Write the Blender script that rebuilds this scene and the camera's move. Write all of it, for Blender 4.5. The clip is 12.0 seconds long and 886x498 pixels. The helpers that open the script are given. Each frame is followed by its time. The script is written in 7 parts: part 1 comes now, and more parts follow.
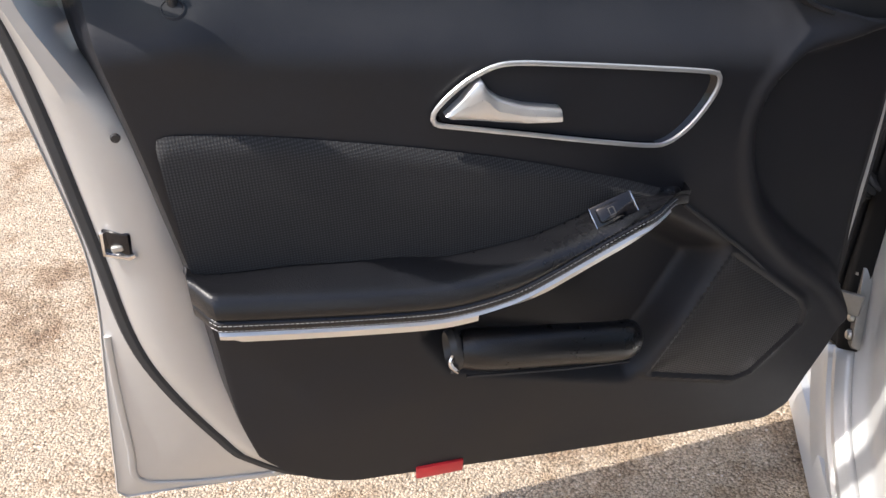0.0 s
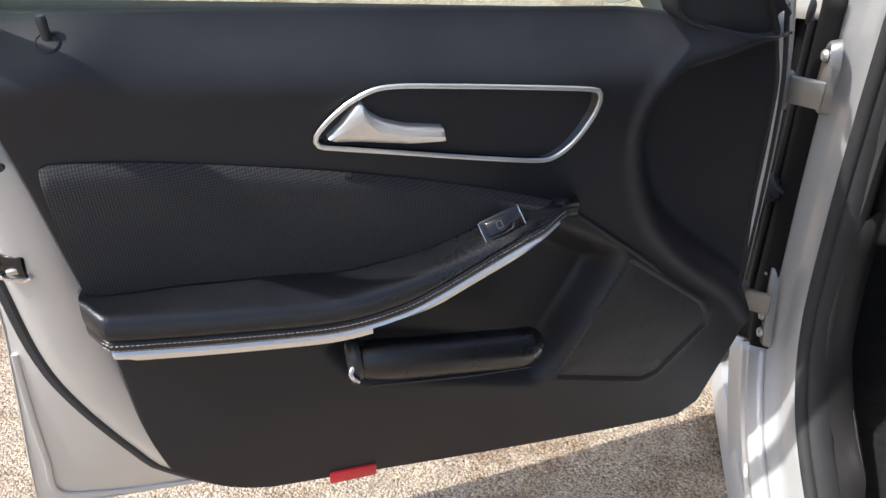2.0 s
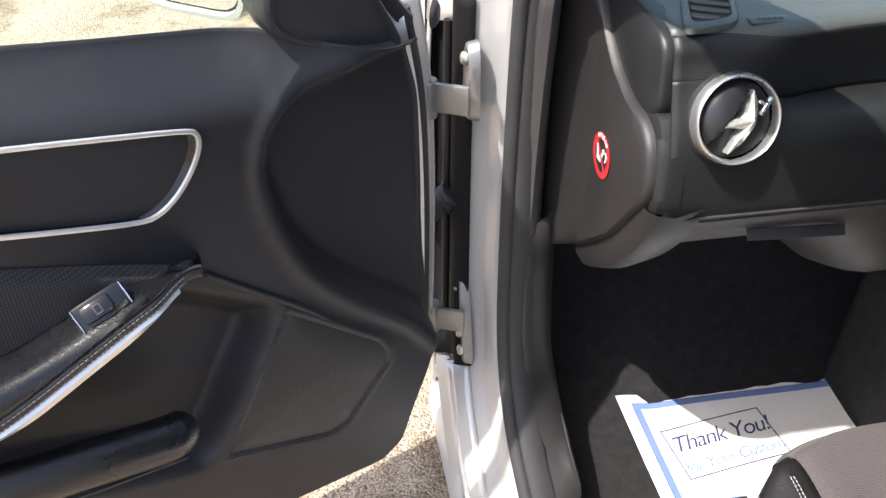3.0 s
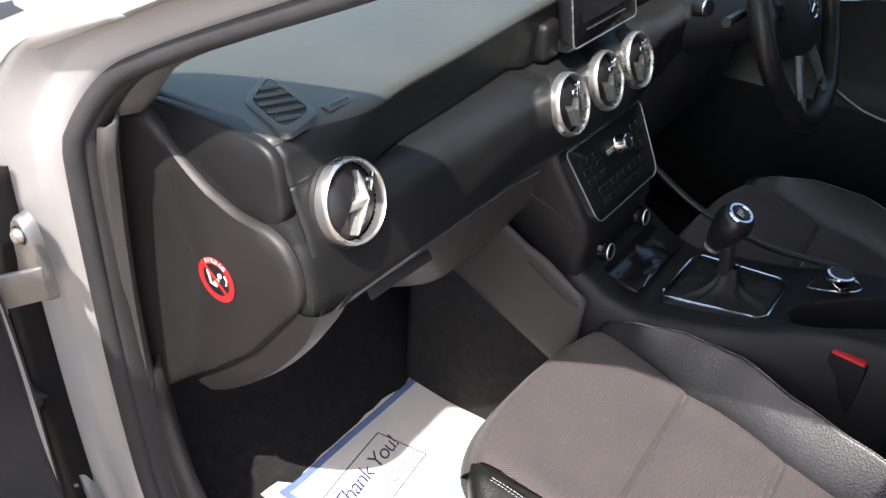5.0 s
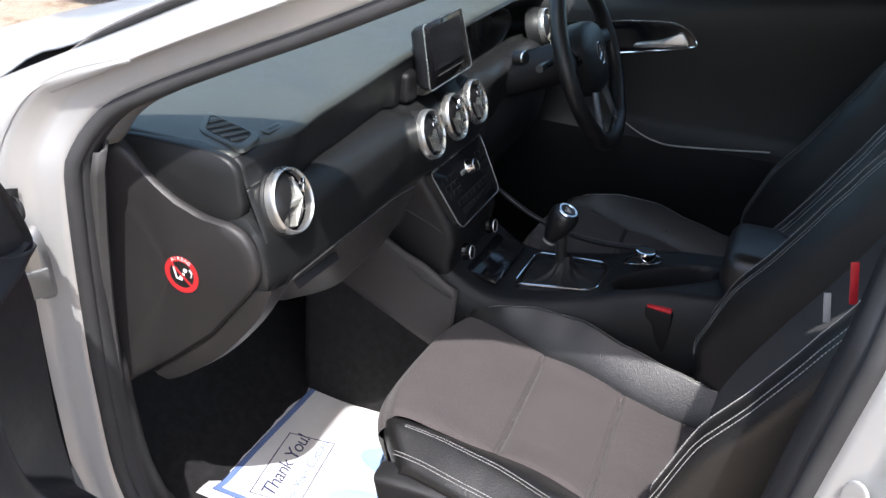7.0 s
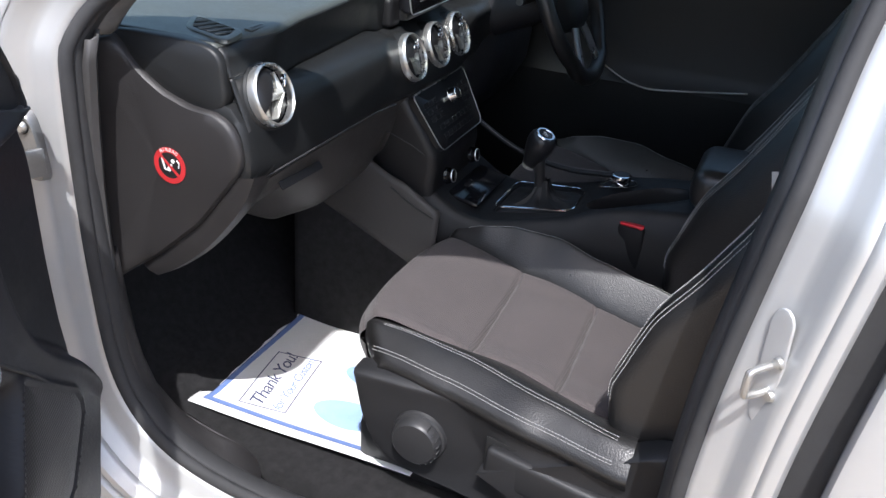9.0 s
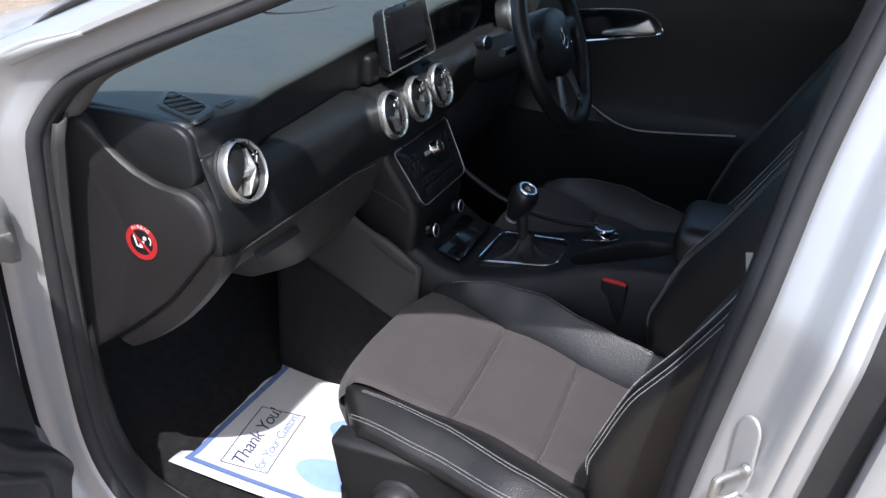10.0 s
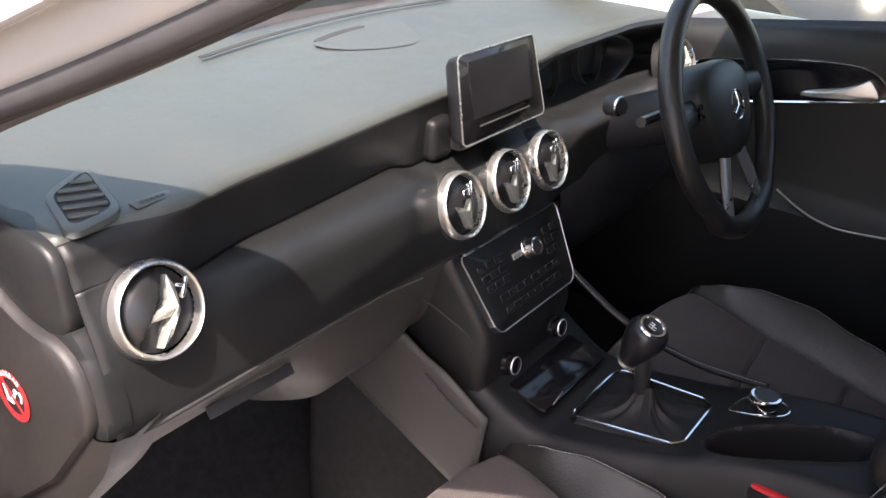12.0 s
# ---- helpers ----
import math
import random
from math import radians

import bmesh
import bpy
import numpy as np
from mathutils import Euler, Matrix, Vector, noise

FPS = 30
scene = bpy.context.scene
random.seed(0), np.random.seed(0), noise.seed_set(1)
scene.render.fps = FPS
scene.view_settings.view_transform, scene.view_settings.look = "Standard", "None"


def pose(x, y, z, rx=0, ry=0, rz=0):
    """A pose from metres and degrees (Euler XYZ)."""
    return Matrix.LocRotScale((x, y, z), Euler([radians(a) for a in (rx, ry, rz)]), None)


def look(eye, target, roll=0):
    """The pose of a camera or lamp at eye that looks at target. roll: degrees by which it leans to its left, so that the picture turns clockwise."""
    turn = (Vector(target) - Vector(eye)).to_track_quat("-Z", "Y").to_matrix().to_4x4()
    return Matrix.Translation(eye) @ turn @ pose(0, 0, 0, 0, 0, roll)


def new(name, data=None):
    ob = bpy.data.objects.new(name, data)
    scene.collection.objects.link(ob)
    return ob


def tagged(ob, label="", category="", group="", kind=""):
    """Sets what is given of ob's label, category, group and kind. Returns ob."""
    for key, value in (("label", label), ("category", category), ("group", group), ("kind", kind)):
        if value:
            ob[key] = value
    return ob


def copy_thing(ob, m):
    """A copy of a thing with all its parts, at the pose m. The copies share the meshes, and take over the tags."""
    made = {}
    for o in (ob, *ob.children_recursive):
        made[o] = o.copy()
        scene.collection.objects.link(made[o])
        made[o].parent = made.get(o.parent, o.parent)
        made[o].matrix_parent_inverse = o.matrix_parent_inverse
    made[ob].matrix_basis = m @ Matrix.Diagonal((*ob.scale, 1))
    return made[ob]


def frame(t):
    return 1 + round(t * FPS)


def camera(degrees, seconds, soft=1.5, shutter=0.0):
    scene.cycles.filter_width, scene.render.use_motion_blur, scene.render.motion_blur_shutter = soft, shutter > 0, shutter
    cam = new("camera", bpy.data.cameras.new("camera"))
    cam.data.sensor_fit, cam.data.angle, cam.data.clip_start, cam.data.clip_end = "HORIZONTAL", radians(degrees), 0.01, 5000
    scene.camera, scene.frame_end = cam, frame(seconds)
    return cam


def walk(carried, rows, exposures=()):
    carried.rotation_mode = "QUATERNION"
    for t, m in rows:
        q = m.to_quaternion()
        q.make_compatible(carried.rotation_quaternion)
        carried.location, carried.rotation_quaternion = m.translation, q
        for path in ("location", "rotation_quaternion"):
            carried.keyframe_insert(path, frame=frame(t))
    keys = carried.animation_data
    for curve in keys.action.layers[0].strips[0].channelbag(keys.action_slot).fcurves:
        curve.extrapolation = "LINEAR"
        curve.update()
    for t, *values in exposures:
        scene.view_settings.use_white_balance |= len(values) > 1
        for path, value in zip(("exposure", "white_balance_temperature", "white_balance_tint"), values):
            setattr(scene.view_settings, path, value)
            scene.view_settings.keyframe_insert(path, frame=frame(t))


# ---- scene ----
cam = camera(53.9, 12.0)
PATH = [
    (0, (-1.29, -0.891, 1.285), (-1.577, 0.7, 0.107), -1.9),
    (0.5, (-1.298, -1.003, 1.333), (-1.587, 0.585, 0.152), -2.0),
    (1, (-1.273, -1.011, 1.389), (-1.563, 0.573, 0.201), -2.0),
    (1.5, (-1.249, -0.963, 1.374), (-1.538, 0.615, 0.18), -2.1),
    (2, (-1.19, -0.883, 1.323), (-1.436, 0.698, 0.123), -2.1),
    (2.5, (-1.078, -0.8, 1.292), (-1.079, 0.799, 0.091), -0.7),
    (3, (-1.048, -0.732, 1.28), (-0.763, 0.839, 0.076), 0.5),
    (3.5, (-1.117, -0.686, 1.317), (-0.533, 0.805, 0.118), 1.2),
    (3.7, (-1.149, -0.659, 1.333), (-0.423, 0.772, 0.14), 1.6),
    (5.3, (-1.26, -0.491, 1.31), (0.229, 0.303, 0.237), 3.5),
    (5.5, (-1.319, -0.473, 1.301), (0.23, 0.237, 0.253), 3.9),
    (6, (-1.444, -0.48, 1.366), (0.17, 0.162, 0.375), 3.9),
    (6.5, (-1.498, -0.539, 1.378), (0.155, 0.105, 0.455), 3.7),
    (7, (-1.558, -0.6, 1.358), (0.099, 0.04, 0.44), 3.8),
    (7.5, (-1.603, -0.637, 1.33), (0.053, 0.0, 0.408), 3.8),
    (7.7, (-1.607, -0.633, 1.322), (0.051, -0.012, 0.391), 4.4),
    (9.3, (-1.666, -0.715, 1.248), (-0.015, -0.055, 0.332), 3.4),
    (9.5, (-1.647, -0.719, 1.271), (0.004, -0.055, 0.358), 3.2),
    (10, (-1.593, -0.714, 1.343), (0.06, -0.054, 0.431), 3.2),
    (10.5, (-1.47, -0.67, 1.363), (0.186, -0.019, 0.45), 3.5),
    (11, (-1.307, -0.575, 1.35), (0.339, 0.11, 0.443), 3.3),
    (11.5, (-1.126, -0.559, 1.294), (0.448, 0.274, 0.384), 3.3),
    (12, (-1.025, -0.614, 1.283), (0.431, 0.412, 0.373), 3.2),
]
walk(cam, [(t, look(eye, target, roll)) for t, eye, target, roll in PATH], exposures=[(0.0, 0.92, 6450, 12), (1.0, 0.66, 6300, 10), (1.5, 0.62, 6250, 10), (2.0, 0.86, 6150, 10), (2.5, 1.33, 6300, 11), (3.5, 1.53, 6400, 13), (5.5, 1.55, 6450, 14), (6.5, 1.39, 6350, 13), (7.5, 1.22, 5950, 12), (9.5, 0.98, 5900, 12), (10.5, 0.79, 5800, 12), (11.0, 1.20, 6500, 15), (11.5, 1.64, 6750, 18), (12.0, 2.0, 7000, 21)])

# ---- light ----
SUN = Vector((-0.545, -0.24, 1.0)).normalized()          # towards the sun: high, over the passenger's side
world = bpy.data.worlds.new("sky")
scene.world = world
world.use_nodes = True
_nt = world.node_tree
_sky = _nt.nodes.new("ShaderNodeTexSky")
_sky.sky_type, _sky.sun_disc = "NISHITA", False
_sky.sun_elevation, _sky.sun_rotation = radians(59.2), radians(246.2)
_sky.dust_density, _sky.ozone_density = 3.0, 0.4
_nt.links.new(_sky.outputs[0], _nt.nodes["Background"].inputs[0])
_nt.nodes["Background"].inputs[1].default_value = 0.15
_lamp = bpy.data.lights.new("sun", "SUN")
_lamp.energy, _lamp.angle, _lamp.color = 3.0, radians(0.53), (1.0, 0.95, 0.88)
new("sun", _lamp).matrix_world = look(SUN * 30, (0, 0, 0))


# ---- materials ----
def node_material(name):
    m = bpy.data.materials.new(name)
    m.use_nodes = True
    nt = m.node_tree
    return m, nt, nt.nodes["Principled BSDF"]


def coords(nt, scale=(1, 1, 1)):
    tc, mp = nt.nodes.new("ShaderNodeTexCoord"), nt.nodes.new("ShaderNodeMapping")
    mp.inputs["Scale"].default_value = scale
    nt.links.new(tc.outputs["Object"], mp.inputs[0])
    return mp.outputs[0]


def noise_tex(nt, vec, scale, detail=3.0, rough=0.6):
    n = nt.nodes.new("ShaderNodeTexNoise")
    n.inputs["Scale"].default_value, n.inputs["Detail"].default_value, n.inputs["Roughness"].default_value = scale, detail, rough
    nt.links.new(vec, n.inputs["Vector"])
    return n.outputs["Fac"]


def ramp(nt, fac, stops):
    r = nt.nodes.new("ShaderNodeValToRGB")
    e = r.color_ramp.elements
    e[0].position, e[0].color = stops[0][0], (*stops[0][1], 1)
    e[1].position, e[1].color = stops[-1][0], (*stops[-1][1], 1)
    for p, c in stops[1:-1]:
        x = e.new(p)
        x.color = (*c, 1)
    nt.links.new(fac, r.inputs[0])
    return r.outputs[0]


def grey(v):
    return (v, v, v)


def math_node(nt, op, a, b=None):
    n = nt.nodes.new("ShaderNodeMath")
    n.operation = op
    for i, x in enumerate((a, b)):
        if x is None:
            continue
        if isinstance(x, (int, float)):
            n.inputs[i].default_value = x
        else:
            nt.links.new(x, n.inputs[i])
    return n.outputs[0]


def add_bump(nt, bsdf, height, strength, distance=0.001):
    b = nt.nodes.new("ShaderNodeBump")
    b.inputs["Strength"].default_value, b.inputs["Distance"].default_value = strength, distance
    nt.links.new(height, b.inputs["Height"])
    nt.links.new(b.outputs[0], bsdf.inputs["Normal"])


def surface(name, color, rough=0.5, metal=0.0, vary=0.25, scale=9.0, grain=0.0, grain_scale=500.0, spec=0.5, coat=0.0, rough_vary=0.1):
    """Plain surface with soft wear at two scales and an optional leather-like grain."""
    m, nt, b = node_material(name)
    v = coords(nt)
    big, small = noise_tex(nt, v, scale, 4), noise_tex(nt, v, scale * 14, 3)
    mix = math_node(nt, "ADD", math_node(nt, "MULTIPLY", big, 0.65), math_node(nt, "MULTIPLY", small, 0.35))
    lo = tuple(max(0.0, c * (1 - vary)) for c in color)
    hi = tuple(min(1.0, c * (1 + vary)) for c in color)
    nt.links.new(ramp(nt, mix, [(0.3, lo), (0.7, hi)]), b.inputs["Base Color"])
    nt.links.new(ramp(nt, mix, [(0.3, grey(max(0.02, rough - rough_vary))), (0.7, grey(min(1, rough + rough_vary)))]), b.inputs["Roughness"])
    b.inputs["Metallic"].default_value = metal
    b.inputs["Specular IOR Level"].default_value = spec
    b.inputs["Coat Weight"].default_value = coat
    b.inputs["Coat Roughness"].default_value = 0.06
    if grain:
        vo = nt.nodes.new("ShaderNodeTexVoronoi")
        vo.inputs["Scale"].default_value = grain_scale
        nt.links.new(v, vo.inputs["Vector"])
        add_bump(nt, b, vo.outputs["Distance"], grain, 0.0006)
    return m


def weave(name, dark, light, period, axes, rough=0.85, slant=0.0, sharp=(0.35, 0.75), bump=0.6, big=0.2):
    """Woven or perforated cloth: a fine grid in two object axes (metres), over a slow drift of tone."""
    m, nt, b = node_material(name)
    v = coords(nt)
    sep = nt.nodes.new("ShaderNodeSeparateXYZ")
    nt.links.new(v, sep.inputs[0])
    k = 2 * math.pi / period
    p, q = sep.outputs[axes[0]], sep.outputs[axes[1]]
    if slant:
        p = math_node(nt, "ADD", p, math_node(nt, "MULTIPLY", q, slant))
    a = math_node(nt, "SINE", math_node(nt, "MULTIPLY", p, k))
    c = math_node(nt, "SINE", math_node(nt, "MULTIPLY", q, k))
    h = math_node(nt, "ADD", math_node(nt, "MULTIPLY", math_node(nt, "ADD", a, c), 0.25), 0.5)
    base = ramp(nt, h, [(sharp[0], dark), (sharp[1], light)])
    tone = ramp(nt, noise_tex(nt, v, 7, 4), [(0.3, grey(1 - big)), (0.7, grey(1.0))])
    mul = nt.nodes.new("ShaderNodeMix")
    mul.data_type, mul.blend_type = "RGBA", "MULTIPLY"
    mul.inputs[0].default_value = 1.0
    nt.links.new(base, mul.inputs[6])
    nt.links.new(tone, mul.inputs[7])
    nt.links.new(mul.outputs[2], b.inputs["Base Color"])
    b.inputs["Roughness"].default_value = rough
    b.inputs["Sheen Weight"].default_value = 0.1
    add_bump(nt, b, h, bump, 0.0008)
    return m


def gravel_material():
    m, nt, b = node_material("gravel")
    v = coords(nt)
    vo = nt.nodes.new("ShaderNodeTexVoronoi")
    vo.inputs["Scale"].default_value = 230
    nt.links.new(v, vo.inputs["Vector"])
    vo2 = nt.nodes.new("ShaderNodeTexVoronoi")
    vo2.inputs["Scale"].default_value = 420
    nt.links.new(v, vo2.inputs["Vector"])
    stone = ramp(nt, vo.outputs["Color"], [(0.05, (0.12, 0.085, 0.058)), (0.28, (0.42, 0.325, 0.225)), (0.7, (0.65, 0.525, 0.385)), (1.0, (0.83, 0.71, 0.565))])
    grit = ramp(nt, vo2.outputs["Color"], [(0.15, (0.30, 0.23, 0.155)), (0.9, (0.70, 0.585, 0.45))])
    mx = nt.nodes.new("ShaderNodeMix")
    mx.data_type = "RGBA"
    nt.links.new(ramp(nt, noise_tex(nt, v, 40, 3), [(0.4, grey(0)), (0.6, grey(1))]), mx.inputs[0])
    nt.links.new(stone, mx.inputs[6])
    nt.links.new(grit, mx.inputs[7])
    gaps = ramp(nt, vo.outputs["Distance"], [(0.0, grey(1)), (0.45, grey(0.95)), (0.8, grey(0.45))])
    damp = ramp(nt, noise_tex(nt, v, 3.4, 8, 0.72), [(0.36, (0.44, 0.36, 0.30)), (0.43, (0.72, 0.66, 0.60)), (0.50, grey(1.0))])
    last = mx.outputs[2]
    for f in (gaps, damp):
        mu = nt.nodes.new("ShaderNodeMix")
        mu.data_type, mu.blend_type = "RGBA", "MULTIPLY"
        mu.inputs[0].default_value = 1.0
        nt.links.new(last, mu.inputs[6])
        nt.links.new(f, mu.inputs[7])
        last = mu.outputs[2]
    nt.links.new(last, b.inputs["Base Color"])
    b.inputs["Roughness"].default_value = 0.9
    hgt = math_node(nt, "ADD", math_node(nt, "MULTIPLY", vo.outputs["Distance"], -1.0), math_node(nt, "MULTIPLY", noise_tex(nt, v, 300, 2), 0.3))
    add_bump(nt, b, hgt, 1.0, 0.0040)
    return m


def glass_material(name, tint=(0.93, 0.97, 0.95)):
    m, nt, b = node_material(name)
    nt.nodes.remove(b)
    out = nt.nodes["Material Output"]
    tr, gl, mix, fr = (nt.nodes.new("ShaderNode" + k) for k in ("BsdfTransparent", "BsdfGlossy", "MixShader", "LayerWeight"))
    tr.inputs[0].default_value = (*tint, 1)
    gl.inputs["Roughness"].default_value = 0.02
    fr.inputs["Blend"].default_value = 0.5
    gloss = math_node(nt, "ADD", math_node(nt, "MULTIPLY", math_node(nt, "POWER", fr.outputs["Facing"], 5.0), 0.9), 0.04)
    nt.links.new(gloss, mix.inputs[0])
    nt.links.new(tr.outputs[0], mix.inputs[1])
    nt.links.new(gl.outputs[0], mix.inputs[2])
    nt.links.new(mix.outputs[0], out.inputs[0])
    return m


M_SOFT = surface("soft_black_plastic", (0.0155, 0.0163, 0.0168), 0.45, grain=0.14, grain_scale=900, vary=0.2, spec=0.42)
M_CARD = surface("door_card_plastic", (0.0162, 0.0165, 0.0195), 0.50, grain=0.18, grain_scale=900, vary=0.2, spec=0.36)
M_TRIMGREY = surface("grey_trim_plastic", (0.055, 0.053, 0.052), 0.5, grain=0.2, grain_scale=700, vary=0.15)
# four times paler than M_SOFT: light falling on the top is in this colour
M_DASHTOP = surface("dash_top_lit_plastic", (0.062, 0.067, 0.061), 0.42, grain=0.2, grain_scale=900, vary=0.15)
M_HARD = surface("hard_black_plastic", (0.026, 0.026, 0.027), 0.40, vary=0.2)
M_GREYPL = surface("charcoal_plastic", (0.024, 0.0225, 0.0225), 0.46, grain=0.3, grain_scale=700, vary=0.2)
M_BROWNPL = surface("warm_grey_plastic", (0.050, 0.046, 0.043), 0.50, grain=0.25, grain_scale=700, vary=0.15)
M_GLOSS = surface("piano_black", (0.008, 0.008, 0.010), 0.12, vary=0.1, rough_vary=0.04)
M_LEATHER = surface("black_leather", (0.016, 0.0155, 0.0153), 0.36, grain=0.5, grain_scale=420, vary=0.2, spec=0.6)
M_RUBBER = surface("black_rubber", (0.034, 0.034, 0.035), 0.78, vary=0.3, scale=20)
M_CARPET = surface("black_carpet", (0.020, 0.0195, 0.020), 0.95, vary=0.5, scale=60, grain=1.0, grain_scale=900, spec=0.2)
M_PAINT = surface("silver_paint", (0.520, 0.522, 0.512), 0.42, metal=0.4, vary=0.03, scale=4, coat=0.6, rough_vary=0.02)
M_CHROME = surface("chrome", (0.82, 0.82, 0.83), 0.10, metal=1.0, vary=0.05, rough_vary=0.05)
M_SATIN = surface("satin_silver", (0.74, 0.73, 0.71), 0.33, metal=0.75, vary=0.06, rough_vary=0.06)
M_VANE = surface("vane_grey", (0.47, 0.47, 0.43), 0.25, metal=0.5, vary=0.1)
M_RING = surface("ring_satin", (0.56, 0.56, 0.54), 0.30, metal=0.85, vary=0.06)
M_ARM = surface("armrest_leather", (0.0085, 0.0088, 0.0105), 0.31, grain=0.34, grain_scale=560, vary=0.2)
M_STEEL = surface("zinc_steel", (0.50, 0.49, 0.46), 0.42, metal=0.8, vary=0.2, scale=40)
M_HINGE = surface("hinge_paint", (0.25, 0.248, 0.242), 0.38, metal=0.6, vary=0.15, scale=30)
M_THREAD = surface("white_thread", (0.46, 0.46, 0.45), 0.8, vary=0.15, scale=200)
M_RED = surface("red_plastic", (0.62, 0.03, 0.04), 0.35, vary=0.15)
M_STICKER = surface("red_sticker", (0.50, 0.028, 0.032), 0.45, vary=0.08)
M_WHITE = surface("white_print", (0.78, 0.78, 0.76), 0.6, vary=0.05)
M_PAPER = surface("paper", (0.80, 0.80, 0.78), 0.75, vary=0.05, scale=12, grain=0.12, grain_scale=260)
M_BLUE = surface("blue_ink", (0.16, 0.24, 0.50), 0.75, vary=0.15, scale=25)
M_PALEBLUE = surface("pale_blue_ink", (0.34, 0.50, 0.80), 0.75, vary=0.12, scale=25)
M_INK = surface("dark_blue_ink", (0.04, 0.05, 0.13), 0.7, vary=0.2, scale=60)
M_TAG = surface("grey_woven_label", (0.45, 0.45, 0.44), 0.8, vary=0.1)
M_MESH = weave("door_mesh_cloth", (0.010, 0.010, 0.011), (0.038, 0.039, 0.041), 0.0030, (0, 2), sharp=(0.45, 0.85))
M_GRILLE = weave("speaker_grille", (0.017, 0.017, 0.018), (0.005, 0.005, 0.005), 0.0040, (0, 2), rough=0.6, sharp=(0.50, 0.72))
M_CLOTH = weave("seat_cloth", (0.050, 0.0425, 0.0420), (0.108, 0.092, 0.091), 0.0026, (0, 1), slant=0.6, big=0.18, sharp=(0.20, 0.82))
M_BCLOTH = weave("black_cloth", (0.038, 0.038, 0.039), (0.075, 0.075, 0.076), 0.0030, (0, 2), slant=0.6)
M_GRAVEL = gravel_material()
M_GLASS = glass_material("window_glass", (0.83, 0.94, 0.86))
M_CONSOLE = surface("console_plastic", (0.011, 0.011, 0.012), 0.52, grain=0.18, grain_scale=900, vary=0.2, spec=0.34)
M_TRIMSEAL = surface("seal_trim_plastic", (0.036, 0.036, 0.037), 0.70, grain=0.25, grain_scale=800, vary=0.2, spec=0.35)
M_COVER = surface("seat_cover_plastic", (0.017, 0.017, 0.018), 0.48, grain=0.3, grain_scale=700, vary=0.2)
M_MESHTOP = weave("dash_mesh", (0.046, 0.052, 0.050), (0.062, 0.068, 0.066), 0.0030, (0, 1), rough=0.5, big=0.1)
M_BALL = surface("vent_ball_black", (0.016, 0.016, 0.017), 0.30, vary=0.1, rough_vary=0.04)
M_FASCIA = surface("fascia_black", (0.011, 0.011, 0.012), 0.30, vary=0.15, rough_vary=0.05)
M_SCREEN = surface("dark_screen", (0.012, 0.012, 0.014), 0.16, vary=0.1, rough_vary=0.03)
M_MIRROR = surface("mirror_glass", (0.86, 0.87, 0.88), 0.02, metal=1.0, vary=0.01, rough_vary=0.01)


# ---- shape helpers ----
def catmull(pts, n, closed=False):
    """n points, evenly spaced, on a smooth curve through pts."""
    P = [Vector(p) for p in pts]
    k = len(P)
    dense = []
    for i in range(k if closed else k - 1):
        p0, p1, p2, p3 = (P[j % k] if closed else P[min(max(j, 0), k - 1)] for j in (i - 1, i, i + 1, i + 2))
        for s in range(12):
            t = s / 12
            dense.append(0.5 * (2 * p1 + (p2 - p0) * t + (2 * p0 - 5 * p1 + 4 * p2 - p3) * t * t + (3 * p1 - p0 - 3 * p2 + p3) * t ** 3))
    dense.append(P[0].copy() if closed else P[-1].copy())
    return resample(dense, n, closed)


def resample(pts, n, closed=False):
    P = [Vector(p) for p in pts]
    L = [0.0]
    for a, b in zip(P, P[1:]):
        L.append(L[-1] + (b - a).length)
    out, j = [], 0
    for i in range(n):
        d = L[-1] * i / (n if closed else n - 1)
        while j < len(L) - 2 and L[j + 1] < d:
            j += 1
        t = (d - L[j]) / max(1e-9, L[j + 1] - L[j])
        out.append(P[j].lerp(P[j + 1], min(1, max(0, t))))
    return out


def sheet(bm, rows, close_rows=False, close_cols=False):
    """Quads between rows of points, each row as long as the others."""
    V = [[bm.verts.new(p) for p in r] for r in rows]
    n, m = len(V), len(V[0])
    for i in range(n if close_rows else n - 1):
        for j in range(m if close_cols else m - 1):
            a, b, c, d = V[i][j], V[i][(j + 1) % m], V[(i + 1) % n][(j + 1) % m], V[(i + 1) % n][j]
            if len({a, b, c, d}) == 4:
                bm.faces.new((a, b, c, d))
    return V


def tube(bm, pts, r, n=8, closed=False, squash=1.0, up=None, taper=None):
    """A round or oval bar along pts."""
    P = [Vector(p) for p in pts]
    k = len(P)
    rows = []
    ref = Vector(up) if up else None
    side = None
    for i in range(k):
        a, b = P[(i - 1) % k if closed else max(i - 1, 0)], P[(i + 1) % k if closed else min(i + 1, k - 1)]
        t = (b - a).normalized()
        if ref:
            s = t.cross(ref)
        elif side is None:
            s = t.cross(Vector((0.31, 0.22, 0.92)))
        else:
            s = side - t * side.dot(t)
        side = s.normalized()
        o = t.cross(side)
        rr = r * (taper[i] if taper else 1)
        rows.append([P[i] + side * rr * math.cos(2 * math.pi * j / n) + o * rr * squash * math.sin(2 * math.pi * j / n) for j in range(n)])
    V = sheet(bm, rows, close_rows=closed, close_cols=True)
    if not closed:
        bm.faces.new(V[0][::-1])
        bm.faces.new(V[-1])


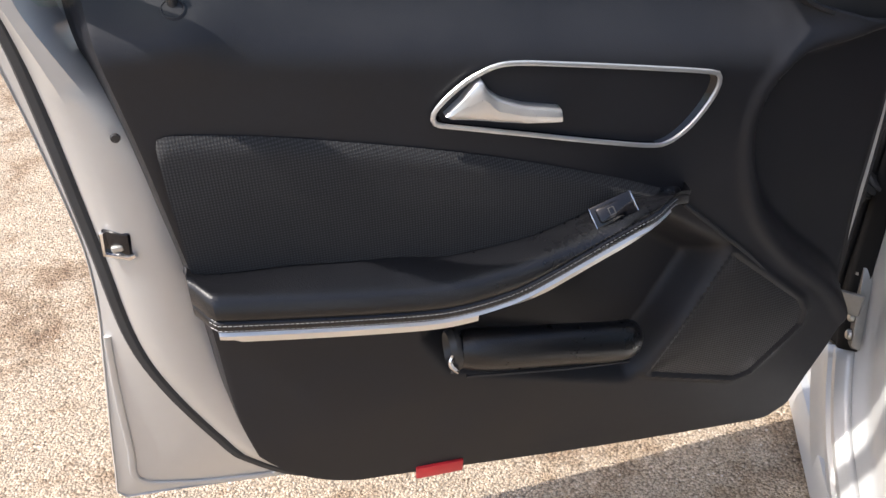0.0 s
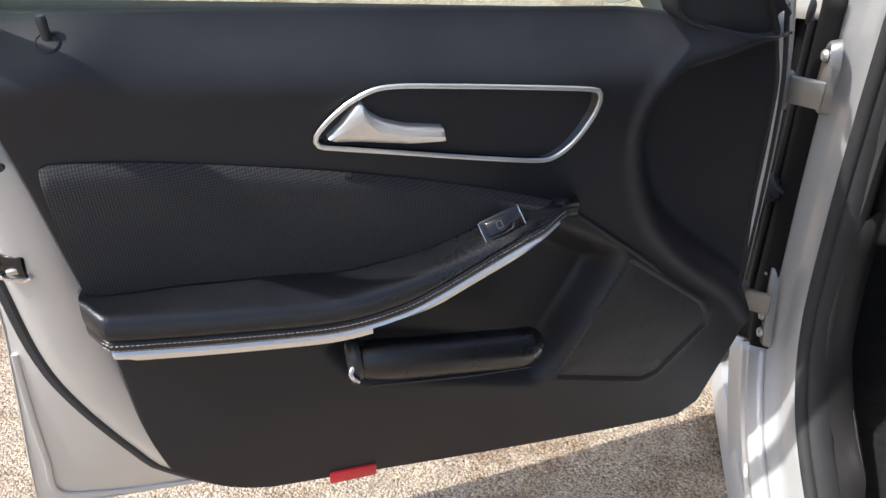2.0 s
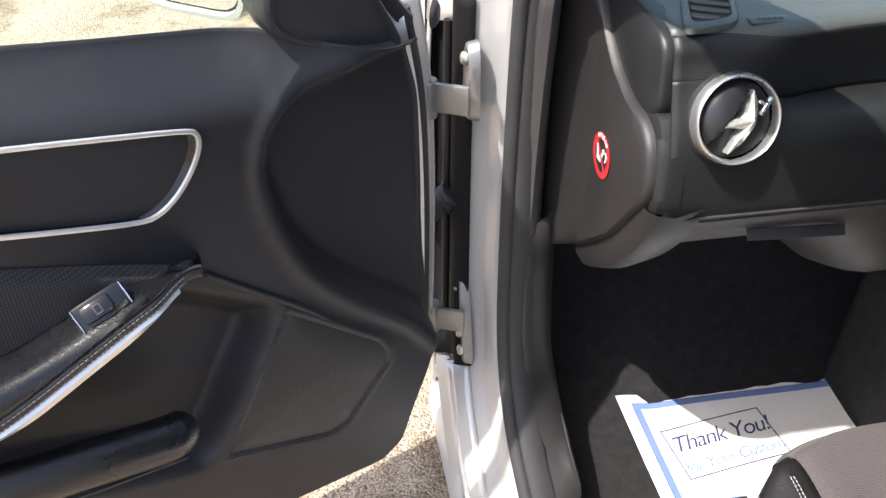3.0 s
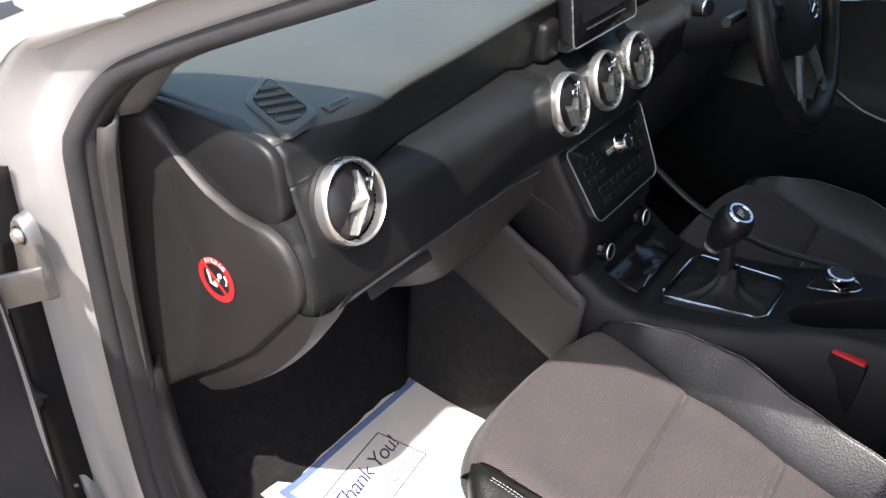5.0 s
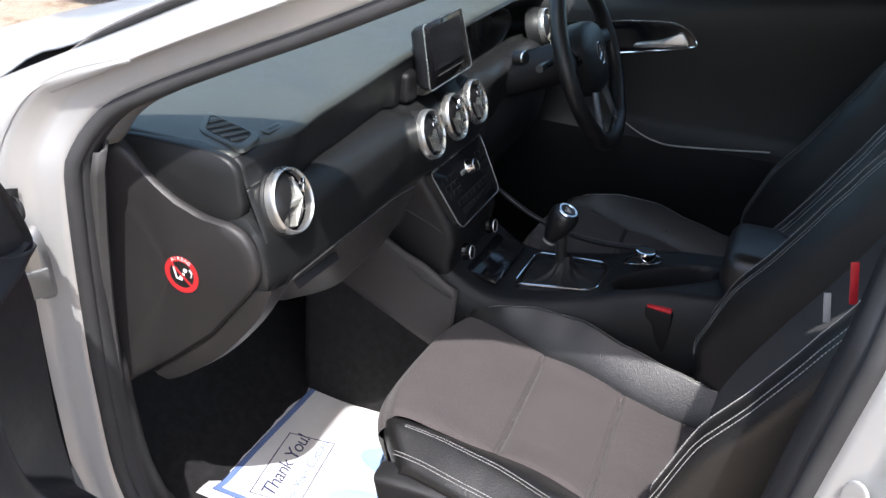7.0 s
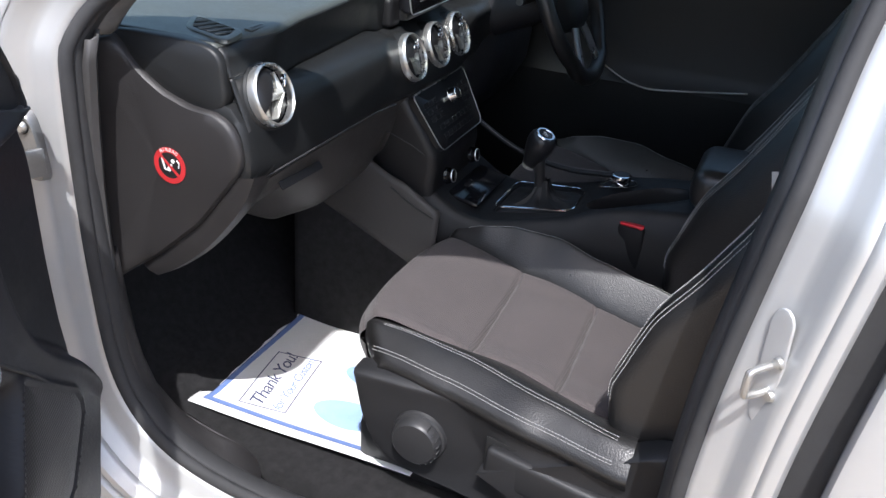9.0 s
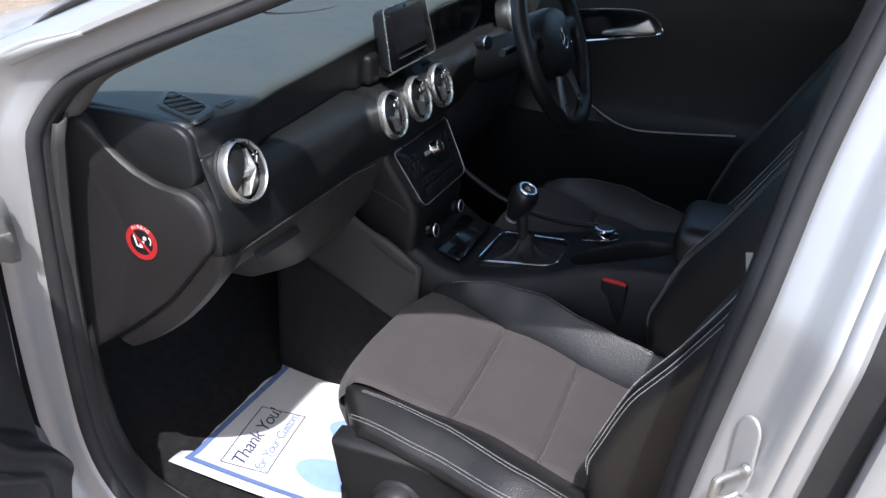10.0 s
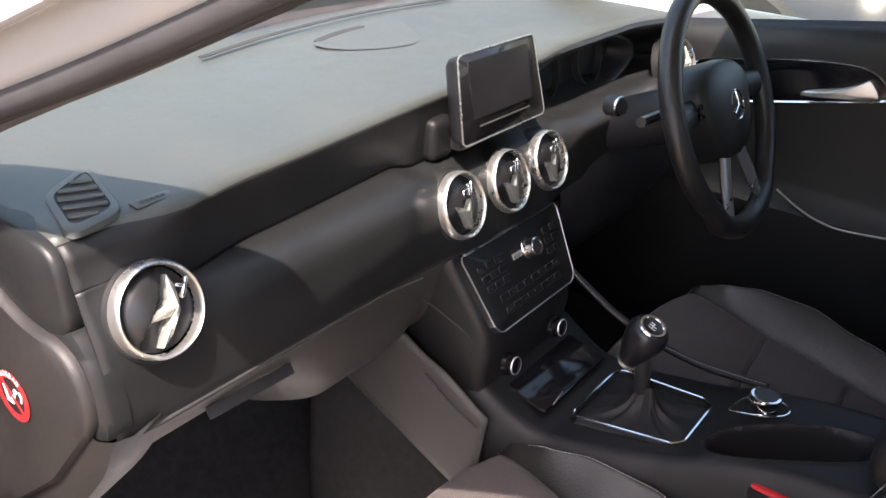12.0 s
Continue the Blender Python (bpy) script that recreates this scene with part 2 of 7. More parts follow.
def rbox(bm, size, at=(0, 0, 0), bevel=0.004, m=None, seg=2):
    """A box with rounded edges."""
    r = bmesh.ops.create_cube(bm, size=1.0)
    vs = r["verts"]
    for v in vs:
        v.co = Vector((v.co.x * size[0], v.co.y * size[1], v.co.z * size[2]))
    es = list({e for v in vs for e in v.link_edges})
    made = bmesh.ops.bevel(bm, geom=es, offset=min(bevel, 0.49 * min(size)), segments=seg, affect="EDGES", profile=0.5)
    vs = {v for f in made["faces"] for v in f.verts} | {v for v in vs if v.is_valid}
    mm = Matrix.Translation(at) @ (m or Matrix())
    for v in vs:
        v.co = mm @ v.co


def lathe(bm, prof, n=32, m=None):
    """A turned shape: prof is (radius, height) along z."""
    rows = []
    for r, h in prof:
        rows.append([Vector((max(r, 1e-5) * math.cos(2 * math.pi * j / n), max(r, 1e-5) * math.sin(2 * math.pi * j / n), h)) for j in range(n)])
    V = sheet(bm, rows, close_cols=True)
    bmesh.ops.remove_doubles(bm, verts=[v for r in V for v in r], dist=2e-5)
    if m:
        for r in V:
            for v in r:
                if v.is_valid:
                    v.co = m @ v.co


def plate(bm, outline, depth, axis=1, bevel=0.0):
    """A flat plate from a closed outline of 3D points, thickened along an axis."""
    vs = [bm.verts.new(p) for p in outline]
    f = bm.faces.new(vs)
    ext = bmesh.ops.extrude_face_region(bm, geom=[f])
    d = Vector((0, 0, 0))
    d[axis] = depth
    top = [g for g in ext["geom"] if isinstance(g, bmesh.types.BMVert)]
    for v in top:
        v.co += d
    if bevel:
        es = [e for e in bm.edges if all(v in top for v in e.verts)]
        bmesh.ops.bevel(bm, geom=es, offset=bevel, segments=2, affect="EDGES")


def finish(name, bm, material, smooth=True, sharp=40):
    bmesh.ops.recalc_face_normals(bm, faces=bm.faces)
    me = bpy.data.meshes.new(name)
    bm.to_mesh(me)
    bm.free()
    me.materials.append(material)
    if smooth:
        me.polygons.foreach_set("use_smooth", [True] * len(me.polygons))
        me.set_sharp_from_angle(angle=radians(sharp))
    return me


def part(name, bm, material, parent, label="", thick=0.0, sharp=40):
    """One mesh object under a thing or under a part; thick gives a sheet its thickness."""
    ob = new(name, finish(name, bm, material, sharp=sharp))
    ob.parent = parent
    if thick:
        md = ob.modifiers.new("thickness", "SOLIDIFY")
        md.thickness, md.offset = thick, -1
    if label:
        ob["label"] = label
    return ob


def thing(name, label, category, m=None, group="", kind=""):
    ob = new(name)
    ob.empty_display_size = 0.1
    if m is not None:
        ob.matrix_basis = m
    return tagged(ob, label, category, group, kind)


def single(name, bm, material, label, category, kind="", thick=0.0, group="", sharp=40):
    ob = new(name, finish(name, bm, material, sharp=sharp))
    if thick:
        md = ob.modifiers.new("thickness", "SOLIDIFY")
        md.thickness, md.offset = thick, -1
    return tagged(ob, label, category, group, kind)


def smoothstep(a, b, x):
    t = min(1.0, max(0.0, (x - a) / (b - a)))
    return t * t * (3 - 2 * t)


def stitches(bm, pts, length=0.0042, gap=0.0022, r=0.0007):
    """A row of short thread stitches along pts."""
    P = [Vector(p) for p in pts]
    total = sum((b - a).length for a, b in zip(P, P[1:]))
    n = max(2, int(total / (length + gap)))
    Q = resample(P, n * 3)
    for i in range(n):
        a, b = Q[i * 3], Q[min(i * 3 + 2, len(Q) - 1)]
        if (b - a).length > 1e-5:
            tube(bm, [a, (a + b) / 2 + (b - a).cross(Vector((0, 0, 1))).normalized() * 0.0, b], r, 5)


def text_mesh(bm_name, body, size, m, shear=0.0, space=1.0, depth=0.0003):
    cu = bpy.data.curves.new(bm_name, "FONT")
    cu.body, cu.size, cu.shear, cu.space_character, cu.extrude, cu.align_x = body, size, shear, space, depth, "CENTER"
    ob = bpy.data.objects.new(bm_name, cu)
    scene.collection.objects.link(ob)
    me = bpy.data.meshes.new_from_object(ob.evaluated_get(bpy.context.evaluated_depsgraph_get()))
    bpy.data.objects.remove(ob)
    bpy.data.curves.remove(cu)
    bm = bmesh.new()
    bm.from_mesh(me)
    bpy.data.meshes.remove(me)
    bm.transform(m)
    return bm

# ---- ground ----
GROUND = 0.08


def build_ground():
    bm = bmesh.new()
    ticks = [-900, -300, -90, -30, -12, -6, -4, -3] + [-2.6 + 0.1 * i for i in range(24)] + [0.4, 1, 2, 4, 8, 20, 60, 200, 900]
    rows = []
    for y in [-900, -300, -90, -30, -10, -4, -2, -1.2] + [-0.9 + 0.1 * i for i in range(20)] + [1.3, 1.8, 2.5, 4, 7, 12, 25, 60, 200, 900]:
        row = []
        for x in ticks:
            z = GROUND + 0.05 * smoothstep(-1.0, -2.6, x) if abs(y) < 40 else GROUND
            z += 0.006 * noise.noise(Vector((x * 2.1, y * 2.1, 0)))
            row.append((x, y, z))
        rows.append(row)
    sheet(bm, rows)
    single("ground", bm, M_GRAVEL, "pale sandy gravel drive with damp darker patches", "ground", "structure")
    # loose stones on the gravel beside the open door
    rnd = random.Random(4)
    bm = bmesh.new()
    verts, faces = [], []
    for i in range(5200):
        x, y = rnd.uniform(-2.7, -0.85), rnd.uniform(-0.35, 1.4)
        r = rnd.uniform(0.0012, 0.0034) * (1.8 if rnd.random() < 0.04 else 1)
        z = GROUND + 0.05 * smoothstep(-1.0, -2.6, x) + 0.006 * noise.noise(Vector((x * 2.1, y * 2.1, 0)))
        k = len(verts)
        a0 = rnd.uniform(0, 6.3)
        for j in range(5):
            q = r * rnd.uniform(0.7, 1.25)
            verts.append((x + q * math.cos(a0 + j * 1.2566), y + q * math.sin(a0 + j * 1.2566), z - 0.001))
        verts.append((x + rnd.uniform(-0.3, 0.3) * r, y + rnd.uniform(-0.3, 0.3) * r, z + r * rnd.uniform(0.4, 0.8)))
        faces += [(k + j, k + (j + 1) % 5, k + 5) for j in range(5)]
    me = bpy.data.meshes.new("loose_stones")
    me.from_pydata(verts, [], faces)
    m, nt, b = node_material("loose_stone")
    geo = nt.nodes.new("ShaderNodeNewGeometry")
    nt.links.new(ramp(nt, geo.outputs["Random Per Island"], [(0.0, (0.20, 0.15, 0.11)), (0.5, (0.42, 0.35, 0.27)), (1.0, (0.68, 0.62, 0.54))]), b.inputs["Base Color"])
    b.inputs["Roughness"].default_value = 0.85
    me.materials.append(m)
    tagged(new("loose_stones", me), "loose pale chippings lying on the gravel", "gravel", kind="stuff")


build_ground()

# ---- the car's shell ----
# door opening on the passenger's side, as (y, z), from the roof down the windscreen pillar, along the sill and up the centre pillar
OPENING = [(-0.72, 1.405), (-0.45, 1.308), (-0.292, 1.218), (-0.119, 1.132), (0.021, 1.069), (0.112, 1.026), (0.166, 0.994), (0.200, 0.948), (0.212, 0.89),
           (0.216, 0.72), (0.211, 0.55), (0.196, 0.41), (0.154, 0.322), (0.080, 0.264), (-0.05, 0.232), (-0.25, 0.222), (-0.48, 0.222), (-0.60, 0.242),
           (-0.665, 0.30), (-0.688, 0.42), (-0.695, 0.558), (-0.709, 0.71), (-0.744, 0.957), (-0.764, 1.08), (-0.805, 1.25), (-0.835, 1.36), (-0.80, 1.402)]


def side_x(z):
    """Where the seal lies across the car at a height: upright below the waist, leaning in above."""
    return -0.795 + max(0.0, z - 0.92) * 0.42


def opening_curve(n=220):
    c = catmull([(0, y, z) for y, z in OPENING], n, closed=True)
    out = []
    for i, p in enumerate(c):
        t = (c[(i + 1) % n] - c[i - 1]).normalized()
        nrm = Vector((0, -t.z, t.y))
        out.append((p, nrm))
    mid = Vector((0, -0.3, 0.75))
    return [(p, nn if (p - mid).dot(nn) > 0 else -nn) for p, nn in out]


CURVE = opening_curve()


def ring_along(offset, x_off, sel=None):
    """Points along the opening: offset outwards in its plane, x_off across the car from the seal."""
    out = []
    for p, nn in (CURVE if sel is None else [CURVE[i % len(CURVE)] for i in sel]):
        q = p + nn * offset
        out.append(Vector((side_x(p.z) + x_off, q.y, q.z)))
    return out


def bar_profile(bm, prof, sel=None):
    rows = [ring_along(d, x, sel) for d, x in prof]
    sheet(bm, rows, close_cols=sel is None)


def build_car_body():
    car = thing("car", "silver hatchback body with the passenger's front door open", "car")
    def framed(p, nn, d, x):
        """The frame narrows along the windscreen pillar, whose outer skin takes over there."""
        k = smoothstep(0.97, 1.06, p.z) if p.y > -0.62 else 0.0
        d, x = d + (min(d, 0.034) - d) * k, x + (max(x, -0.030) - x) * k
        q = p + nn * d
        return Vector((side_x(p.z) + x, q.y, q.z))
    bm = bmesh.new()
    sheet(bm, [[framed(p, nn, d, x) for p, nn in CURVE] for d, x in [(-0.004, 0.012), (0.000, 0.004), (0.005, -0.003), (0.010, -0.007), (0.028, -0.013), (0.033, -0.016), (0.039, -0.023), (0.051, -0.041), (0.056, -0.047), (0.062, -0.050), (0.070, -0.050)]], close_cols=True)
    part("door_frame", bm, M_PAINT, car, "silver painted door frame with a rounded step", thick=0.003)
    # double rubber seal round the opening
    bm = bmesh.new()
    tube(bm, ring_along(-0.006, 0.006), 0.0105, 10, closed=True)
    part("door_seal", bm, M_RUBBER, car, "black rubber door seal")
    bm = bmesh.new()
    bar_profile(bm, [(-0.010, 0.012), (-0.014, 0.018), (-0.013, 0.030), (-0.008, 0.044), (0.0, 0.052)])
    part("inner_seal_trim", bm, M_TRIMSEAL, car, "black plastic trim inside the seal", thick=0.003)
    # front wing and hinge pillar face
    n = len(CURVE)
    idx = sorted(range(n), key=lambda i: i)
    front = [i for i in idx if CURVE[i][0].y > 0.0 and 0.335 < CURVE[i][0].z < 0.90]
    # near-black panel: the shadow in the hinge gap is coloured in, with its liner
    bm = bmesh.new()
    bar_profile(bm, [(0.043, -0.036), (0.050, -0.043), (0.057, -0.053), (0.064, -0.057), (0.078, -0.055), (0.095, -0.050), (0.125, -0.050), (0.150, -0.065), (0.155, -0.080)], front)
    part("hinge_recess", bm, surface("recess_shade_black", (0.007, 0.007, 0.0075), 0.75, vary=0.4, scale=14, spec=0.2), car, "hinge pillar recess, black liner deepened for the gap's shade", thick=0.003)
    # silver foot of the pillar, stepping down to the sill
    low = [i for i in idx if CURVE[i][0].y > -0.06 and 0.20 < CURVE[i][0].z < 0.352]
    bm = bmesh.new()
    bar_profile(bm, [(0.045, -0.040), (0.052, -0.050), (0.060, -0.062), (0.068, -0.064), (0.072, -0.056), (0.084, -0.056), (0.088, -0.066), (0.098, -0.068), (0.102, -0.060), (0.118, -0.062), (0.135, -0.078)], low)
    part("pillar_step", bm, M_PAINT, car, "stepped silver foot of the hinge pillar", thick=0.003)
    # upright seal in the hinge gap
    bm = bmesh.new()
    tube(bm, [(-0.858, 0.292, 0.36 + 0.026 * k) for k in range(20)], 0.006, 10)
    part("gap_seal", bm, surface("seal_rubber", (0.008, 0.008, 0.009), 0.6, spec=0.25), car, "glossy black upright seal")
    bm = bmesh.new()
    rows = []
    for z in [0.12, 0.20, 0.28, 0.36, 0.45, 0.55, 0.65, 0.75, 0.83, 0.89, 0.925]:
        b = 0.012 * math.sin((z - 0.2) / 0.72 * math.pi)
        rows.append([(-0.868 - b, 0.350 + 0.05 * j, z) for j in range(24)])
    sheet(bm, rows)
    part("front_wing", bm, M_PAINT, car, "silver front wing", thick=0.004)
    # sill with its stepped top
    bm = bmesh.new()
    rows = []
    for x, z in [(-0.765, 0.200), (-0.785, 0.206), (-0.800, 0.214), (-0.812, 0.205), (-0.824, 0.182), (-0.832, 0.176), (-0.846, 0.174), (-0.852, 0.160), (-0.864, 0.156), (-0.872, 0.140), (-0.876, 0.11), (-0.86, 0.10)]:
        rows.append([(x, 0.36 - 1.18 * j / 40, z) for j in range(41)])
    sheet(bm, rows)
    part("sill", bm, M_PAINT, car, "silver painted door sill with stepped ridges", thick=0.004)
    # scuff plate
    bm = bmesh.new()
    rbox(bm, (0.036, 0.36, 0.006), (-0.788, -0.30, 0.222), 0.003)
    plate_ob = part("scuff_plate", bm, M_HARD, car, "ribbed black sill scuff plate")
    for k in range(4):
        bm = bmesh.new()
        rbox(bm, (0.003, 0.34, 0.003), (-0.800 + 0.008 * k, -0.30, 0.2258), 0.001)
        part("rib", bm, M_GREYPL, plate_ob)
    # windscreen pillar, outer skin up to the glass, running straight on to the bonnet's corner
    sel = [i for i in range(n // 2) if CURVE[i][0].z > 1.035]
    tip, tip_n = CURVE[sel[-1]]
    run = (CURVE[sel[-1]][0] - CURVE[sel[-6]][0]).normalized()
    bm = bmesh.new()
    rows = []
    for d, x in [(0.031, -0.029), (0.035, -0.033), (0.042, -0.033), (0.051, -0.022), (0.061, -0.006), (0.069, 0.008), (0.072, 0.020)]:
        line = [Vector((side_x(CURVE[i][0].z) + x, 0, 0)) + CURVE[i][0] + CURVE[i][1] * d for i in sel]
        for k in range(1, 9):
            p = tip + run * (0.045 * k)
            line.append(Vector((side_x(max(p.z, 0.90)) + x - 0.002 * k, 0, 0)) + p + tip_n * d)
        rows.append(line)
    sheet(bm, rows)
    part("windscreen_pillar", bm, M_PAINT, car, "sunlit silver windscreen pillar", thick=0.003)
    # corner between the pillar's foot, the opening and the wing
    inner = [framed(p, nn, 0.058, -0.049) for p, nn in CURVE if p.y > 0 and 0.84 < p.z < 1.04]
    outer = rows[0][len(sel) - 1:] + [Vector((-0.868, 0.375, 0.88)), Vector((-0.874, 0.355, 0.83))]
    A, B = resample(inner, 24), resample(outer, 24)
    bm = bmesh.new()
    sheet(bm, [[p.lerp(q, t) + Vector((-0.004 * math.sin(t * math.pi), 0, 0)) for p, q in zip(A, B)] for t in [k / 6 for k in range(7)]])
    part("pillar_foot", bm, M_PAINT, car, "silver corner panel at the pillar's foot", thick=0.002)
    # inner pillar trim
    bm = bmesh.new()
    sel2 = [i for i in range(n // 2) if CURVE[i][0].z > 0.93]
    # it widens towards the dashboard
    rows = []
    for d, x in ((-0.012, 0.034), (-0.012, 0.048), (0.002, 0.060), (0.030, 0.066), (0.060, 0.058), (0.084, 0.020)):
        r = []
        for i in sel2:
            p, nn = CURVE[i]
            wide = smoothstep(1.22, 0.96, p.z)
            q = p + nn * d
            r.append(Vector((side_x(p.z) + x + 0.040 * wide * smoothstep(0.034, 0.060, x), q.y, q.z - 0.012 * wide * smoothstep(0.034, 0.060, x))))
        rows.append(r)
    sheet(bm, rows)
    part("pillar_trim", bm, surface("pillar_trim_cloth", (0.13, 0.125, 0.12), 0.8, grain=0.3, grain_scale=800), car, "grey inner pillar trim", thick=0.003)
    # roof and headliner
    bm = bmesh.new()
    rows = []
    # row -1 is unseen, added low and forward to keep sun off driver's side
    for i in range(-1, 15):
        y = -0.24 - i * 0.127 if i >= 0 else -0.118
        rows.append([(x, y, 1.300 + 0.055 * (1 - (x / 0.66) ** 2) + 0.135 * math.sin(min(1, i / 6) * math.pi / 2) - (0.050 if i < 0 else 0.0)) for x in [-0.66 + 1.32 * j / 16 for j in range(17)]])
    sheet(bm, rows)
    part("roof", bm, M_PAINT, car, "silver roof with a front row added for shade", thick=0.03)
    bm = bmesh.new()
    sheet(bm, [[(x * 0.97, y, z - 0.045) for x, y, z in row] for row in rows])
    part("headliner", bm, surface("headliner_cloth", (0.52, 0.50, 0.47), 0.9, vary=0.08), car, "pale grey cloth headliner", thick=0.006)
    # roof rail over the passenger's door
    bm = bmesh.new()
    tube(bm, [(-0.648, -0.30, 1.295), (-0.645, -0.50, 1.375), (-0.640, -0.75, 1.440), (-0.638, -1.2, 1.460), (-0.64, -1.9, 1.44)], 0.036, 10)
    part("roof_rail", bm, M_PAINT, car)
    # centre pillar skin and the rear door behind it
    sel3 = [i for i in range(n // 2, n) if CURVE[i][0].y < -0.55 and 0.22 < CURVE[i][0].z < 1.33]
    bm = bmesh.new()
    bar_profile(bm, [(0.066, -0.050), (0.074, -0.056), (0.084, -0.056), (0.090, -0.050), (0.092, -0.030)], sel3)
    part("centre_pillar", bm, M_PAINT, car, "silver centre pillar edge", thick=0.002)
    bm = bmesh.new()
    bar_profile(bm, [(0.088, -0.026), (0.10, -0.024), (0.125, -0.024), (0.135, -0.030)], sel3)
    part("pillar_gap", bm, M_RUBBER, car, "dark gap ahead of the rear door", thick=0.002)
    bm = bmesh.new()
    bar_profile(bm, [(-0.008, 0.013), (-0.015, 0.015), (-0.022, 0.022), (-0.027, 0.038), (-0.029, 0.065)], sel3)
    part("pillar_cover", bm, surface("pillar_cover_plastic", (0.030, 0.030, 0.032), 0.5, grain=0.2, grain_scale=800, vary=0.15), car, "dark grey inner cover of the centre pillar", thick=0.003)
    bm = bmesh.new()
    rows = []
    back = [i for i in sel3 if CURVE[i][0].z > 0.3]
    low = [i for i in back if CURVE[i][0].z < 0.985]

    def rear_row(sel, d, x):
        r = []
        for i in sel:
            p, nn = CURVE[i]
            bulge = 0.016 * math.sin(max(0, min(1, (p.z - 0.2) / 0.75)) * math.pi)
            r.append(Vector((side_x(p.z) + x - bulge, p.y - d, p.z)))
        return r
    sheet(bm, [rear_row(low, d, x) for d, x in ((0.130, -0.030), (0.127, -0.050), (0.130, -0.060), (0.140, -0.066), (0.20, -0.070), (0.40, -0.076), (0.80, -0.072))])
    rear = part("rear_door", bm, M_PAINT, car, "sunlit silver rear door skin", thick=0.004)
    bm = bmesh.new()
    sheet(bm, [rear_row([i for i in back if CURVE[i][0].z > 0.965], d, x) for d, x in ((0.130, -0.030), (0.127, -0.050), (0.130, -0.060), (0.140, -0.066), (0.205, -0.066))])
    part("window_frame", bm, M_PAINT, rear, "silver window frame of the rear door", thick=0.004)
    bm = bmesh.new()
    sheet(bm, [rear_row([i for i in back if CURVE[i][0].z > 0.965], d, -0.055) for d in (0.20, 0.45, 0.80)])
    ob = part("window_pane", bm, M_GLASS, rear)
    ob.visible_shadow = False
    # striker loop on a sunk plate; local x points out of the pillar's face
    B = Matrix.Translation((-0.8205, -0.7475, 0.732)) @ pose(0, 0, 0, 0, 0, 141.9)
    bm = bmesh.new()
    loop = catmull([Vector((0, y, z)) for y, z in ((-0.014, 0.040), (-0.012, 0.066), (0.0, 0.076), (0.012, 0.066), (0.014, 0.040), (0.015, -0.02), (0.014, -0.056), (0.0, -0.070), (-0.013, -0.058), (-0.014, -0.02))], 48, closed=True)
    rows = []
    for f, x in ((1.06, -0.002), (1.02, 0.0002), (0.97, 0.0007), (0.88, 0.0008), (0.4, 0.0008), (0.0005, 0.0008)):
        rows.append([B @ Vector((x, p.y * f, 0.004 + p.z * (1 - (1 - f) * 0.3))) for p in loop])
    sheet(bm, rows, close_cols=True)
    plate_ob = part("striker_plate", bm, M_PAINT, car, "silver pressed dish behind the striker")
    bm = bmesh.new()
    tube(bm, catmull([B @ Vector(p) for p in ((0.0, 0.004, 0.016), (0.016, 0.004, 0.0165), (0.032, 0.003, 0.015), (0.0355, 0.003, 0.011), (0.0355, 0.003, -0.011), (0.032, 0.003, -0.015), (0.016, 0.004, -0.0165), (0.0, 0.004, -0.016))], 40), 0.0042, 8)
    part("striker", bm, M_STEEL, car, "zinc door striker loop")
    for z in (-0.020, 0.022):
        bm = bmesh.new()
        lathe(bm, [(0, 0.005), (0.0055, 0.005), (0.0070, 0.002), (0.0070, 0)], 12, B @ Matrix.Translation((0.002, 0.010, z)) @ pose(0, 0, 0, 0, 90, 0))
        part("bolt", bm, M_STEEL, plate_ob)
    # hinges on the pillar, two arms each bolted to the door
    for out, a0, a1, bolts in (
            ([(0.196, 0.762), (0.240, 0.766), (0.236, 0.800), (0.232, 0.842), (0.222, 0.857), (0.208, 0.854), (0.200, 0.838), (0.194, 0.800)], (-0.850, 0.216, 0.786), (-0.892, 0.236, 0.776), ((0.216, 0.838),)),
            ([(0.180, 0.352), (0.202, 0.348), (0.220, 0.378), (0.238, 0.414), (0.254, 0.450), (0.250, 0.474), (0.228, 0.476), (0.210, 0.440), (0.192, 0.392)], (-0.850, 0.228, 0.410), (-0.886, 0.242, 0.410), ((0.196, 0.366), (0.208, 0.392), (0.238, 0.458)))):
        bm = bmesh.new()
        loop = catmull([(0, y + 0.026, z - 0.014) for y, z in out], 40, closed=True)
        c = Vector((0, sum(p.y for p in loop) / 40, sum(p.z for p in loop) / 40))
        rows = []
        for f, x in ((1.04, -0.830), (1.0, -0.841), (0.95, -0.844), (0.5, -0.844), (0.0005, -0.844)):
            rows.append([Vector((x, c.y + (p.y - c.y) * f, c.z + (p.z - c.z) * f)) for p in loop])
        sheet(bm, rows, close_cols=True)
        hg = part("hinge", bm, M_HINGE, car, "silver painted door hinge with bolts")
        bm = bmesh.new()
        p, q = Vector(a0), Vector(a1)
        turn = Matrix.Translation((p + q) / 2 + Vector((-0.010, 0.0, 0.0))) @ pose(0, 0, 0, 0, 0, math.degrees(math.atan2(q.y - p.y, q.x - p.x)))
        rbox(bm, (0.078, 0.008, 0.040), (0, 0, 0), 0.003, turn)
        part("arm", bm, M_HINGE, hg)
        bm = bmesh.new()
        lathe(bm, [(0.0, 0.026), (0.010, 0.026), (0.012, 0.023), (0.012, -0.023), (0.010, -0.026), (0.0, -0.026)], 16, Matrix.Translation(q))
        part("knuckle", bm, M_HINGE, hg)
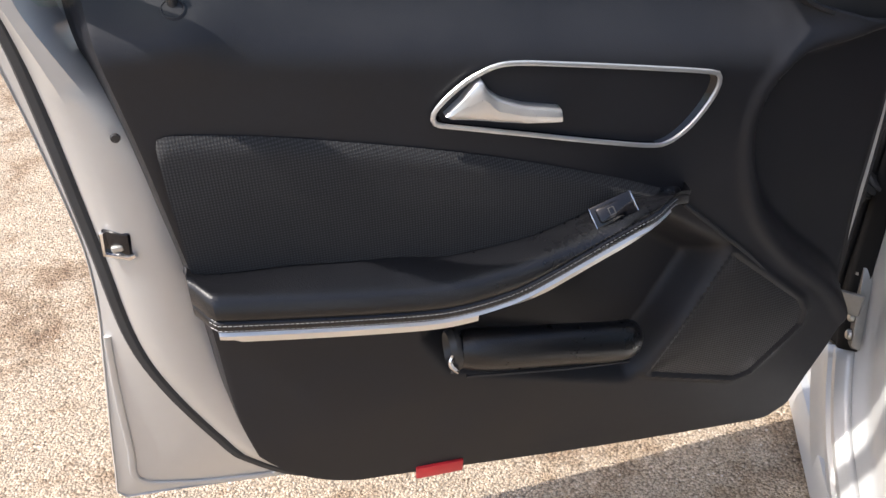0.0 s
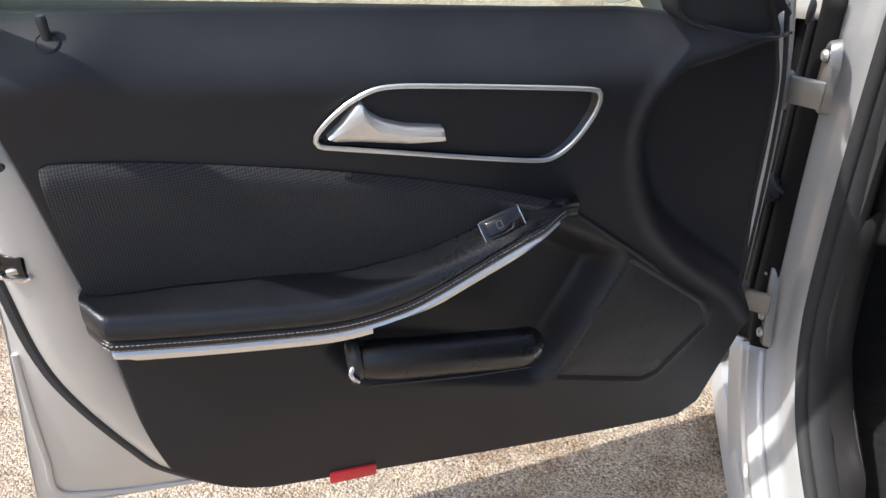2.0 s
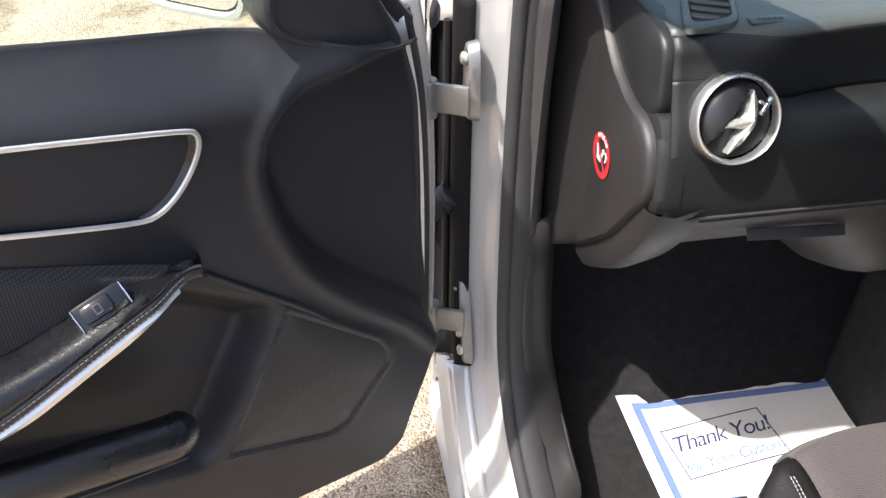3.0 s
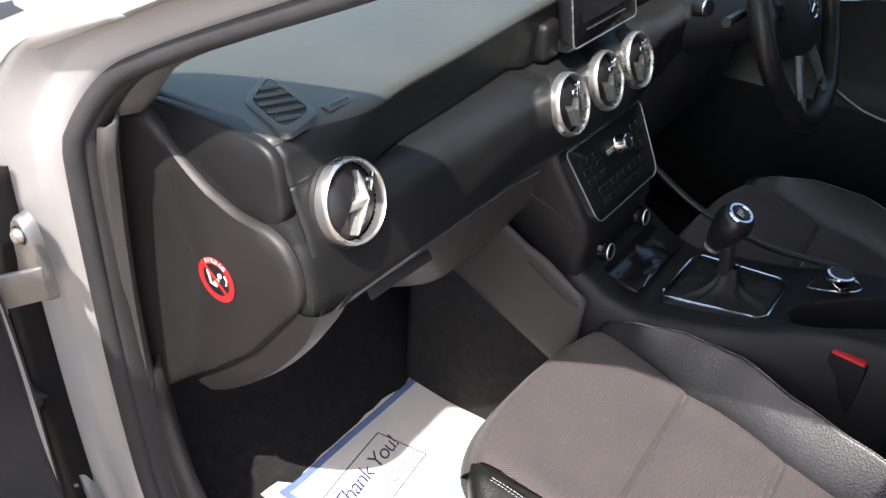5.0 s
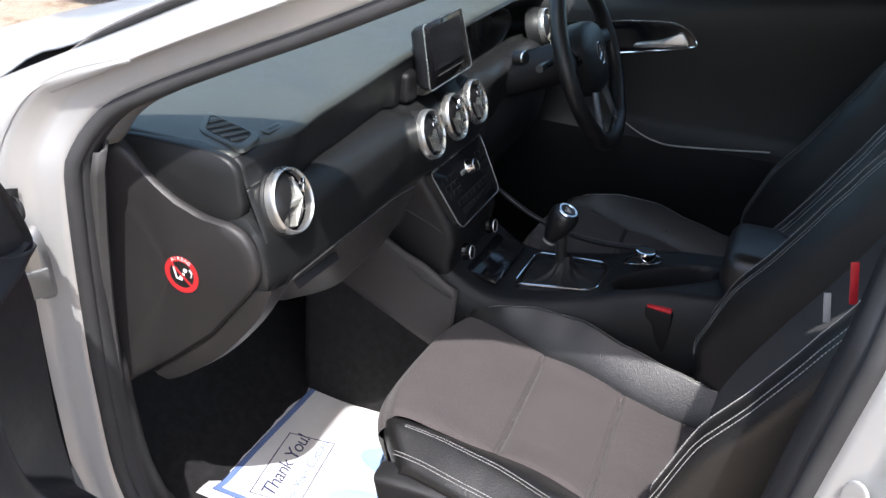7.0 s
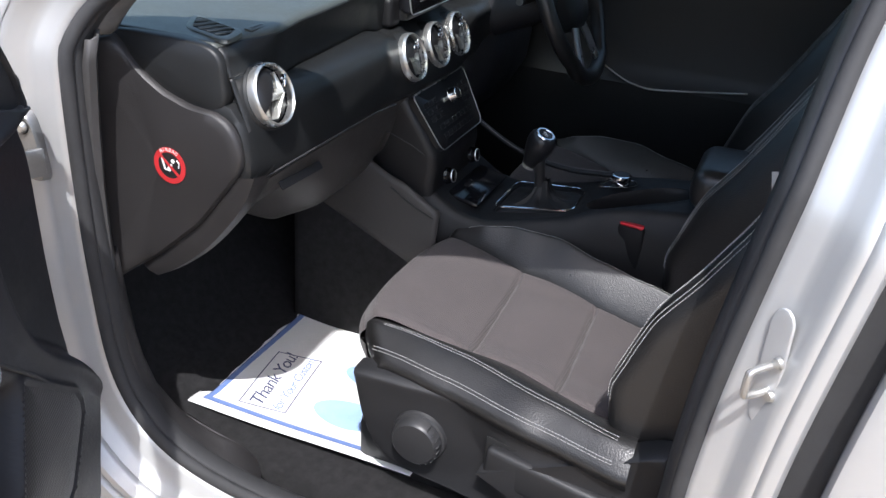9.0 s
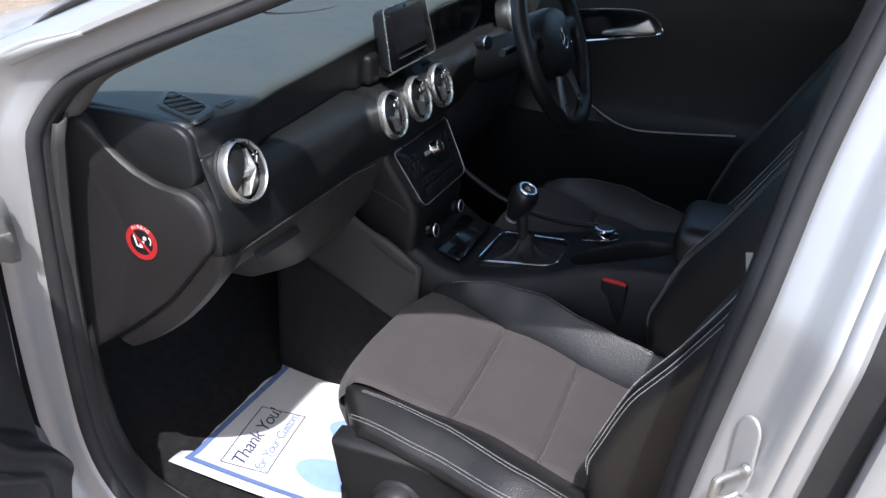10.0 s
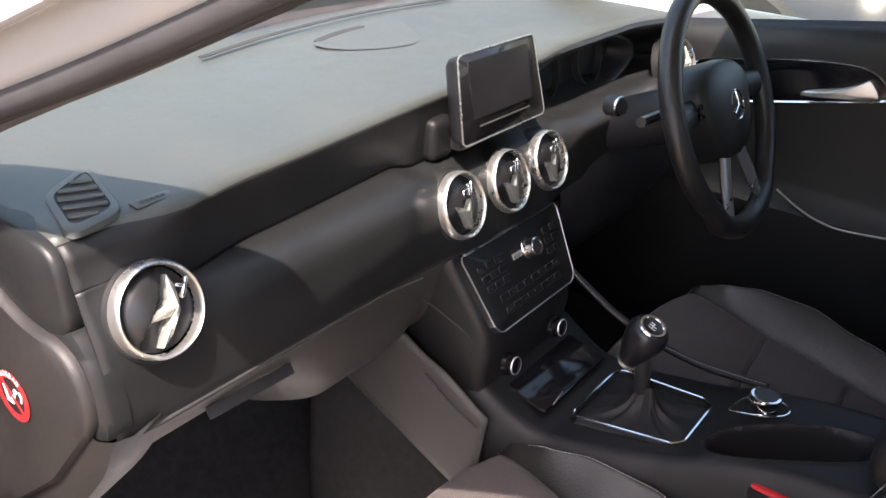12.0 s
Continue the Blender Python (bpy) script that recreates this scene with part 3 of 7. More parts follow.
        for y, z in bolts:
            bm = bmesh.new()
            lathe(bm, [(0, 0.008), (0.006, 0.008), (0.0085, 0.005), (0.0085, 0.001), (0.011, 0.001), (0.011, 0)], 12, Matrix.Translation((-0.843, y + 0.026, z - 0.014)) @ pose(0, 0, 0, 0, -90, 0))
            part("bolt", bm, M_STEEL, hg)
    # rubber boot between pillar and door
    bm = bmesh.new()
    tube(bm, catmull([(-0.85, 0.285, 0.60), (-0.872, 0.292, 0.575), (-0.895, 0.27, 0.585), (-0.925, 0.245, 0.60)], 28), 0.019, 10, taper=[1 + 0.16 * math.sin(i * 2.2) for i in range(28)])
    part("cable_boot", bm, M_RUBBER, car, "black ribbed cable boot")
    # bonnet, scuttle and wiper
    bm = bmesh.new()
    rows = []
    for i in range(13):
        y = 0.510 + 0.068 * i
        rows.append([(x, y + 0.11 * (1 - abs(x) / 0.8) * (1 - i / 12), 0.945 - 0.20 * (i / 12) ** 1.4 - 0.045 * (abs(x) / 0.8) ** 3 + 0.012 * math.exp(-((abs(x) - 0.5) / 0.06) ** 2)) for x in [-0.80 + 1.6 * j / 40 for j in range(41)]])
    sheet(bm, rows)
    part("bonnet", bm, M_PAINT, car, "silver bonnet in the sun", thick=0.004)
    bm = bmesh.new()
    sheet(bm, [[(x, y + 0.11 * (1 - abs(x) / 0.8), z) for x in [-0.80 + 1.6 * j / 20 for j in range(21)]] for y, z in ((0.38, 0.925), (0.43, 0.915), (0.48, 0.905), (0.535, 0.924), (0.60, 0.920), (0.72, 0.885))])
    part("scuttle_panel", bm, M_RUBBER, car, "black plastic scuttle below the windscreen", thick=0.004)
    bm = bmesh.new()
    tube(bm, [(-0.60, 0.435, 0.955), (-0.30, 0.50, 0.958), (0.02, 0.535, 0.955)], 0.007, 8)
    part("wiper", bm, M_HARD, car, "black wiper arm")
    # windscreen
    bm = bmesh.new()
    rows = []
    for i in range(9):
        t = i / 8
        hw = 0.735 - 0.125 * t
        rows.append([(hw * s, 0.43 - 0.72 * t + 0.11 * (1 - s * s) * (1 - 0.5 * t), 0.935 + 0.375 * t - 0.03 * s * s * t + 0.02 * math.sin(t * math.pi)) for s in [-1 + 2 * j / 12 for j in range(13)]])
    sheet(bm, rows)
    ob = part("windscreen", bm, M_GLASS, car, "clear windscreen")
    ob.visible_shadow = False
    # far side, floor, rear
    bm = bmesh.new()
    rows = []
    for x, z in [(0.86, 0.12), (0.885, 0.4), (0.885, 0.75), (0.86, 0.93)]:
        rows.append([(x, 0.95 - 2.95 * j / 10, z) for j in range(11)])
    sheet(bm, rows)
    part("far_side", bm, M_PAINT, car, thick=0.01)
    bm = bmesh.new()
    tube(bm, [(0.735, 0.42, 0.93), (0.655, -0.20, 1.24), (0.635, -0.45, 1.345), (0.628, -0.75, 1.395), (0.63, -1.9, 1.40)], 0.042, 10)
    part("far_pillar", bm, M_HARD, car)
    bm = bmesh.new()
    tube(bm, [(0.77, -0.86, 0.92), (0.66, -0.90, 1.33)], 0.06, 8)
    part("far_centre_pillar", bm, M_HARD, car)
    bm = bmesh.new()
    sheet(bm, [[(x, -2.02, z) for x in (-0.86, -0.3, 0.3, 0.86)] for z in (0.12, 0.6, 0.98)])
    part("tail", bm, M_PAINT, car, thick=0.02)
    bm = bmesh.new()
    sheet(bm, [[(x, y, z) for x in (-0.70, -0.3, 0.3, 0.70)] for y, z in ((-2.02, 0.98), (-1.98, 1.18), (-1.90, 1.40))])
    ob = part("rear_window", bm, M_GLASS, car, "sloping rear window glass")
    ob.visible_shadow = False
    # rear quarter, nose and far wing close the shell
    bm = bmesh.new()
    sheet(bm, [[(x, y, z) for y in (-1.46, -1.70, -1.90, -2.02)] for z, x in ((0.20, -0.868), (0.45, -0.884), (0.75, -0.884), (0.95, -0.850))])
    part("rear_quarter", bm, M_PAINT, car, thick=0.006)
    bm = bmesh.new()
    sheet(bm, [[(x, y - 0.14 * (abs(x) / 0.87) ** 3, z) for x in [-0.87 + 1.74 * j / 24 for j in range(25)]] for y, z in ((1.33, 0.742), (1.42, 0.70), (1.50, 0.62), (1.545, 0.50), (1.55, 0.36), (1.52, 0.24), (1.45, 0.17))])
    part("front_bumper", bm, M_PAINT, car, thick=0.006)
    bm = bmesh.new()
    sheet(bm, [[(x, 0.93 + 0.52 * j / 8, z - 0.10 * (j / 8) ** 2 * (1 if z > 0.7 else 0)) for j in range(9)] for x, z in ((0.868, 0.20), (0.884, 0.45), (0.880, 0.72), (0.81, 0.90))])
    part("far_wing", bm, M_PAINT, car, thick=0.006)
    # four wheels standing on the gravel
    for x, y, side in ((-0.755, 0.86, -1), (0.755, 0.86, 1), (-0.755, -1.64, -1), (0.755, -1.64, 1)):
        hub = Matrix.Translation((x, y, 0.392)) @ pose(0, 0, 0, 0, 90 * side, 0)
        bm = bmesh.new()
        lathe(bm, [(0.0, 0.060), (0.05, 0.066), (0.19, 0.072), (0.212, 0.086), (0.220, 0.084), (0.215, 0.040), (0.215, -0.09)], 36, hub)
        wl = part("wheel", bm, M_HINGE, car, "silver alloy wheel")
        bm = bmesh.new()
        lathe(bm, [(0.214, 0.082), (0.245, 0.100), (0.290, 0.096), (0.308, 0.080), (0.312, 0.0), (0.308, -0.080), (0.290, -0.096), (0.214, -0.090)], 40, hub)
        part("tyre", bm, M_RUBBER, wl, "black rubber tyre")
    return car


build_car_body()


def build_floor():
    bm = bmesh.new()
    rows = []
    for y, z in [(-2.0, 0.14), (-1.0, 0.14), (-0.6, 0.14), (-0.2, 0.145), (0.0, 0.147), (0.18, 0.150), (0.28, 0.165), (0.36, 0.22), (0.43, 0.32), (0.47, 0.45), (0.49, 0.60), (0.49, 0.86)]:
        row = []
        for j in range(33):
            x = -0.775 + 1.55 * j / 32
            zz = z + 0.075 * smoothstep(0.70, 0.775, abs(x)) * (1 if z < 0.4 else 0)
            row.append((x, y, zz + 0.003 * noise.noise(Vector((x * 9, y * 9, 0)))))
        rows.append(row)
    sheet(bm, rows)
    single("car_floor", bm, M_CARPET, "black carpeted car floor and footwell", "carpet", "structure", thick=0.01)


build_floor()

# ---- the open passenger's door: its own axes are u outwards from the hinge, w towards the cabin, z up ----
DOOR_POSE = Matrix(((-0.901, 0.434, 0, -0.838), (-0.434, -0.901, 0, 0.282), (0, 0, 1, 0), (0, 0, 0, 1)))


def pl(pts):
    """A function through (u, z) pairs, straight between them."""
    P = sorted(pts)

    def f(u):
        if u <= P[0][0]:
            return P[0][1]
        for (a, za), (b, zb) in zip(P, P[1:]):
            if u <= b:
                t = (u - a) / (b - a)
                t = t * t * (3 - 2 * t) * 0.5 + t * 0.5
                return za + (zb - za) * t
        return P[-1][1]
    return f


def belt_z(u):
    """The waist line: steep below the mirror panel, then almost straight."""
    return 0.945 + (u - 0.312) * (0.32 if u < 0.312 else 0.1638)



SEAM = catmull([(0.40, 0, 0.736), (0.430, 0, 0.748), (0.452, 0, 0.755), (0.480, 0, 0.752), (0.545, 0, 0.728), (0.627, 0, 0.700), (0.669, 0, 0.691), (0.709, 0, 0.688), (0.749, 0, 0.691), (0.826, 0, 0.705), (0.899, 0, 0.720), (0.99, 0, 0.740)], 160)


def seam_z(u):
    """Height of the armrest's upper stitched seam."""
    for p, q in zip(SEAM, SEAM[1:]):
        if u <= q.x:
            return p.z + (q.z - p.z) * (u - p.x) / (q.x - p.x)
    return SEAM[-1].z


arm_back = pl([(0.42, -0.040), (0.45, -0.022), (0.487, -0.008), (0.547, 0.004), (0.607, 0.000), (0.70, 0.006), (0.756, 0.014), (0.865, 0.008), (0.96, -0.006)])
PANEL_FRONT = [(0.187, 0.325), (0.162, 0.383), (0.122, 0.486), (0.118, 0.612), (0.116, 0.716), (0.117, 0.82), (0.126, 0.889)]
PANEL_REAR = [(0.955, 0.475), (0.976, 0.569), (0.985, 0.705), (1.000, 0.82), (1.012, 0.906), (1.028, 1.00), (1.033, 1.052)]
PANEL_LOW = [(0.187, 0.325), (0.215, 0.298), (0.264, 0.289), (0.495, 0.317), (0.766, 0.361), (0.849, 0.377), (0.909, 0.414), (0.955, 0.475)]
BOWL = [(p.x, p.y) for p in catmull([(0.090, 0.455, 0), (0.175, 0.545, 0), (0.254, 0.618, 0), (0.306, 0.688, 0), (0.335, 0.772, 0), (0.336, 0.832, 0), (0.311, 0.874, 0), (0.254, 0.892, 0), (0.10, 0.885, 0), (0.05, 0.65, 0)], 56, closed=True)]


def inside(poly, u, z):
    """Signed distance into a polygon, positive inside."""
    best, odd = 9.0, False
    for (a, b), (c, d) in zip(poly, poly[1:] + poly[:1]):
        t = max(0.0, min(1.0, ((u - a) * (c - a) + (z - b) * (d - b)) / max(1e-9, (c - a) ** 2 + (d - b) ** 2)))
        best = min(best, math.hypot(u - a - t * (c - a), z - b - t * (d - b)))
        if (b > z) != (d > z) and u < (c - a) * (z - b) / (d - b) + a:
            odd = not odd
    return best if odd else -best


POCKET = [(0.400, 0.430), (0.455, 0.452), (0.71, 0.545), (0.74, 0.60), (0.73, 0.655), (0.657, 0.655), (0.585, 0.695), (0.50, 0.722), (0.44, 0.712), (0.345, 0.645), (0.290, 0.620), (0.330, 0.520)]
GRILLE = [(0.336, 0.632), (0.222, 0.532), (0.212, 0.512), (0.213, 0.490), (0.276, 0.420), (0.30, 0.414), (0.437, 0.464)]


def panel_w(u, z, edge):
    """How far the door card stands into the cabin."""
    w = 0.118
    w -= 0.054 * smoothstep(0.085, 0.0, belt_z(u) - z) ** 1.5 * (0.12 + 0.88 * smoothstep(0.22, 0.36, u))            # rolls away to the glass
    w += 0.010 * smoothstep(0.66, 0.50, z)                               # lower part stands a little proud
    w -= 0.036 * smoothstep(-0.003, 0.024, inside(BOWL, u, z))           # hollow beside the hinge
    w += 0.005 * math.exp(-((inside(BOWL, u, z) + 0.008) / 0.010) ** 2)          # its raised rim
    w -= 0.050 * smoothstep(-0.006, 0.050, inside(POCKET, u, z)) * smoothstep(0.0, 0.022, (u - 0.337) * 0.84 + (z - 0.638) * 0.54)         # stowage pocket
    w += 0.0045 * math.exp(-((inside(GRILLE, u, z) + 0.004) / 0.005) ** 2)       # lip round the loudspeaker
    w -= 0.050 * smoothstep(0.022, 0.0, edge) * (0.25 + 0.75 * smoothstep(0.2, 0.35, u))                           # turned-in edge
    w += 0.012 * math.exp(-(((u - 0.925) / 0.05) ** 2 + ((z - 1.005) / 0.025) ** 2))
    return w


def coons(front, rear, low, top, n, m):
    rows = []
    F, R, L, T = catmull(front, m), catmull(rear, m), catmull(low, n), top
    for j in range(m):
        t = j / (m - 1)
        row = []
        for i in range(n):
            s = i / (n - 1)
            p = L[i] * (1 - t) + T[i] * t + F[j] * (1 - s) + R[j] * s - (L[0] * (1 - s) * (1 - t) + L[-1] * s * (1 - t) + T[0] * (1 - s) * t + T[-1] * s * t)
            row.append((p, s, t))
        rows.append(row)
    return rows


def build_door():
    door = thing("door_1", "open silver car door with black trim and chrome handle", "car door", DOOR_POSE, kind="structure")

    # ---- door card ----
    v3 = lambda pts: [Vector((u, z, 0)) for u, z in pts]
    n, m = 210, 170
    top = [Vector((u, belt_z(u), 0)) for u in [0.126 + (1.033 - 0.126) * i / (n - 1) for i in range(n)]]
    grid = coons(v3(PANEL_FRONT), v3(PANEL_REAR), v3(PANEL_LOW), top, n, m)
    bm = bmesh.new()
    rows = []
    for row in grid:
        r = []
        for p, s, t in row:
            edge = min(s * 0.86, (1 - s) * 0.86, t * 0.6)
            r.append((p.x, panel_w(p.x, p.y, edge), p.y))
        rows.append(r)
    sheet(bm, rows)
    card = part("door_card", bm, M_CARD, door, "black grained plastic door card")
    card.modifiers.new("thickness", "SOLIDIFY").thickness = 0.003

    # ---- mesh cloth insert ----
    bm = bmesh.new()
    up = catmull([(0.978, 0.0, 0.900), (0.968, 0, 0.910), (0.90, 0, 0.899), (0.801, 0, 0.874), (0.70, 0, 0.845), (0.603, 0, 0.812), (0.50, 0, 0.772), (0.424, 0, 0.737)], 70)
    lo = catmull([(0.972, 0.0, 0.735), (0.95, 0, 0.730), (0.88, 0, 0.716), (0.80, 0, 0.700), (0.70, 0, 0.685), (0.60, 0, 0.70), (0.50, 0, 0.735), (0.424, 0, 0.735)], 70)
    rows = []
    for j in range(26):
        t = j / 25
        r = []
        for i in range(70):
            p = lo[i].lerp(up[i], t)
            e = min(t * (up[i].z - lo[i].z), (1 - t) * (up[i].z - lo[i].z), (0.985 - p.x) * 1.0 + 0.002)
            r.append((p.x, 0.1195 + 0.0085 * smoothstep(0, 0.010, e) + 0.0035 * math.sin(min(1, t) * math.pi), p.z))
        rows.append(r)
    sheet(bm, rows)
    part("cloth_insert", bm, M_MESH, door, "dark grey perforated mesh cloth insert")

    # ---- armrest ----
    us = [0.978 - (0.978 - 0.428) * i / 80 for i in range(81)]

    def arm_section(u):
        z = seam_z(u) + 0.026
        drop = 0.014 * smoothstep(0.68, 0.54, u) + 0.012 * smoothstep(0.55, 0.44, u)
        f = smoothstep(0.425, 0.49, u) * smoothstep(0.985, 0.955, u)
        reach = 0.118 + (0.064 - 0.010 * smoothstep(0.66, 0.5, u)) * (0.46 + 0.54 * f)
        back, low = arm_back(u) * (0.10 + 0.90 * smoothstep(0.428, 0.480, u)), 0.012 * smoothstep(0.50, 0.43, u)
        pts = [(0.106, back - drop), (0.108 + (reach - 0.108) * 0.25, back * 0.85 + 0.003 - drop), (0.108 + (reach - 0.108) * 0.52, back * 0.45 + 0.005 - low - drop), (reach - 0.014, 0.005 - low - drop), (reach - 0.005, 0.001 - low * 0.8 - drop * 0.9), (reach, -0.008 - 0.5 * drop), (reach + 0.001, -0.016), (reach - 0.002, -0.023)]
        return [Vector((u, w, z + dz)) for w, dz in pts], reach, z

    bm = bmesh.new()
    rows = []
    for u in us:
        pts, reach, z = arm_section(u)
        rows.append(catmull(pts, 22))
    for k in range(1, 8):                                 # the tip rounds off into the card
        a = radians(90 * k / 7)
        rows.append([Vector((p.x - 0.007 * math.sin(a), 0.104 + (p.y - 0.104) * math.cos(a), p.z - 0.004 * math.sin(a))) for p in rows[80]])
    sheet(bm, rows)
    arm = part("armrest", bm, M_ARM, door, "padded black leather armrest")
    bm = bmesh.new()
    rows = []
    for u in us:
        pts, reach, z = arm_section(u)
        rows.append([Vector((u, reach + o, z + dz)) for o, dz in ((-0.003, -0.0215), (0.0006, -0.024), (0.001, -0.029), (0.000, -0.034), (-0.003, -0.0375), (-0.02, -0.039))])
    sheet(bm, rows)
    part("piping_band", bm, M_ARM, arm, "stitched black leather band")
    for dz in (-0.026, -0.0325):
        bm = bmesh.new()
        line = []
        for u in us[2:-3]:
            pts, reach, z = arm_section(u)
            line.append(Vector((u, reach + 0.0012, z + dz)))
        stitches(bm, line, 0.0030, 0.0020, 0.00042)
        part("stitching", bm, M_THREAD, arm, "pale grey double stitching")
    # bright strip below, in two lengths
    for a, b in ((0.958, 0.690), (0.690, 0.455)):
        bm = bmesh.new()
        rows = []
        for i in range(41):
            u = a + (b - a) * i / 40
            pts, reach, z = arm_section(u)
            h = 0.0135 * (1 if u < 0.94 else 0.8) if a > 0.9 else 0.0125 * (0.30 + 0.70 * smoothstep(0.455, 0.52, u) * smoothstep(0.690, 0.600, u))
            rows.append([Vector((u, reach + o, z - 0.0375 + dz)) for o, dz in ((-0.020, 0.0), (-0.004, -0.001), (-0.0015, -0.004), (-0.004, -h), (-0.008, -h - 0.002), (-0.03, -h - 0.002))])
        sheet(bm, rows)
        part("trim_strip", bm, M_SATIN, arm, "satin silver trim strip")
    # rear end pad beside the armrest
    bm = bmesh.new()
    tube(bm, catmull([(0.978, 0.106, 0.756), (0.975, 0.117, 0.748), (0.972, 0.122, 0.734), (0.971, 0.117, 0.712)], 14), 0.0055, 10, taper=[0.5] + [1] * 12 + [0.5])
    part("end_cap", bm, M_CARD, arm)

    # ---- window switch ----
    bm = bmesh.new()
    sw = Matrix.Translation((0.527, 0.151, 0.7555)) @ pose(0, 0, 0, 0, 17, 0) @ pose(0, 0, 0, -50, 0, 0)
    rbox(bm, (0.050, 0.026, 0.012), (0, 0, 0), 0.003)
    bm.transform(sw)
    swo = part("window_switch", bm, M_GLOSS, door, "window switch in a chrome-edged black pod")
    bm = bmesh.new()
    for x in (-0.0245, 0.0245):
        rbox(bm, (0.0016, 0.024, 0.0022), (x, 0, 0.0062), 0.0005, seg=1)
    bm.transform(sw)
    part("switch_frame", bm, M_CHROME, swo)
    bm = bmesh.new()
    rbox(bm, (0.030, 0.017, 0.010), (0.004, 0, 0.006), 0.003, pose(0, 0, 0, 6, 0, 0))
    bm.transform(sw)
    part("rocker", bm, M_GLOSS, swo)
    bm = bmesh.new()
    for k in range(2):
        rbox(bm, (0.0012, 0.008, 0.0006), (0.000 + 0.006 * k, 0, 0.0114), 0.0002)
    rbox(bm, (0.007, 0.0012, 0.0006), (0.003, 0.004, 0.0114), 0.0002)
    rbox(bm, (0.007, 0.0012, 0.0006), (0.003, -0.004, 0.0114), 0.0002)
    bm.transform(sw)
    part("switch_symbol", bm, M_TRIMGREY, swo)

    # ---- handle bezel, dish and lever ----
    BEZ = [(0.718, 0.886), (0.714, 0.896), (0.696, 0.912), (0.672, 0.926), (0.640, 0.9325), (0.571, 0.921), (0.480, 0.903), (0.415, 0.889), (0.402, 0.882), (0.402, 0.868), (0.412, 0.848), (0.430, 0.826), (0.452, 0.812), (0.475, 0.812), (0.540, 0.829), (0.620, 0.852), (0.690, 0.872), (0.713, 0.879)]
    loop = catmull([(u, 0.124, z) for u, z in BEZ], 110, closed=True)
    bm = bmesh.new()
    tube(bm, loop, 0.0028, 8, closed=True, squash=0.8, up=(0, 1, 0))
    part("handle_bezel", bm, M_SATIN, door, "chrome bezel round the door handle")
    bm = bmesh.new()
    cen = Vector((0.56, 0.112, 0.872))
    rows = []
    for k, (f, dw) in enumerate(((1.0, 0.0), (0.97, -0.002), (0.93, -0.008), (0.85, -0.013), (0.6, -0.015), (0.3, -0.015), (0.02, -0.015))):
        rows.append([Vector((cen.x + (p.x - cen.x) * f, 0.123 + dw, cen.z + (p.z - cen.z) * f)) for p in loop])
    sheet(bm, rows, close_cols=True)
    part("handle_dish", bm, M_GLOSS, door, "gloss black dish behind the handle")
    LEV = [(0.706, 0.889), (0.690, 0.902), (0.674, 0.919), (0.668, 0.921), (0.660, 0.907), (0.648, 0.897), (0.625, 0.887), (0.584, 0.877), (0.5825, 0.862), (0.62, 0.866), (0.66, 0.874), (0.700, 0.883)]
    lp = resample([(u, 0, z) for u, z in LEV + LEV[:1]], 84, closed=True)
    spine = pl([(0.58, 0.8695), (0.62, 0.8765), (0.65, 0.885), (0.668, 0.901), (0.685, 0.896), (0.706, 0.888)])
    bm = bmesh.new()
    rows = []
    for f, w in ((0.97, 0.111), (1.0, 0.116), (1.0, 0.1235), (0.94, 0.1260), (0.80, 0.1280), (0.4, 0.1290), (0.0005, 0.1295)):
        rows.append([Vector((0.64 + (p.x - 0.64) * (0.97 + 0.03 * f), w + 0.004 * smoothstep(0.69, 0.58, p.x), spine(p.x) + (p.z - spine(p.x)) * f)) for p in lp])
    sheet(bm, rows, close_cols=True)
    part("handle_lever", bm, M_SATIN, door, "satin silver release lever")

    # ---- pull grip ----
    bm = bmesh.new()
    path = [(0.700, 0.146, 0.598), (0.66, 0.154, 0.593), (0.58, 0.156, 0.578), (0.50, 0.152, 0.558), (0.484, 0.142, 0.554)]
    pp = catmull(path, 26)
    tube(bm, pp, 0.027, 18, squash=0.85, up=(0, 1, 0), taper=[0.86, 0.96] + [1.0] * 22 + [0.985, 0.90])
    grip = part("pull_grip", bm, M_ARM, door, "black leather-wrapped pull grip")
    bm = bmesh.new()
    rows = []
    a0 = Vector((0.704, 0.145, 0.599))
    for k, (f, o) in enumerate(((0.90, 0.0), (0.95, 0.006), (0.80, 0.013), (0.62, 0.006), (0.55, -0.006))):
        rows.append([a0 + Vector((o, 0.0245 * f * math.cos(a), 0.030 * f * math.sin(a))) for a in [2 * math.pi * j / 24 for j in range(24)]])
    sheet(bm, rows, close_cols=True)
    part("end_ring", bm, M_HARD, grip, "loose end ring of the grip")
    bm = bmesh.new()
    tube(bm, catmull([(0.706, 0.158, 0.614), (0.719, 0.166, 0.598), (0.711, 0.170, 0.586), (0.716, 0.161, 0.580)], 12), 0.0030, 6)
    part("bright_clip", bm, M_CHROME, grip, "bright bent metal clip showing at the end")
    bm = bmesh.new()
    tube(bm, [(0.70, 0.166, 0.572), (0.58, 0.172, 0.553), (0.49, 0.165, 0.533)], 0.0022, 6)
    part("seam", bm, M_HARD, grip)

    # ---- speaker grille with its ridge ----
    loop = resample([(u, 0, z) for u, z in GRILLE + GRILLE[:1]], 60, closed=True)
    c = Vector((0.30, 0, 0.52))
    bm = bmesh.new()
    rows = []
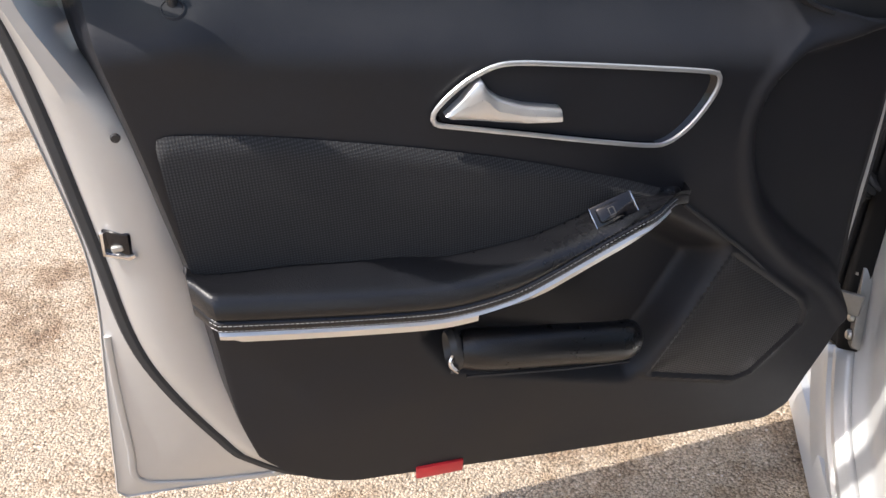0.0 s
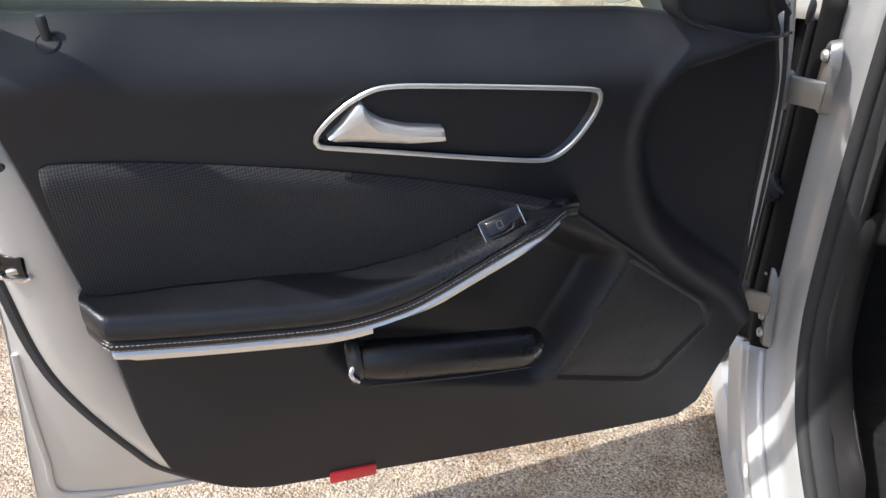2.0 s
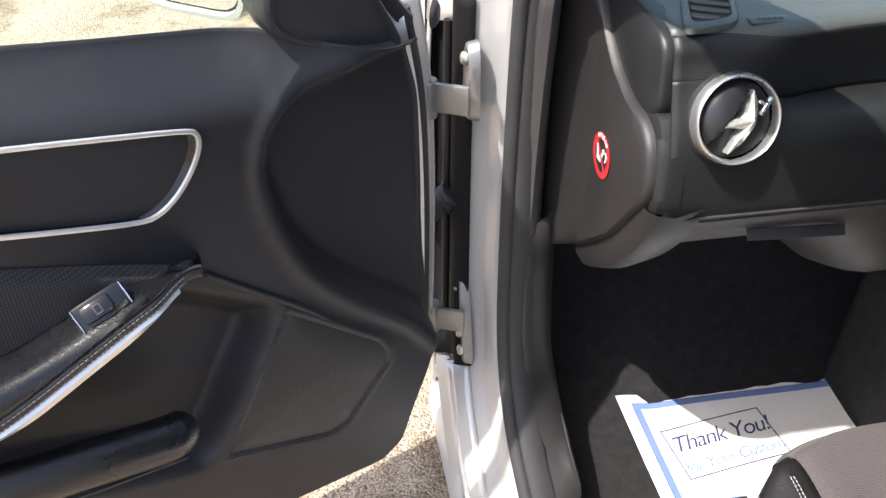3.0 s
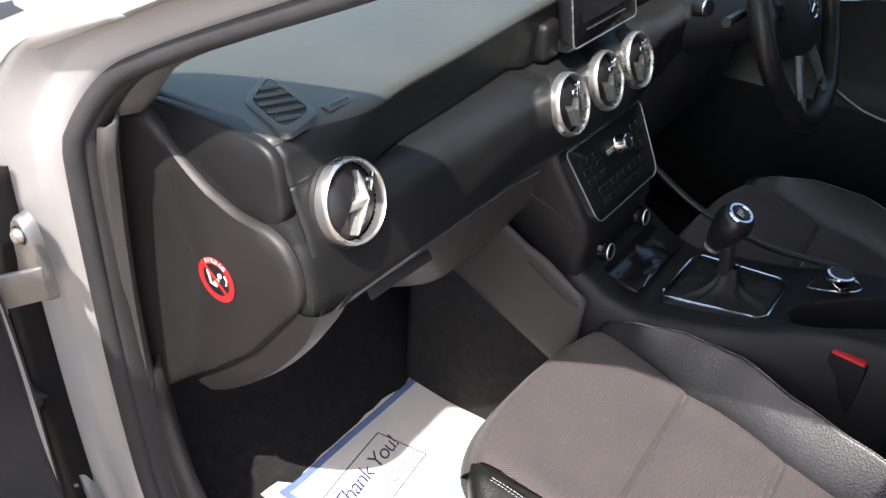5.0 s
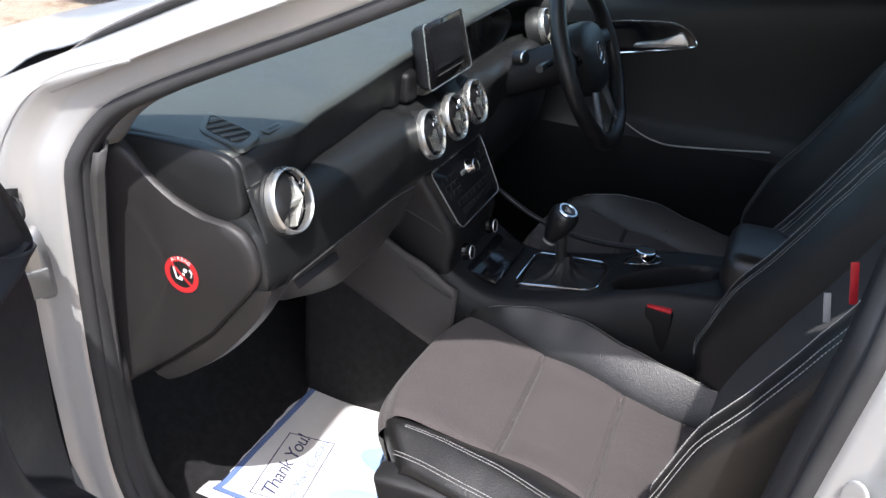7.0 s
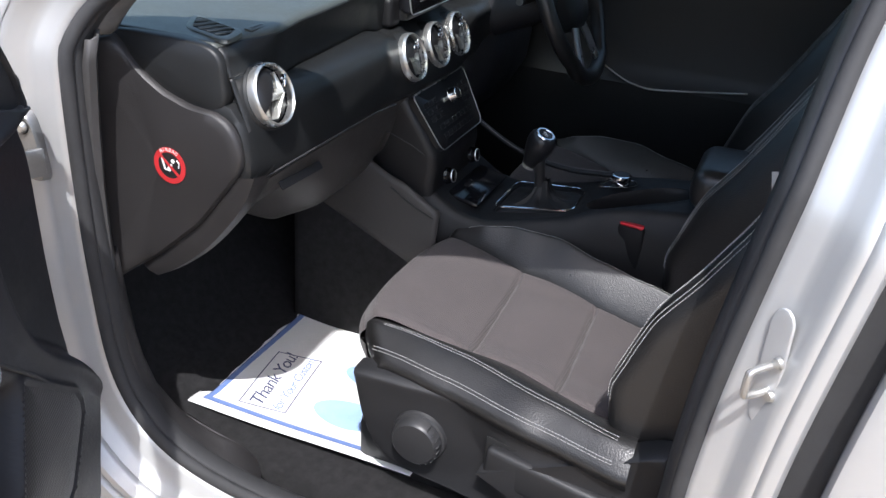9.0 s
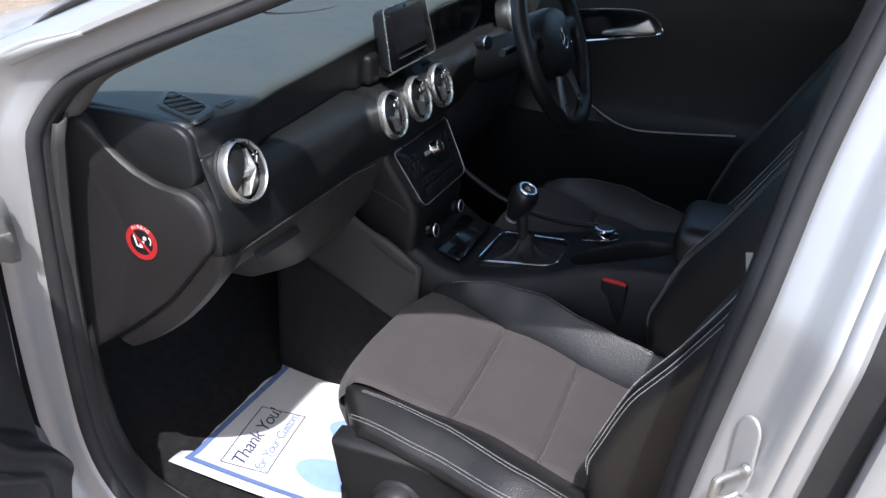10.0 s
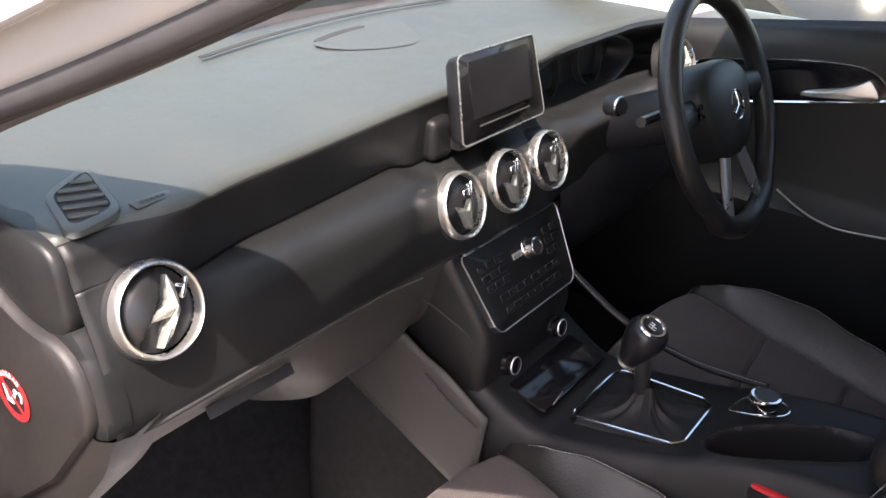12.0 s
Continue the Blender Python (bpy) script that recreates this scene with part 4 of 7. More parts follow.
    for f, w in ((1.03, 0.106), (1.015, 0.1165), (0.98, 0.1200), (0.7, 0.1235), (0.4, 0.1245), (0.0005, 0.1245)):
        rows.append([Vector((c.x + (p.x - c.x) * f, w + 0.011 * smoothstep(0.66, 0.50, c.z + (p.z - c.z) * f) - 0.002, c.z + (p.z - c.z) * f)) for p in loop])
    sheet(bm, rows, close_cols=True)
    part("speaker_grille", bm, M_GRILLE, door, "fine perforated black speaker grille")
    bm = bmesh.new()
    tube(bm, catmull([(0.418, 0.121, 0.722), (0.36, 0.1215, 0.668), (0.311, 0.1225, 0.622), (0.25, 0.1225, 0.556), (0.207, 0.119, 0.512)], 30), 0.0028, 6)
    part("panel_joint", bm, M_RUBBER, door)

    # ---- lock pin ----
    bm = bmesh.new()
    P = Matrix.Translation((0.938, 0.090, 1.004))
    lathe(bm, [(0, 0.036), (0.0035, 0.036), (0.0048, 0.033), (0.0044, 0.024), (0.0042, -0.010)], 20, P)
    pin = part("lock_pin", bm, M_HARD, door, "black lock pin")
    bm = bmesh.new()
    lathe(bm, [(0.0046, -0.004), (0.0070, -0.003), (0.0082, 0.001), (0.0098, 0.0025), (0.0118, 0.001), (0.0135, -0.003), (0.0160, -0.012)], 28, Matrix.Translation((0.938, 0.0945, 1.0155)) @ pose(0, 0, 0, -34, 0, 0))
    part("pin_collar", bm, M_CARD, pin, "dished collar of the lock pin")

    # ---- red reflector at the foot ----
    bm = bmesh.new()
    rbox(bm, (0.064, 0.006, 0.020), (0.728, 0.129, 0.379), 0.002, pose(0, 0, 0, 0, -5, 0))
    part("reflector", bm, M_RED, door, "red reflector")

    # ---- painted shell of the door ----
    seal = catmull([(1.103, 0, 1.160), (1.094, 0, 1.080), (1.076, 0, 0.975), (1.063, 0, 0.780), (1.056, 0, 0.646), (1.035, 0, 0.560), (0.991, 0, 0.457), (0.963, 0, 0.411), (0.88, 0, 0.352), (0.7, 0, 0.325), (0.4, 0, 0.285), (0.25, 0, 0.262), (0.17, 0, 0.29), (0.115, 0, 0.40), (0.105, 0, 0.60), (0.11, 0, 0.80), (0.13, 0, 0.92)], 120)
    edge = catmull([(1.142, 0, 1.160), (1.141, 0, 1.070), (1.107, 0, 0.980), (1.084, 0, 0.780), (1.086, 0, 0.680), (1.100, 0, 0.590), (1.122, 0, 0.460), (1.134, 0, 0.385), (1.1385, 0, 0.358), (1.136, 0, 0.3505), (1.115, 0, 0.348), (1.02, 0, 0.335), (0.80, 0, 0.300), (0.45, 0, 0.252), (0.22, 0, 0.232), (0.12, 0, 0.26), (0.075, 0, 0.38), (0.065, 0, 0.60), (0.07, 0, 0.80), (0.09, 0, 0.93)], 120)
    cen = Vector((0.6, 0, 0.68))
    def at(p, w, f=0.0):
        """A point of the shell, f of the way towards the door's middle; less so above the waist."""
        f *= 1 - 0.60 * smoothstep(0.90, 1.06, p.z) if f > 0 else 1
        return Vector((p.x + (cen.x - p.x) * f, w, p.z + (cen.z - p.z) * f))
    bm = bmesh.new()
    back = lambda p: 0.03 * smoothstep(0.45, 0.25, p.x)
    rows = [[at(p, 0.060 - back(p), 0.30) for p in seal], [at(p, 0.088 - back(p) * 1.3, 0.14) for p in seal], [at(p, 0.088 - back(p), 0.07) for p in seal], [at(p, 0.072, 0.018) for p in seal], [at(p, 0.060, 0.004) for p in seal], [at(p, 0.050) for p in seal]]
    sheet(bm, rows)
    part("inner_shell", bm, M_PAINT, door, "silver painted inner door shell", thick=0.002)
    bm = bmesh.new()
    rows = [[at(p, 0.050) for p in seal]]
    for k in range(1, 8):
        t = k / 8
        rows.append([at(p.lerp(q, t), 0.050 - 0.026 * t - 0.004 * math.sin(t * math.pi)) for p, q in zip(seal, edge)])
    rows += [[at(p, 0.022) for p in edge], [at(p, 0.024, -0.003) for p in edge], [at(p, 0.018, -0.007) for p in edge], [at(p, 0.008, -0.006) for p in edge], [at(p, 0.000, 0.01) for p in edge]]
    sheet(bm, rows)
    part("door_flange", bm, M_PAINT, door, "silver painted door edge and flange", thick=0.002)
    # outer skin
    bm = bmesh.new()
    rows = []
    for f, w in ((0.0, 0.002), (0.06, -0.010), (0.2, -0.022), (0.5, -0.034), (0.98, -0.038)):
        rows.append([Vector((p.x + (0.6 - p.x) * f, w, p.z + (0.66 - p.z) * f)) for p in edge])
    sheet(bm, rows)
    part("outer_skin", bm, M_PAINT, door, thick=0.002)
    bm = bmesh.new()
    sheet(bm, [[Vector((u, w, belt_z(u) - 0.13 + z)) for u in [0.09 + 1.0 * i / 20 for i in range(21)]] for z, w in ((0.0, -0.036), (0.03, -0.030), (0.05, -0.020))])
    part("outer_belt", bm, M_PAINT, door, thick=0.003)
    # rubber seal on the shell
    bm = bmesh.new()
    tube(bm, [at(p, 0.056) for p in seal], 0.0095, 8, taper=[1.15 if i < 60 else 0.9 for i in range(120)])
    part("rubber_seal", bm, M_RUBBER, door, "black rubber seal round the door")
    # pressed outline in the lower corner of the flange, curling up to the seal at its end
    bm = bmesh.new()
    lower = [i for i in range(120) if edge[i].x > 0.975 and edge[i].z < 0.62]
    line = [at(seal[i].lerp(edge[i], 0.80), 0.0285) for i in lower]
    line += [line[-1] + Vector(d) for d in ((-0.022, 0.004, 0.002), (-0.038, 0.010, 0.014), (-0.044, 0.016, 0.032))]
    tube(bm, catmull(line[::3] + line[-3:], 60), 0.0046, 8, squash=0.6, up=(0, 1, 0))
    part("pressed_outline", bm, M_PAINT, door)
    # latch in the edge
    bm = bmesh.new()
    rbox(bm, (0.030, 0.014, 0.028), (1.038, 0.079, 0.784), 0.003, pose(0, 0, 0, 0, -6, -28))
    lt = part("latch", bm, M_GLOSS, door, "black door latch with a bright claw")
    bm = bmesh.new()
    tube(bm, [(1.052, 0.080, 0.797), (1.054, 0.080, 0.771), (1.030, 0.090, 0.768), (1.024, 0.092, 0.772)], 0.003, 6)
    part("claw", bm, M_CHROME, lt)
    bm = bmesh.new()
    rbox(bm, (0.012, 0.006, 0.007), (1.040, 0.087, 0.780), 0.002)
    part("catch", bm, M_STEEL, lt)
    bm = bmesh.new()
    lathe(bm, [(0, 0.003), (0.004, 0.003), (0.005, 0)], 10, Matrix.Translation((1.012, 0.098, 0.906)) @ pose(0, 0, 0, -90, 0, 0))
    part("screw", bm, M_HARD, door)

    # rubber plug in the front end of the shell
    bm = bmesh.new()
    lathe(bm, [(0.0, 0.006), (0.011, 0.006), (0.015, 0.003), (0.0165, 0.0)], 20, Matrix.Translation((0.092, 0.060, 0.905)) @ pose(0, 0, 0, -90, 0, 40))
    part("plug", bm, M_RUBBER, door, "black rubber plug")
    # ---- window frame, glass and sail panel ----
    frame_line = catmull([(0.150, 0, 0.905), (0.235, 0, 1.01), (0.31, 0, 1.075), (0.45, 0, 1.150), (0.62, 0, 1.235), (0.80, 0, 1.305), (0.93, 0, 1.345), (1.01, 0, 1.345), (1.046, 0, 1.30), (1.060, 0, 1.20), (1.066, 0, 1.11)], 80)
    bm = bmesh.new()
    lean = lambda p, w: Vector((p.x, w + 0.42 * max(0, p.z - 0.98 - 0.08 * smoothstep(0.6, 0.95, p.x)), p.z))
    tube(bm, [lean(p, 0.052) for p in frame_line], 0.026, 10, squash=0.62, up=(0, 1, 0))
    part("window_frame", bm, M_PAINT, door, "silver painted window frame")
    bm = bmesh.new()
    tube(bm, [lean(p, 0.064) + Vector((-0.020 - 0.010 * smoothstep(0.9, 1.03, p.x), 0, 0)) for p in frame_line[:-6]], 0.011, 8, squash=0.6, up=(0, 1, 0))
    part("frame_trim", bm, M_HARD, door, "black trim of the window frame")
    bm = bmesh.new()
    rows = []
    top_z = pl([(0.20, 0.98), (0.31, 1.075), (0.45, 1.150), (0.62, 1.235), (0.80, 1.305), (0.95, 1.34), (1.05, 1.34)])
    for j in range(7):
        rows.append([(u, 0.054 + 0.42 * max(0, (z := belt_z(u) - 0.04 + (top_z(u) - belt_z(u) + 0.04) * j / 6) - 0.98), z) for u in [0.27 + 0.79 * i / 24 for i in range(25)]])
    sheet(bm, rows)
    gl = part("window_pane", bm, M_GLASS, door, "clear side window glass")
    gl.visible_shadow = False
    bm = bmesh.new()
    rows = []
    for w, dz in ((0.057, -0.03), (0.057, -0.010), (0.058, -0.004), (0.060, -0.003), (0.063, -0.006), (0.066, -0.014)):
        rows.append([(u, w, belt_z(u) + dz) for u in [0.30 + 0.735 * i / 40 for i in range(41)]])
    sheet(bm, rows)
    part("belt_seal", bm, M_RUBBER, door, "black waist seal along the glass")
    bm = bmesh.new()
    tube(bm, [(u, 0.044, belt_z(u) - 0.032) for u in [0.30 + 0.75 * i / 30 for i in range(31)]], 0.006, 8, squash=0.7)
    part("waist_strip", bm, M_CHROME, door, "bright strip along the window's foot")
    bm = bmesh.new()
    sail = catmull([(0.304, 0, 0.944), (0.308, 0, 1.00), (0.308, 0, 1.070), (0.29, 0, 1.075), (0.235, 0, 1.025), (0.190, 0, 0.965), (0.158, 0, 0.905), (0.165, 0, 0.893), (0.22, 0, 0.905)], 48, closed=True)
    c = Vector((0.25, 0, 0.97))
    rows = []
    for f, w in ((1.0, 0.074), (0.98, 0.098), (0.93, 0.104), (0.86, 0.104), (0.82, 0.099), (0.4, 0.100), (0.0005, 0.100)):
        rows.append([Vector((c.x + (p.x - c.x) * f, w, c.z + (p.z - c.z) * f)) for p in sail])
    sheet(bm, rows, close_cols=True)
    sp = part("sail_panel", bm, M_HARD, door, "black triangular mirror panel with a tweeter grille")
    bm = bmesh.new()
    for r in range(5):
        for q in range(9):
            rbox(bm, (0.002, 0.001, 0.0007), (0.262 - 0.0036 * q * 0.8 + 0.001 * r, 0.1012, 1.028 - 0.002 * q - 0.0026 * r), 0.0003, seg=1)
    part("tweeter_slots", bm, M_GREYPL, sp)

    # ---- mirror outside ----
    hub = Matrix.Translation((0.256, -0.187, 0.955)) @ pose(0, 0, 0, 0, 0, 19.5)

    def oval(x, f):
        """A rounded rectangle across the housing, f of its full size."""
        out = []
        for j in range(48):
            a = 2 * math.pi * j / 48
            c, s = math.cos(a), math.sin(a)
            r = (abs(c) ** 5 + abs(s) ** 5) ** -0.2
            out.append(hub @ Vector((x, 0.102 * f * r * c, (0.086 - 0.010 * c) * f * r * s)))
        return out
    bm = bmesh.new()
    V = sheet(bm, [oval(x, f) for x, f in ((-0.085, 0.35), (-0.078, 0.62), (-0.055, 0.86), (-0.02, 0.97), (0.010, 1.0), (0.026, 1.0), (0.032, 0.985), (0.033, 0.92), (0.028, 0.89), (0.020, 0.885))], close_cols=True)
    bm.faces.new(V[0][::-1])
    bm.faces.new(V[-1])
    mir = part("wing_mirror", bm, M_PAINT, door, "silver wing mirror housing")
    bm = bmesh.new()
    V = sheet(bm, [oval(x, f) for x, f in ((0.021, 0.885), (0.0265, 0.878), (0.0270, 0.860))], close_cols=True)
    part("mirror_rim", bm, M_RUBBER, mir)
    bm = bmesh.new()
    bm.faces.new([bm.verts.new(p) for p in oval(0.0268, 0.862)])
    part("mirror_glass", bm, M_MIRROR, mir, "mirror glass")
    bm = bmesh.new()
    tube(bm, [(0.235, 0.02, 0.905), (0.228, -0.05, 0.905), (0.225, -0.10, 0.925)], 0.030, 10, squash=0.7)
    part("mirror_foot", bm, M_HARD, mir)
    return door


build_door()

# ---- dashboard ----
def vent_mesh(host, at, radius, centre=False):
    """A round turbine vent facing rearwards and a little up: ring, ball, bright vane and thumb tabs."""
    base = Matrix.Translation(at) @ pose(0, 0, 0, 70, 0, 0)      # local z points rearwards, tilted up
    R = radius
    bm = bmesh.new()
    lathe(bm, [(R * 0.88, -0.012), (R * 0.875, 0.005), (R * 0.895, 0.0095), (R * 0.93, 0.011), (R * 0.965, 0.0095), (R * 0.99, 0.005), (R * 1.0, 0.0), (R * 1.0, -0.006)], 56, base)
    ring = part("air_vent", bm, M_RING, host, "round air vent with a satin silver ring")
    bm = bmesh.new()
    lathe(bm, [(R * 1.0, -0.004), (R * 1.03, -0.0045), (R * 1.07, -0.008), (R * 1.13, -0.018), (R * 1.18, -0.034)], 48, base)
    part("vent_collar", bm, M_SOFT, ring)
    bm = bmesh.new()
    lathe(bm, [(R * 0.885, 0.004), (R * 0.87, -0.010), (R * 0.72, -0.026), (R * 0.2, -0.030), (0.0, -0.030)], 40, base)
    part("vent_throat", bm, M_GLOSS, ring)
    # satin ball, cut open along one side for the vane
    bm = bmesh.new()
    rows = []
    for i in range(31):
        r, h = R * 0.87 * math.sin(math.pi / 2 * i / 30), -0.009 + R * (0.22 if centre else 0.46) * math.cos(math.pi / 2 * i / 30)
        row = []
        for k in range(72):
            x, y = r * math.cos(2 * math.pi * k / 72), r * math.sin(2 * math.pi * k / 72)
            cut = smoothstep(-0.20 * R, -0.10 * R, 0.806 * x - 0.592 * y) if not centre else 0.0
            row.append(base @ Vector((x, y, h + (min(h, -0.004) - h) * cut)))
        rows.append(row)
    sheet(bm, rows, close_cols=True)
    part("vent_ball", bm, M_BALL, ring, "satin black vent ball")
    bm = bmesh.new()
    if centre:
        pts = [(-0.30, 0.02), (0.0, -0.16), (0.30, 0.10), (0.16, -0.66), (0.06, -0.74), (-0.05, -0.62)]
        hub = (0.04, -0.20, 0.0120)
    else:
        pts = [(0.32, 0.62), (0.42, 0.34), (0.41, -0.06), (0.38, -0.16), (0.08, -0.52), (-0.22, -0.72), (-0.04, -0.36), (0.14, -0.20), (-0.34, -0.14), (-0.38, -0.02), (0.06, 0.05), (0.18, 0.14), (0.26, 0.52)]
        hub = (0.27, -0.02, 0.0165)
    vs0 = [bm.verts.new(base @ Vector((x * R, y * R, -0.006))) for x, y in pts]
    vs1 = [bm.verts.new(base @ Vector((x * R, y * R, 0.0085))) for x, y in pts]
    top = bm.verts.new(base @ Vector((hub[0] * R, hub[1] * R, hub[2])))
    for i in range(len(pts)):
        j = (i + 1) % len(pts)
        bm.faces.new((vs1[i], vs1[j], top))
        bm.faces.new((vs0[i], vs0[j], vs1[j], vs1[i]))
    part("vent_blade", bm, M_VANE, ring, "bright pointed vane", sharp=25)
    # thumb tabs: one upright on the outer vent, a small ladder of bars on the middle ones
    tabs = ((0.55, 0.27, 0.10, 0.44, -32), (0.46, 0.34, 0.20, 0.07, -28)) if not centre else ((0.30, 0.42, 0.07, 0.42, -8), (0.16, 0.40, 0.06, 0.36, -8), (0.00, 0.42, 0.26, 0.08, 8), (0.22, 0.54, 0.26, 0.06, -8), (0.23, 0.28, 0.24, 0.06, -8), (-0.10, 0.32, 0.07, 0.16, 10))
    for x, y, w, h, a in tabs:
        bm = bmesh.new()
        rbox(bm, (R * w, R * h, 0.006), (0, 0, 0), 0.0012, seg=1)
        bm.transform(base @ Matrix.Translation((R * x, R * y, 0.0125)) @ pose(0, 0, 0, 0, 0, a))
        part("vent_tab", bm, M_CHROME, ring, "chrome thumb tab")
    return ring


def dash_section(x):
    """The dashboard's outline from the windscreen to the lower edge at one place across the car, as (y, z)."""
    c = math.exp(-(x / 0.145) ** 4)                       # centre stack
    d = smoothstep(0.12, 0.24, x) * smoothstep(0.70, 0.60, x)         # binnacle before the driver
    e = smoothstep(0.45, 0.68, abs(x))
    sh = 0.029 + 0.024 * smoothstep(-0.50, -0.05, x) - 0.028 * e - 0.006 * d
    top = 0.938 - 0.006 * e
    c2 = max(c, 0.9 * smoothstep(0.230, 0.178, abs(x + 0.008)))         # seat of the three middle vents
    k = smoothstep(0.20, 0.15, abs(x + 0.004))            # lower step that carries the screen
    lo = 0.012 * k
    un = (1 - e) * (1 - d) * (1 - 0.5 * k)                # how far the face falls back below the crest
    S = [(0.560, 0.915), (0.46, 0.928), (0.32, top), (0.20, top + 0.002), (0.13, top + 0.001 + 0.008 * d), (sh + 0.014, top - 0.0015 + 0.014 * d), (sh, top - 0.007 + 0.014 * d), (sh + 0.002, top - 0.020 + 0.014 * d),
         (sh + 0.008 * un + 0.072 * d, top - 0.048 - 0.5 * lo), (sh + 0.015 * un + 0.084 * d, 0.853 - 0.7 * lo), (0.66 * sh + 0.008 * un + 0.006 * c + 0.085 * d, 0.8505 - 0.7 * lo - 0.008 * d), (0.30 * sh + 0.009 * c + 0.048 * d, 0.844 - 0.7 * lo - 0.013 * d), (-0.003 + 0.018 * c2 + 0.020 * d, 0.834 - 0.2 * lo), (-0.009 + 0.014 * c2, 0.818),
         (-0.010 + 0.005 * c2, 0.79), (-0.010 - 0.015 * c, 0.742), (-0.006 - 0.018 * c, 0.728), (0.004 - 0.012 * c, 0.720), (0.016 - 0.010 * c, 0.712 - 0.02 * c), (0.05 - 0.03 * c, 0.665 - 0.05 * c), (0.11 - 0.07 * c, 0.615 - 0.06 * c), (0.22 - 0.10 * c, 0.585 - 0.09 * c), (0.40 - 0.2 * c, 0.565 - 0.1 * c)]
    # towards the passenger's door the brow dies out and the face leans straight back past the vent
    END = [(0.560, 0.915), (0.46, 0.926), (0.32, 0.932), (0.20, 0.9335), (0.13, 0.9335), (0.060, 0.9315), (0.040, 0.9265), (0.0290, 0.915),
           (0.0265, 0.900), (0.0215, 0.885), (0.0165, 0.870), (0.0110, 0.855), (0.0060, 0.842), (-0.001, 0.822), (-0.0085, 0.79), (-0.0115, 0.745)]
    w = smoothstep(-0.535, -0.630, x)
    # knee bolster that hangs lower towards the tunnel
    KNEE = {19: (0.034, 0.640), 20: (0.060, 0.580), 21: (0.105, 0.528), 22: (0.200, 0.475)}
    b = smoothstep(-0.46, -0.30, x) * smoothstep(-0.10, -0.17, x)
    out = []
    for i, (y, z) in enumerate(S):
        ty, tz, k2 = (*END[i], w) if i < len(END) else (*KNEE.get(i, (y, z)), b)
        out.append((y + (ty - y) * k2, z + (tz - z) * k2))
    return out


def build_dashboard():
    dash = thing("dashboard", "black soft-touch car dashboard with round chrome vents and a screen", "dashboard")
    xs = [-0.676 + 1.348 * i / 130 for i in range(131)]
    secs = [dash_section(x) for x in xs]
    bm = bmesh.new()
    sheet(bm, [[(x, *p) for p in catmull([(0, *q) for q in s[:7]], 36) for p in [(p.y, p.z)]] for x, s in zip(xs, secs)])
    part("dash_top", bm, M_DASHTOP, dash, "grained black dashboard top, paler for the light on it", thick=0.003, sharp=60)
    bm = bmesh.new()
    sheet(bm, [[(x, p.y, p.z) for p in catmull([(0, *q) for q in s[6:10]], 16)] for x, s in zip(xs, secs)])
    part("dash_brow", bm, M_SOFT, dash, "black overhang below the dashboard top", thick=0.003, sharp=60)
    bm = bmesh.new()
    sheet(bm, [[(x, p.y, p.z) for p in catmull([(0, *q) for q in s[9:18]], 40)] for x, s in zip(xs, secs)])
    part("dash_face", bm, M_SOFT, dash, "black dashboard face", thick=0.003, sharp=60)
    bm = bmesh.new()
    sheet(bm, [[(x, p.y, p.z) for p in catmull([(0, *q) for q in s[17:]], 24)] for x, s in zip(xs, secs)])
    part("dash_underside", bm, M_BROWNPL, dash, "charcoal lower dash and glovebox underside", thick=0.003, sharp=60)
    # glovebox grip slot
    bm = bmesh.new()
    rbox(bm, (0.13, 0.004, 0.015), (-0.475, 0.034, 0.665), 0.0074, pose(0, 0, 0, -35, 3, 0))
    part("glovebox_slot", bm, M_RUBBER, dash, "dark glovebox grip slot")
    bm = bmesh.new()
    tube(bm, [(-0.655, -0.0125, 0.735), (-0.5, -0.0135, 0.735), (-0.30, -0.016, 0.735), (-0.23, -0.024, 0.733)], 0.0018, 6)
    part("glovebox_gap", bm, M_RUBBER, dash)
    # rounded end of the upper pad
    bm = bmesh.new()
    UP = [(0.245, 0.924), (0.20, 0.9325), (0.124, 0.9338), (0.075, 0.9325), (0.050, 0.9290), (0.034, 0.9195), (0.0280, 0.907), (0.0262, 0.893), (0.0245, 0.875), (0.0240, 0.858), (0.029, 0.845), (0.042, 0.837), (0.06, 0.835), (0.10, 0.842), (0.16, 0.868), (0.21, 0.895)]
    loop = catmull([(0, y, z) for y, z in UP], 80, closed=True)
    c = Vector((0, 0.11, 0.885))
    rows = []
    for f, x in ((0.97, -0.630), (0.992, -0.668), (1.0, -0.677), (0.995, -0.6825), (0.975, -0.6865), (0.93, -0.6885), (0.5, -0.6915), (0.0005, -0.6925)):
        rows.append([Vector((x, c.y + (p.y - c.y) * f, c.z + (p.z - c.z) * f)) for p in loop])
    sheet(bm, rows, close_cols=True)
    part("pad_end", bm, M_SOFT, dash, "rounded black end of the dash pad")
    # end cover with the warning sticker
    CAP = [(0.205, 0.925), (0.190, 0.912), (0.174, 0.889), (0.150, 0.870), (0.124, 0.855), (0.082, 0.841), (0.044, 0.838), (0.022, 0.830), (0.005, 0.812), (-0.005, 0.779), (0.000, 0.755), (0.014, 0.735), (0.078, 0.654), (0.16, 0.581), (0.235, 0.528), (0.262, 0.520), (0.262, 0.70), (0.258, 0.85), (0.245, 0.915)]
    loop = resample([(0, y, z) for y, z in CAP + CAP[:1]], 90, closed=True)
    c = Vector((0, 0.14, 0.74))
    bm = bmesh.new()
    rows = []
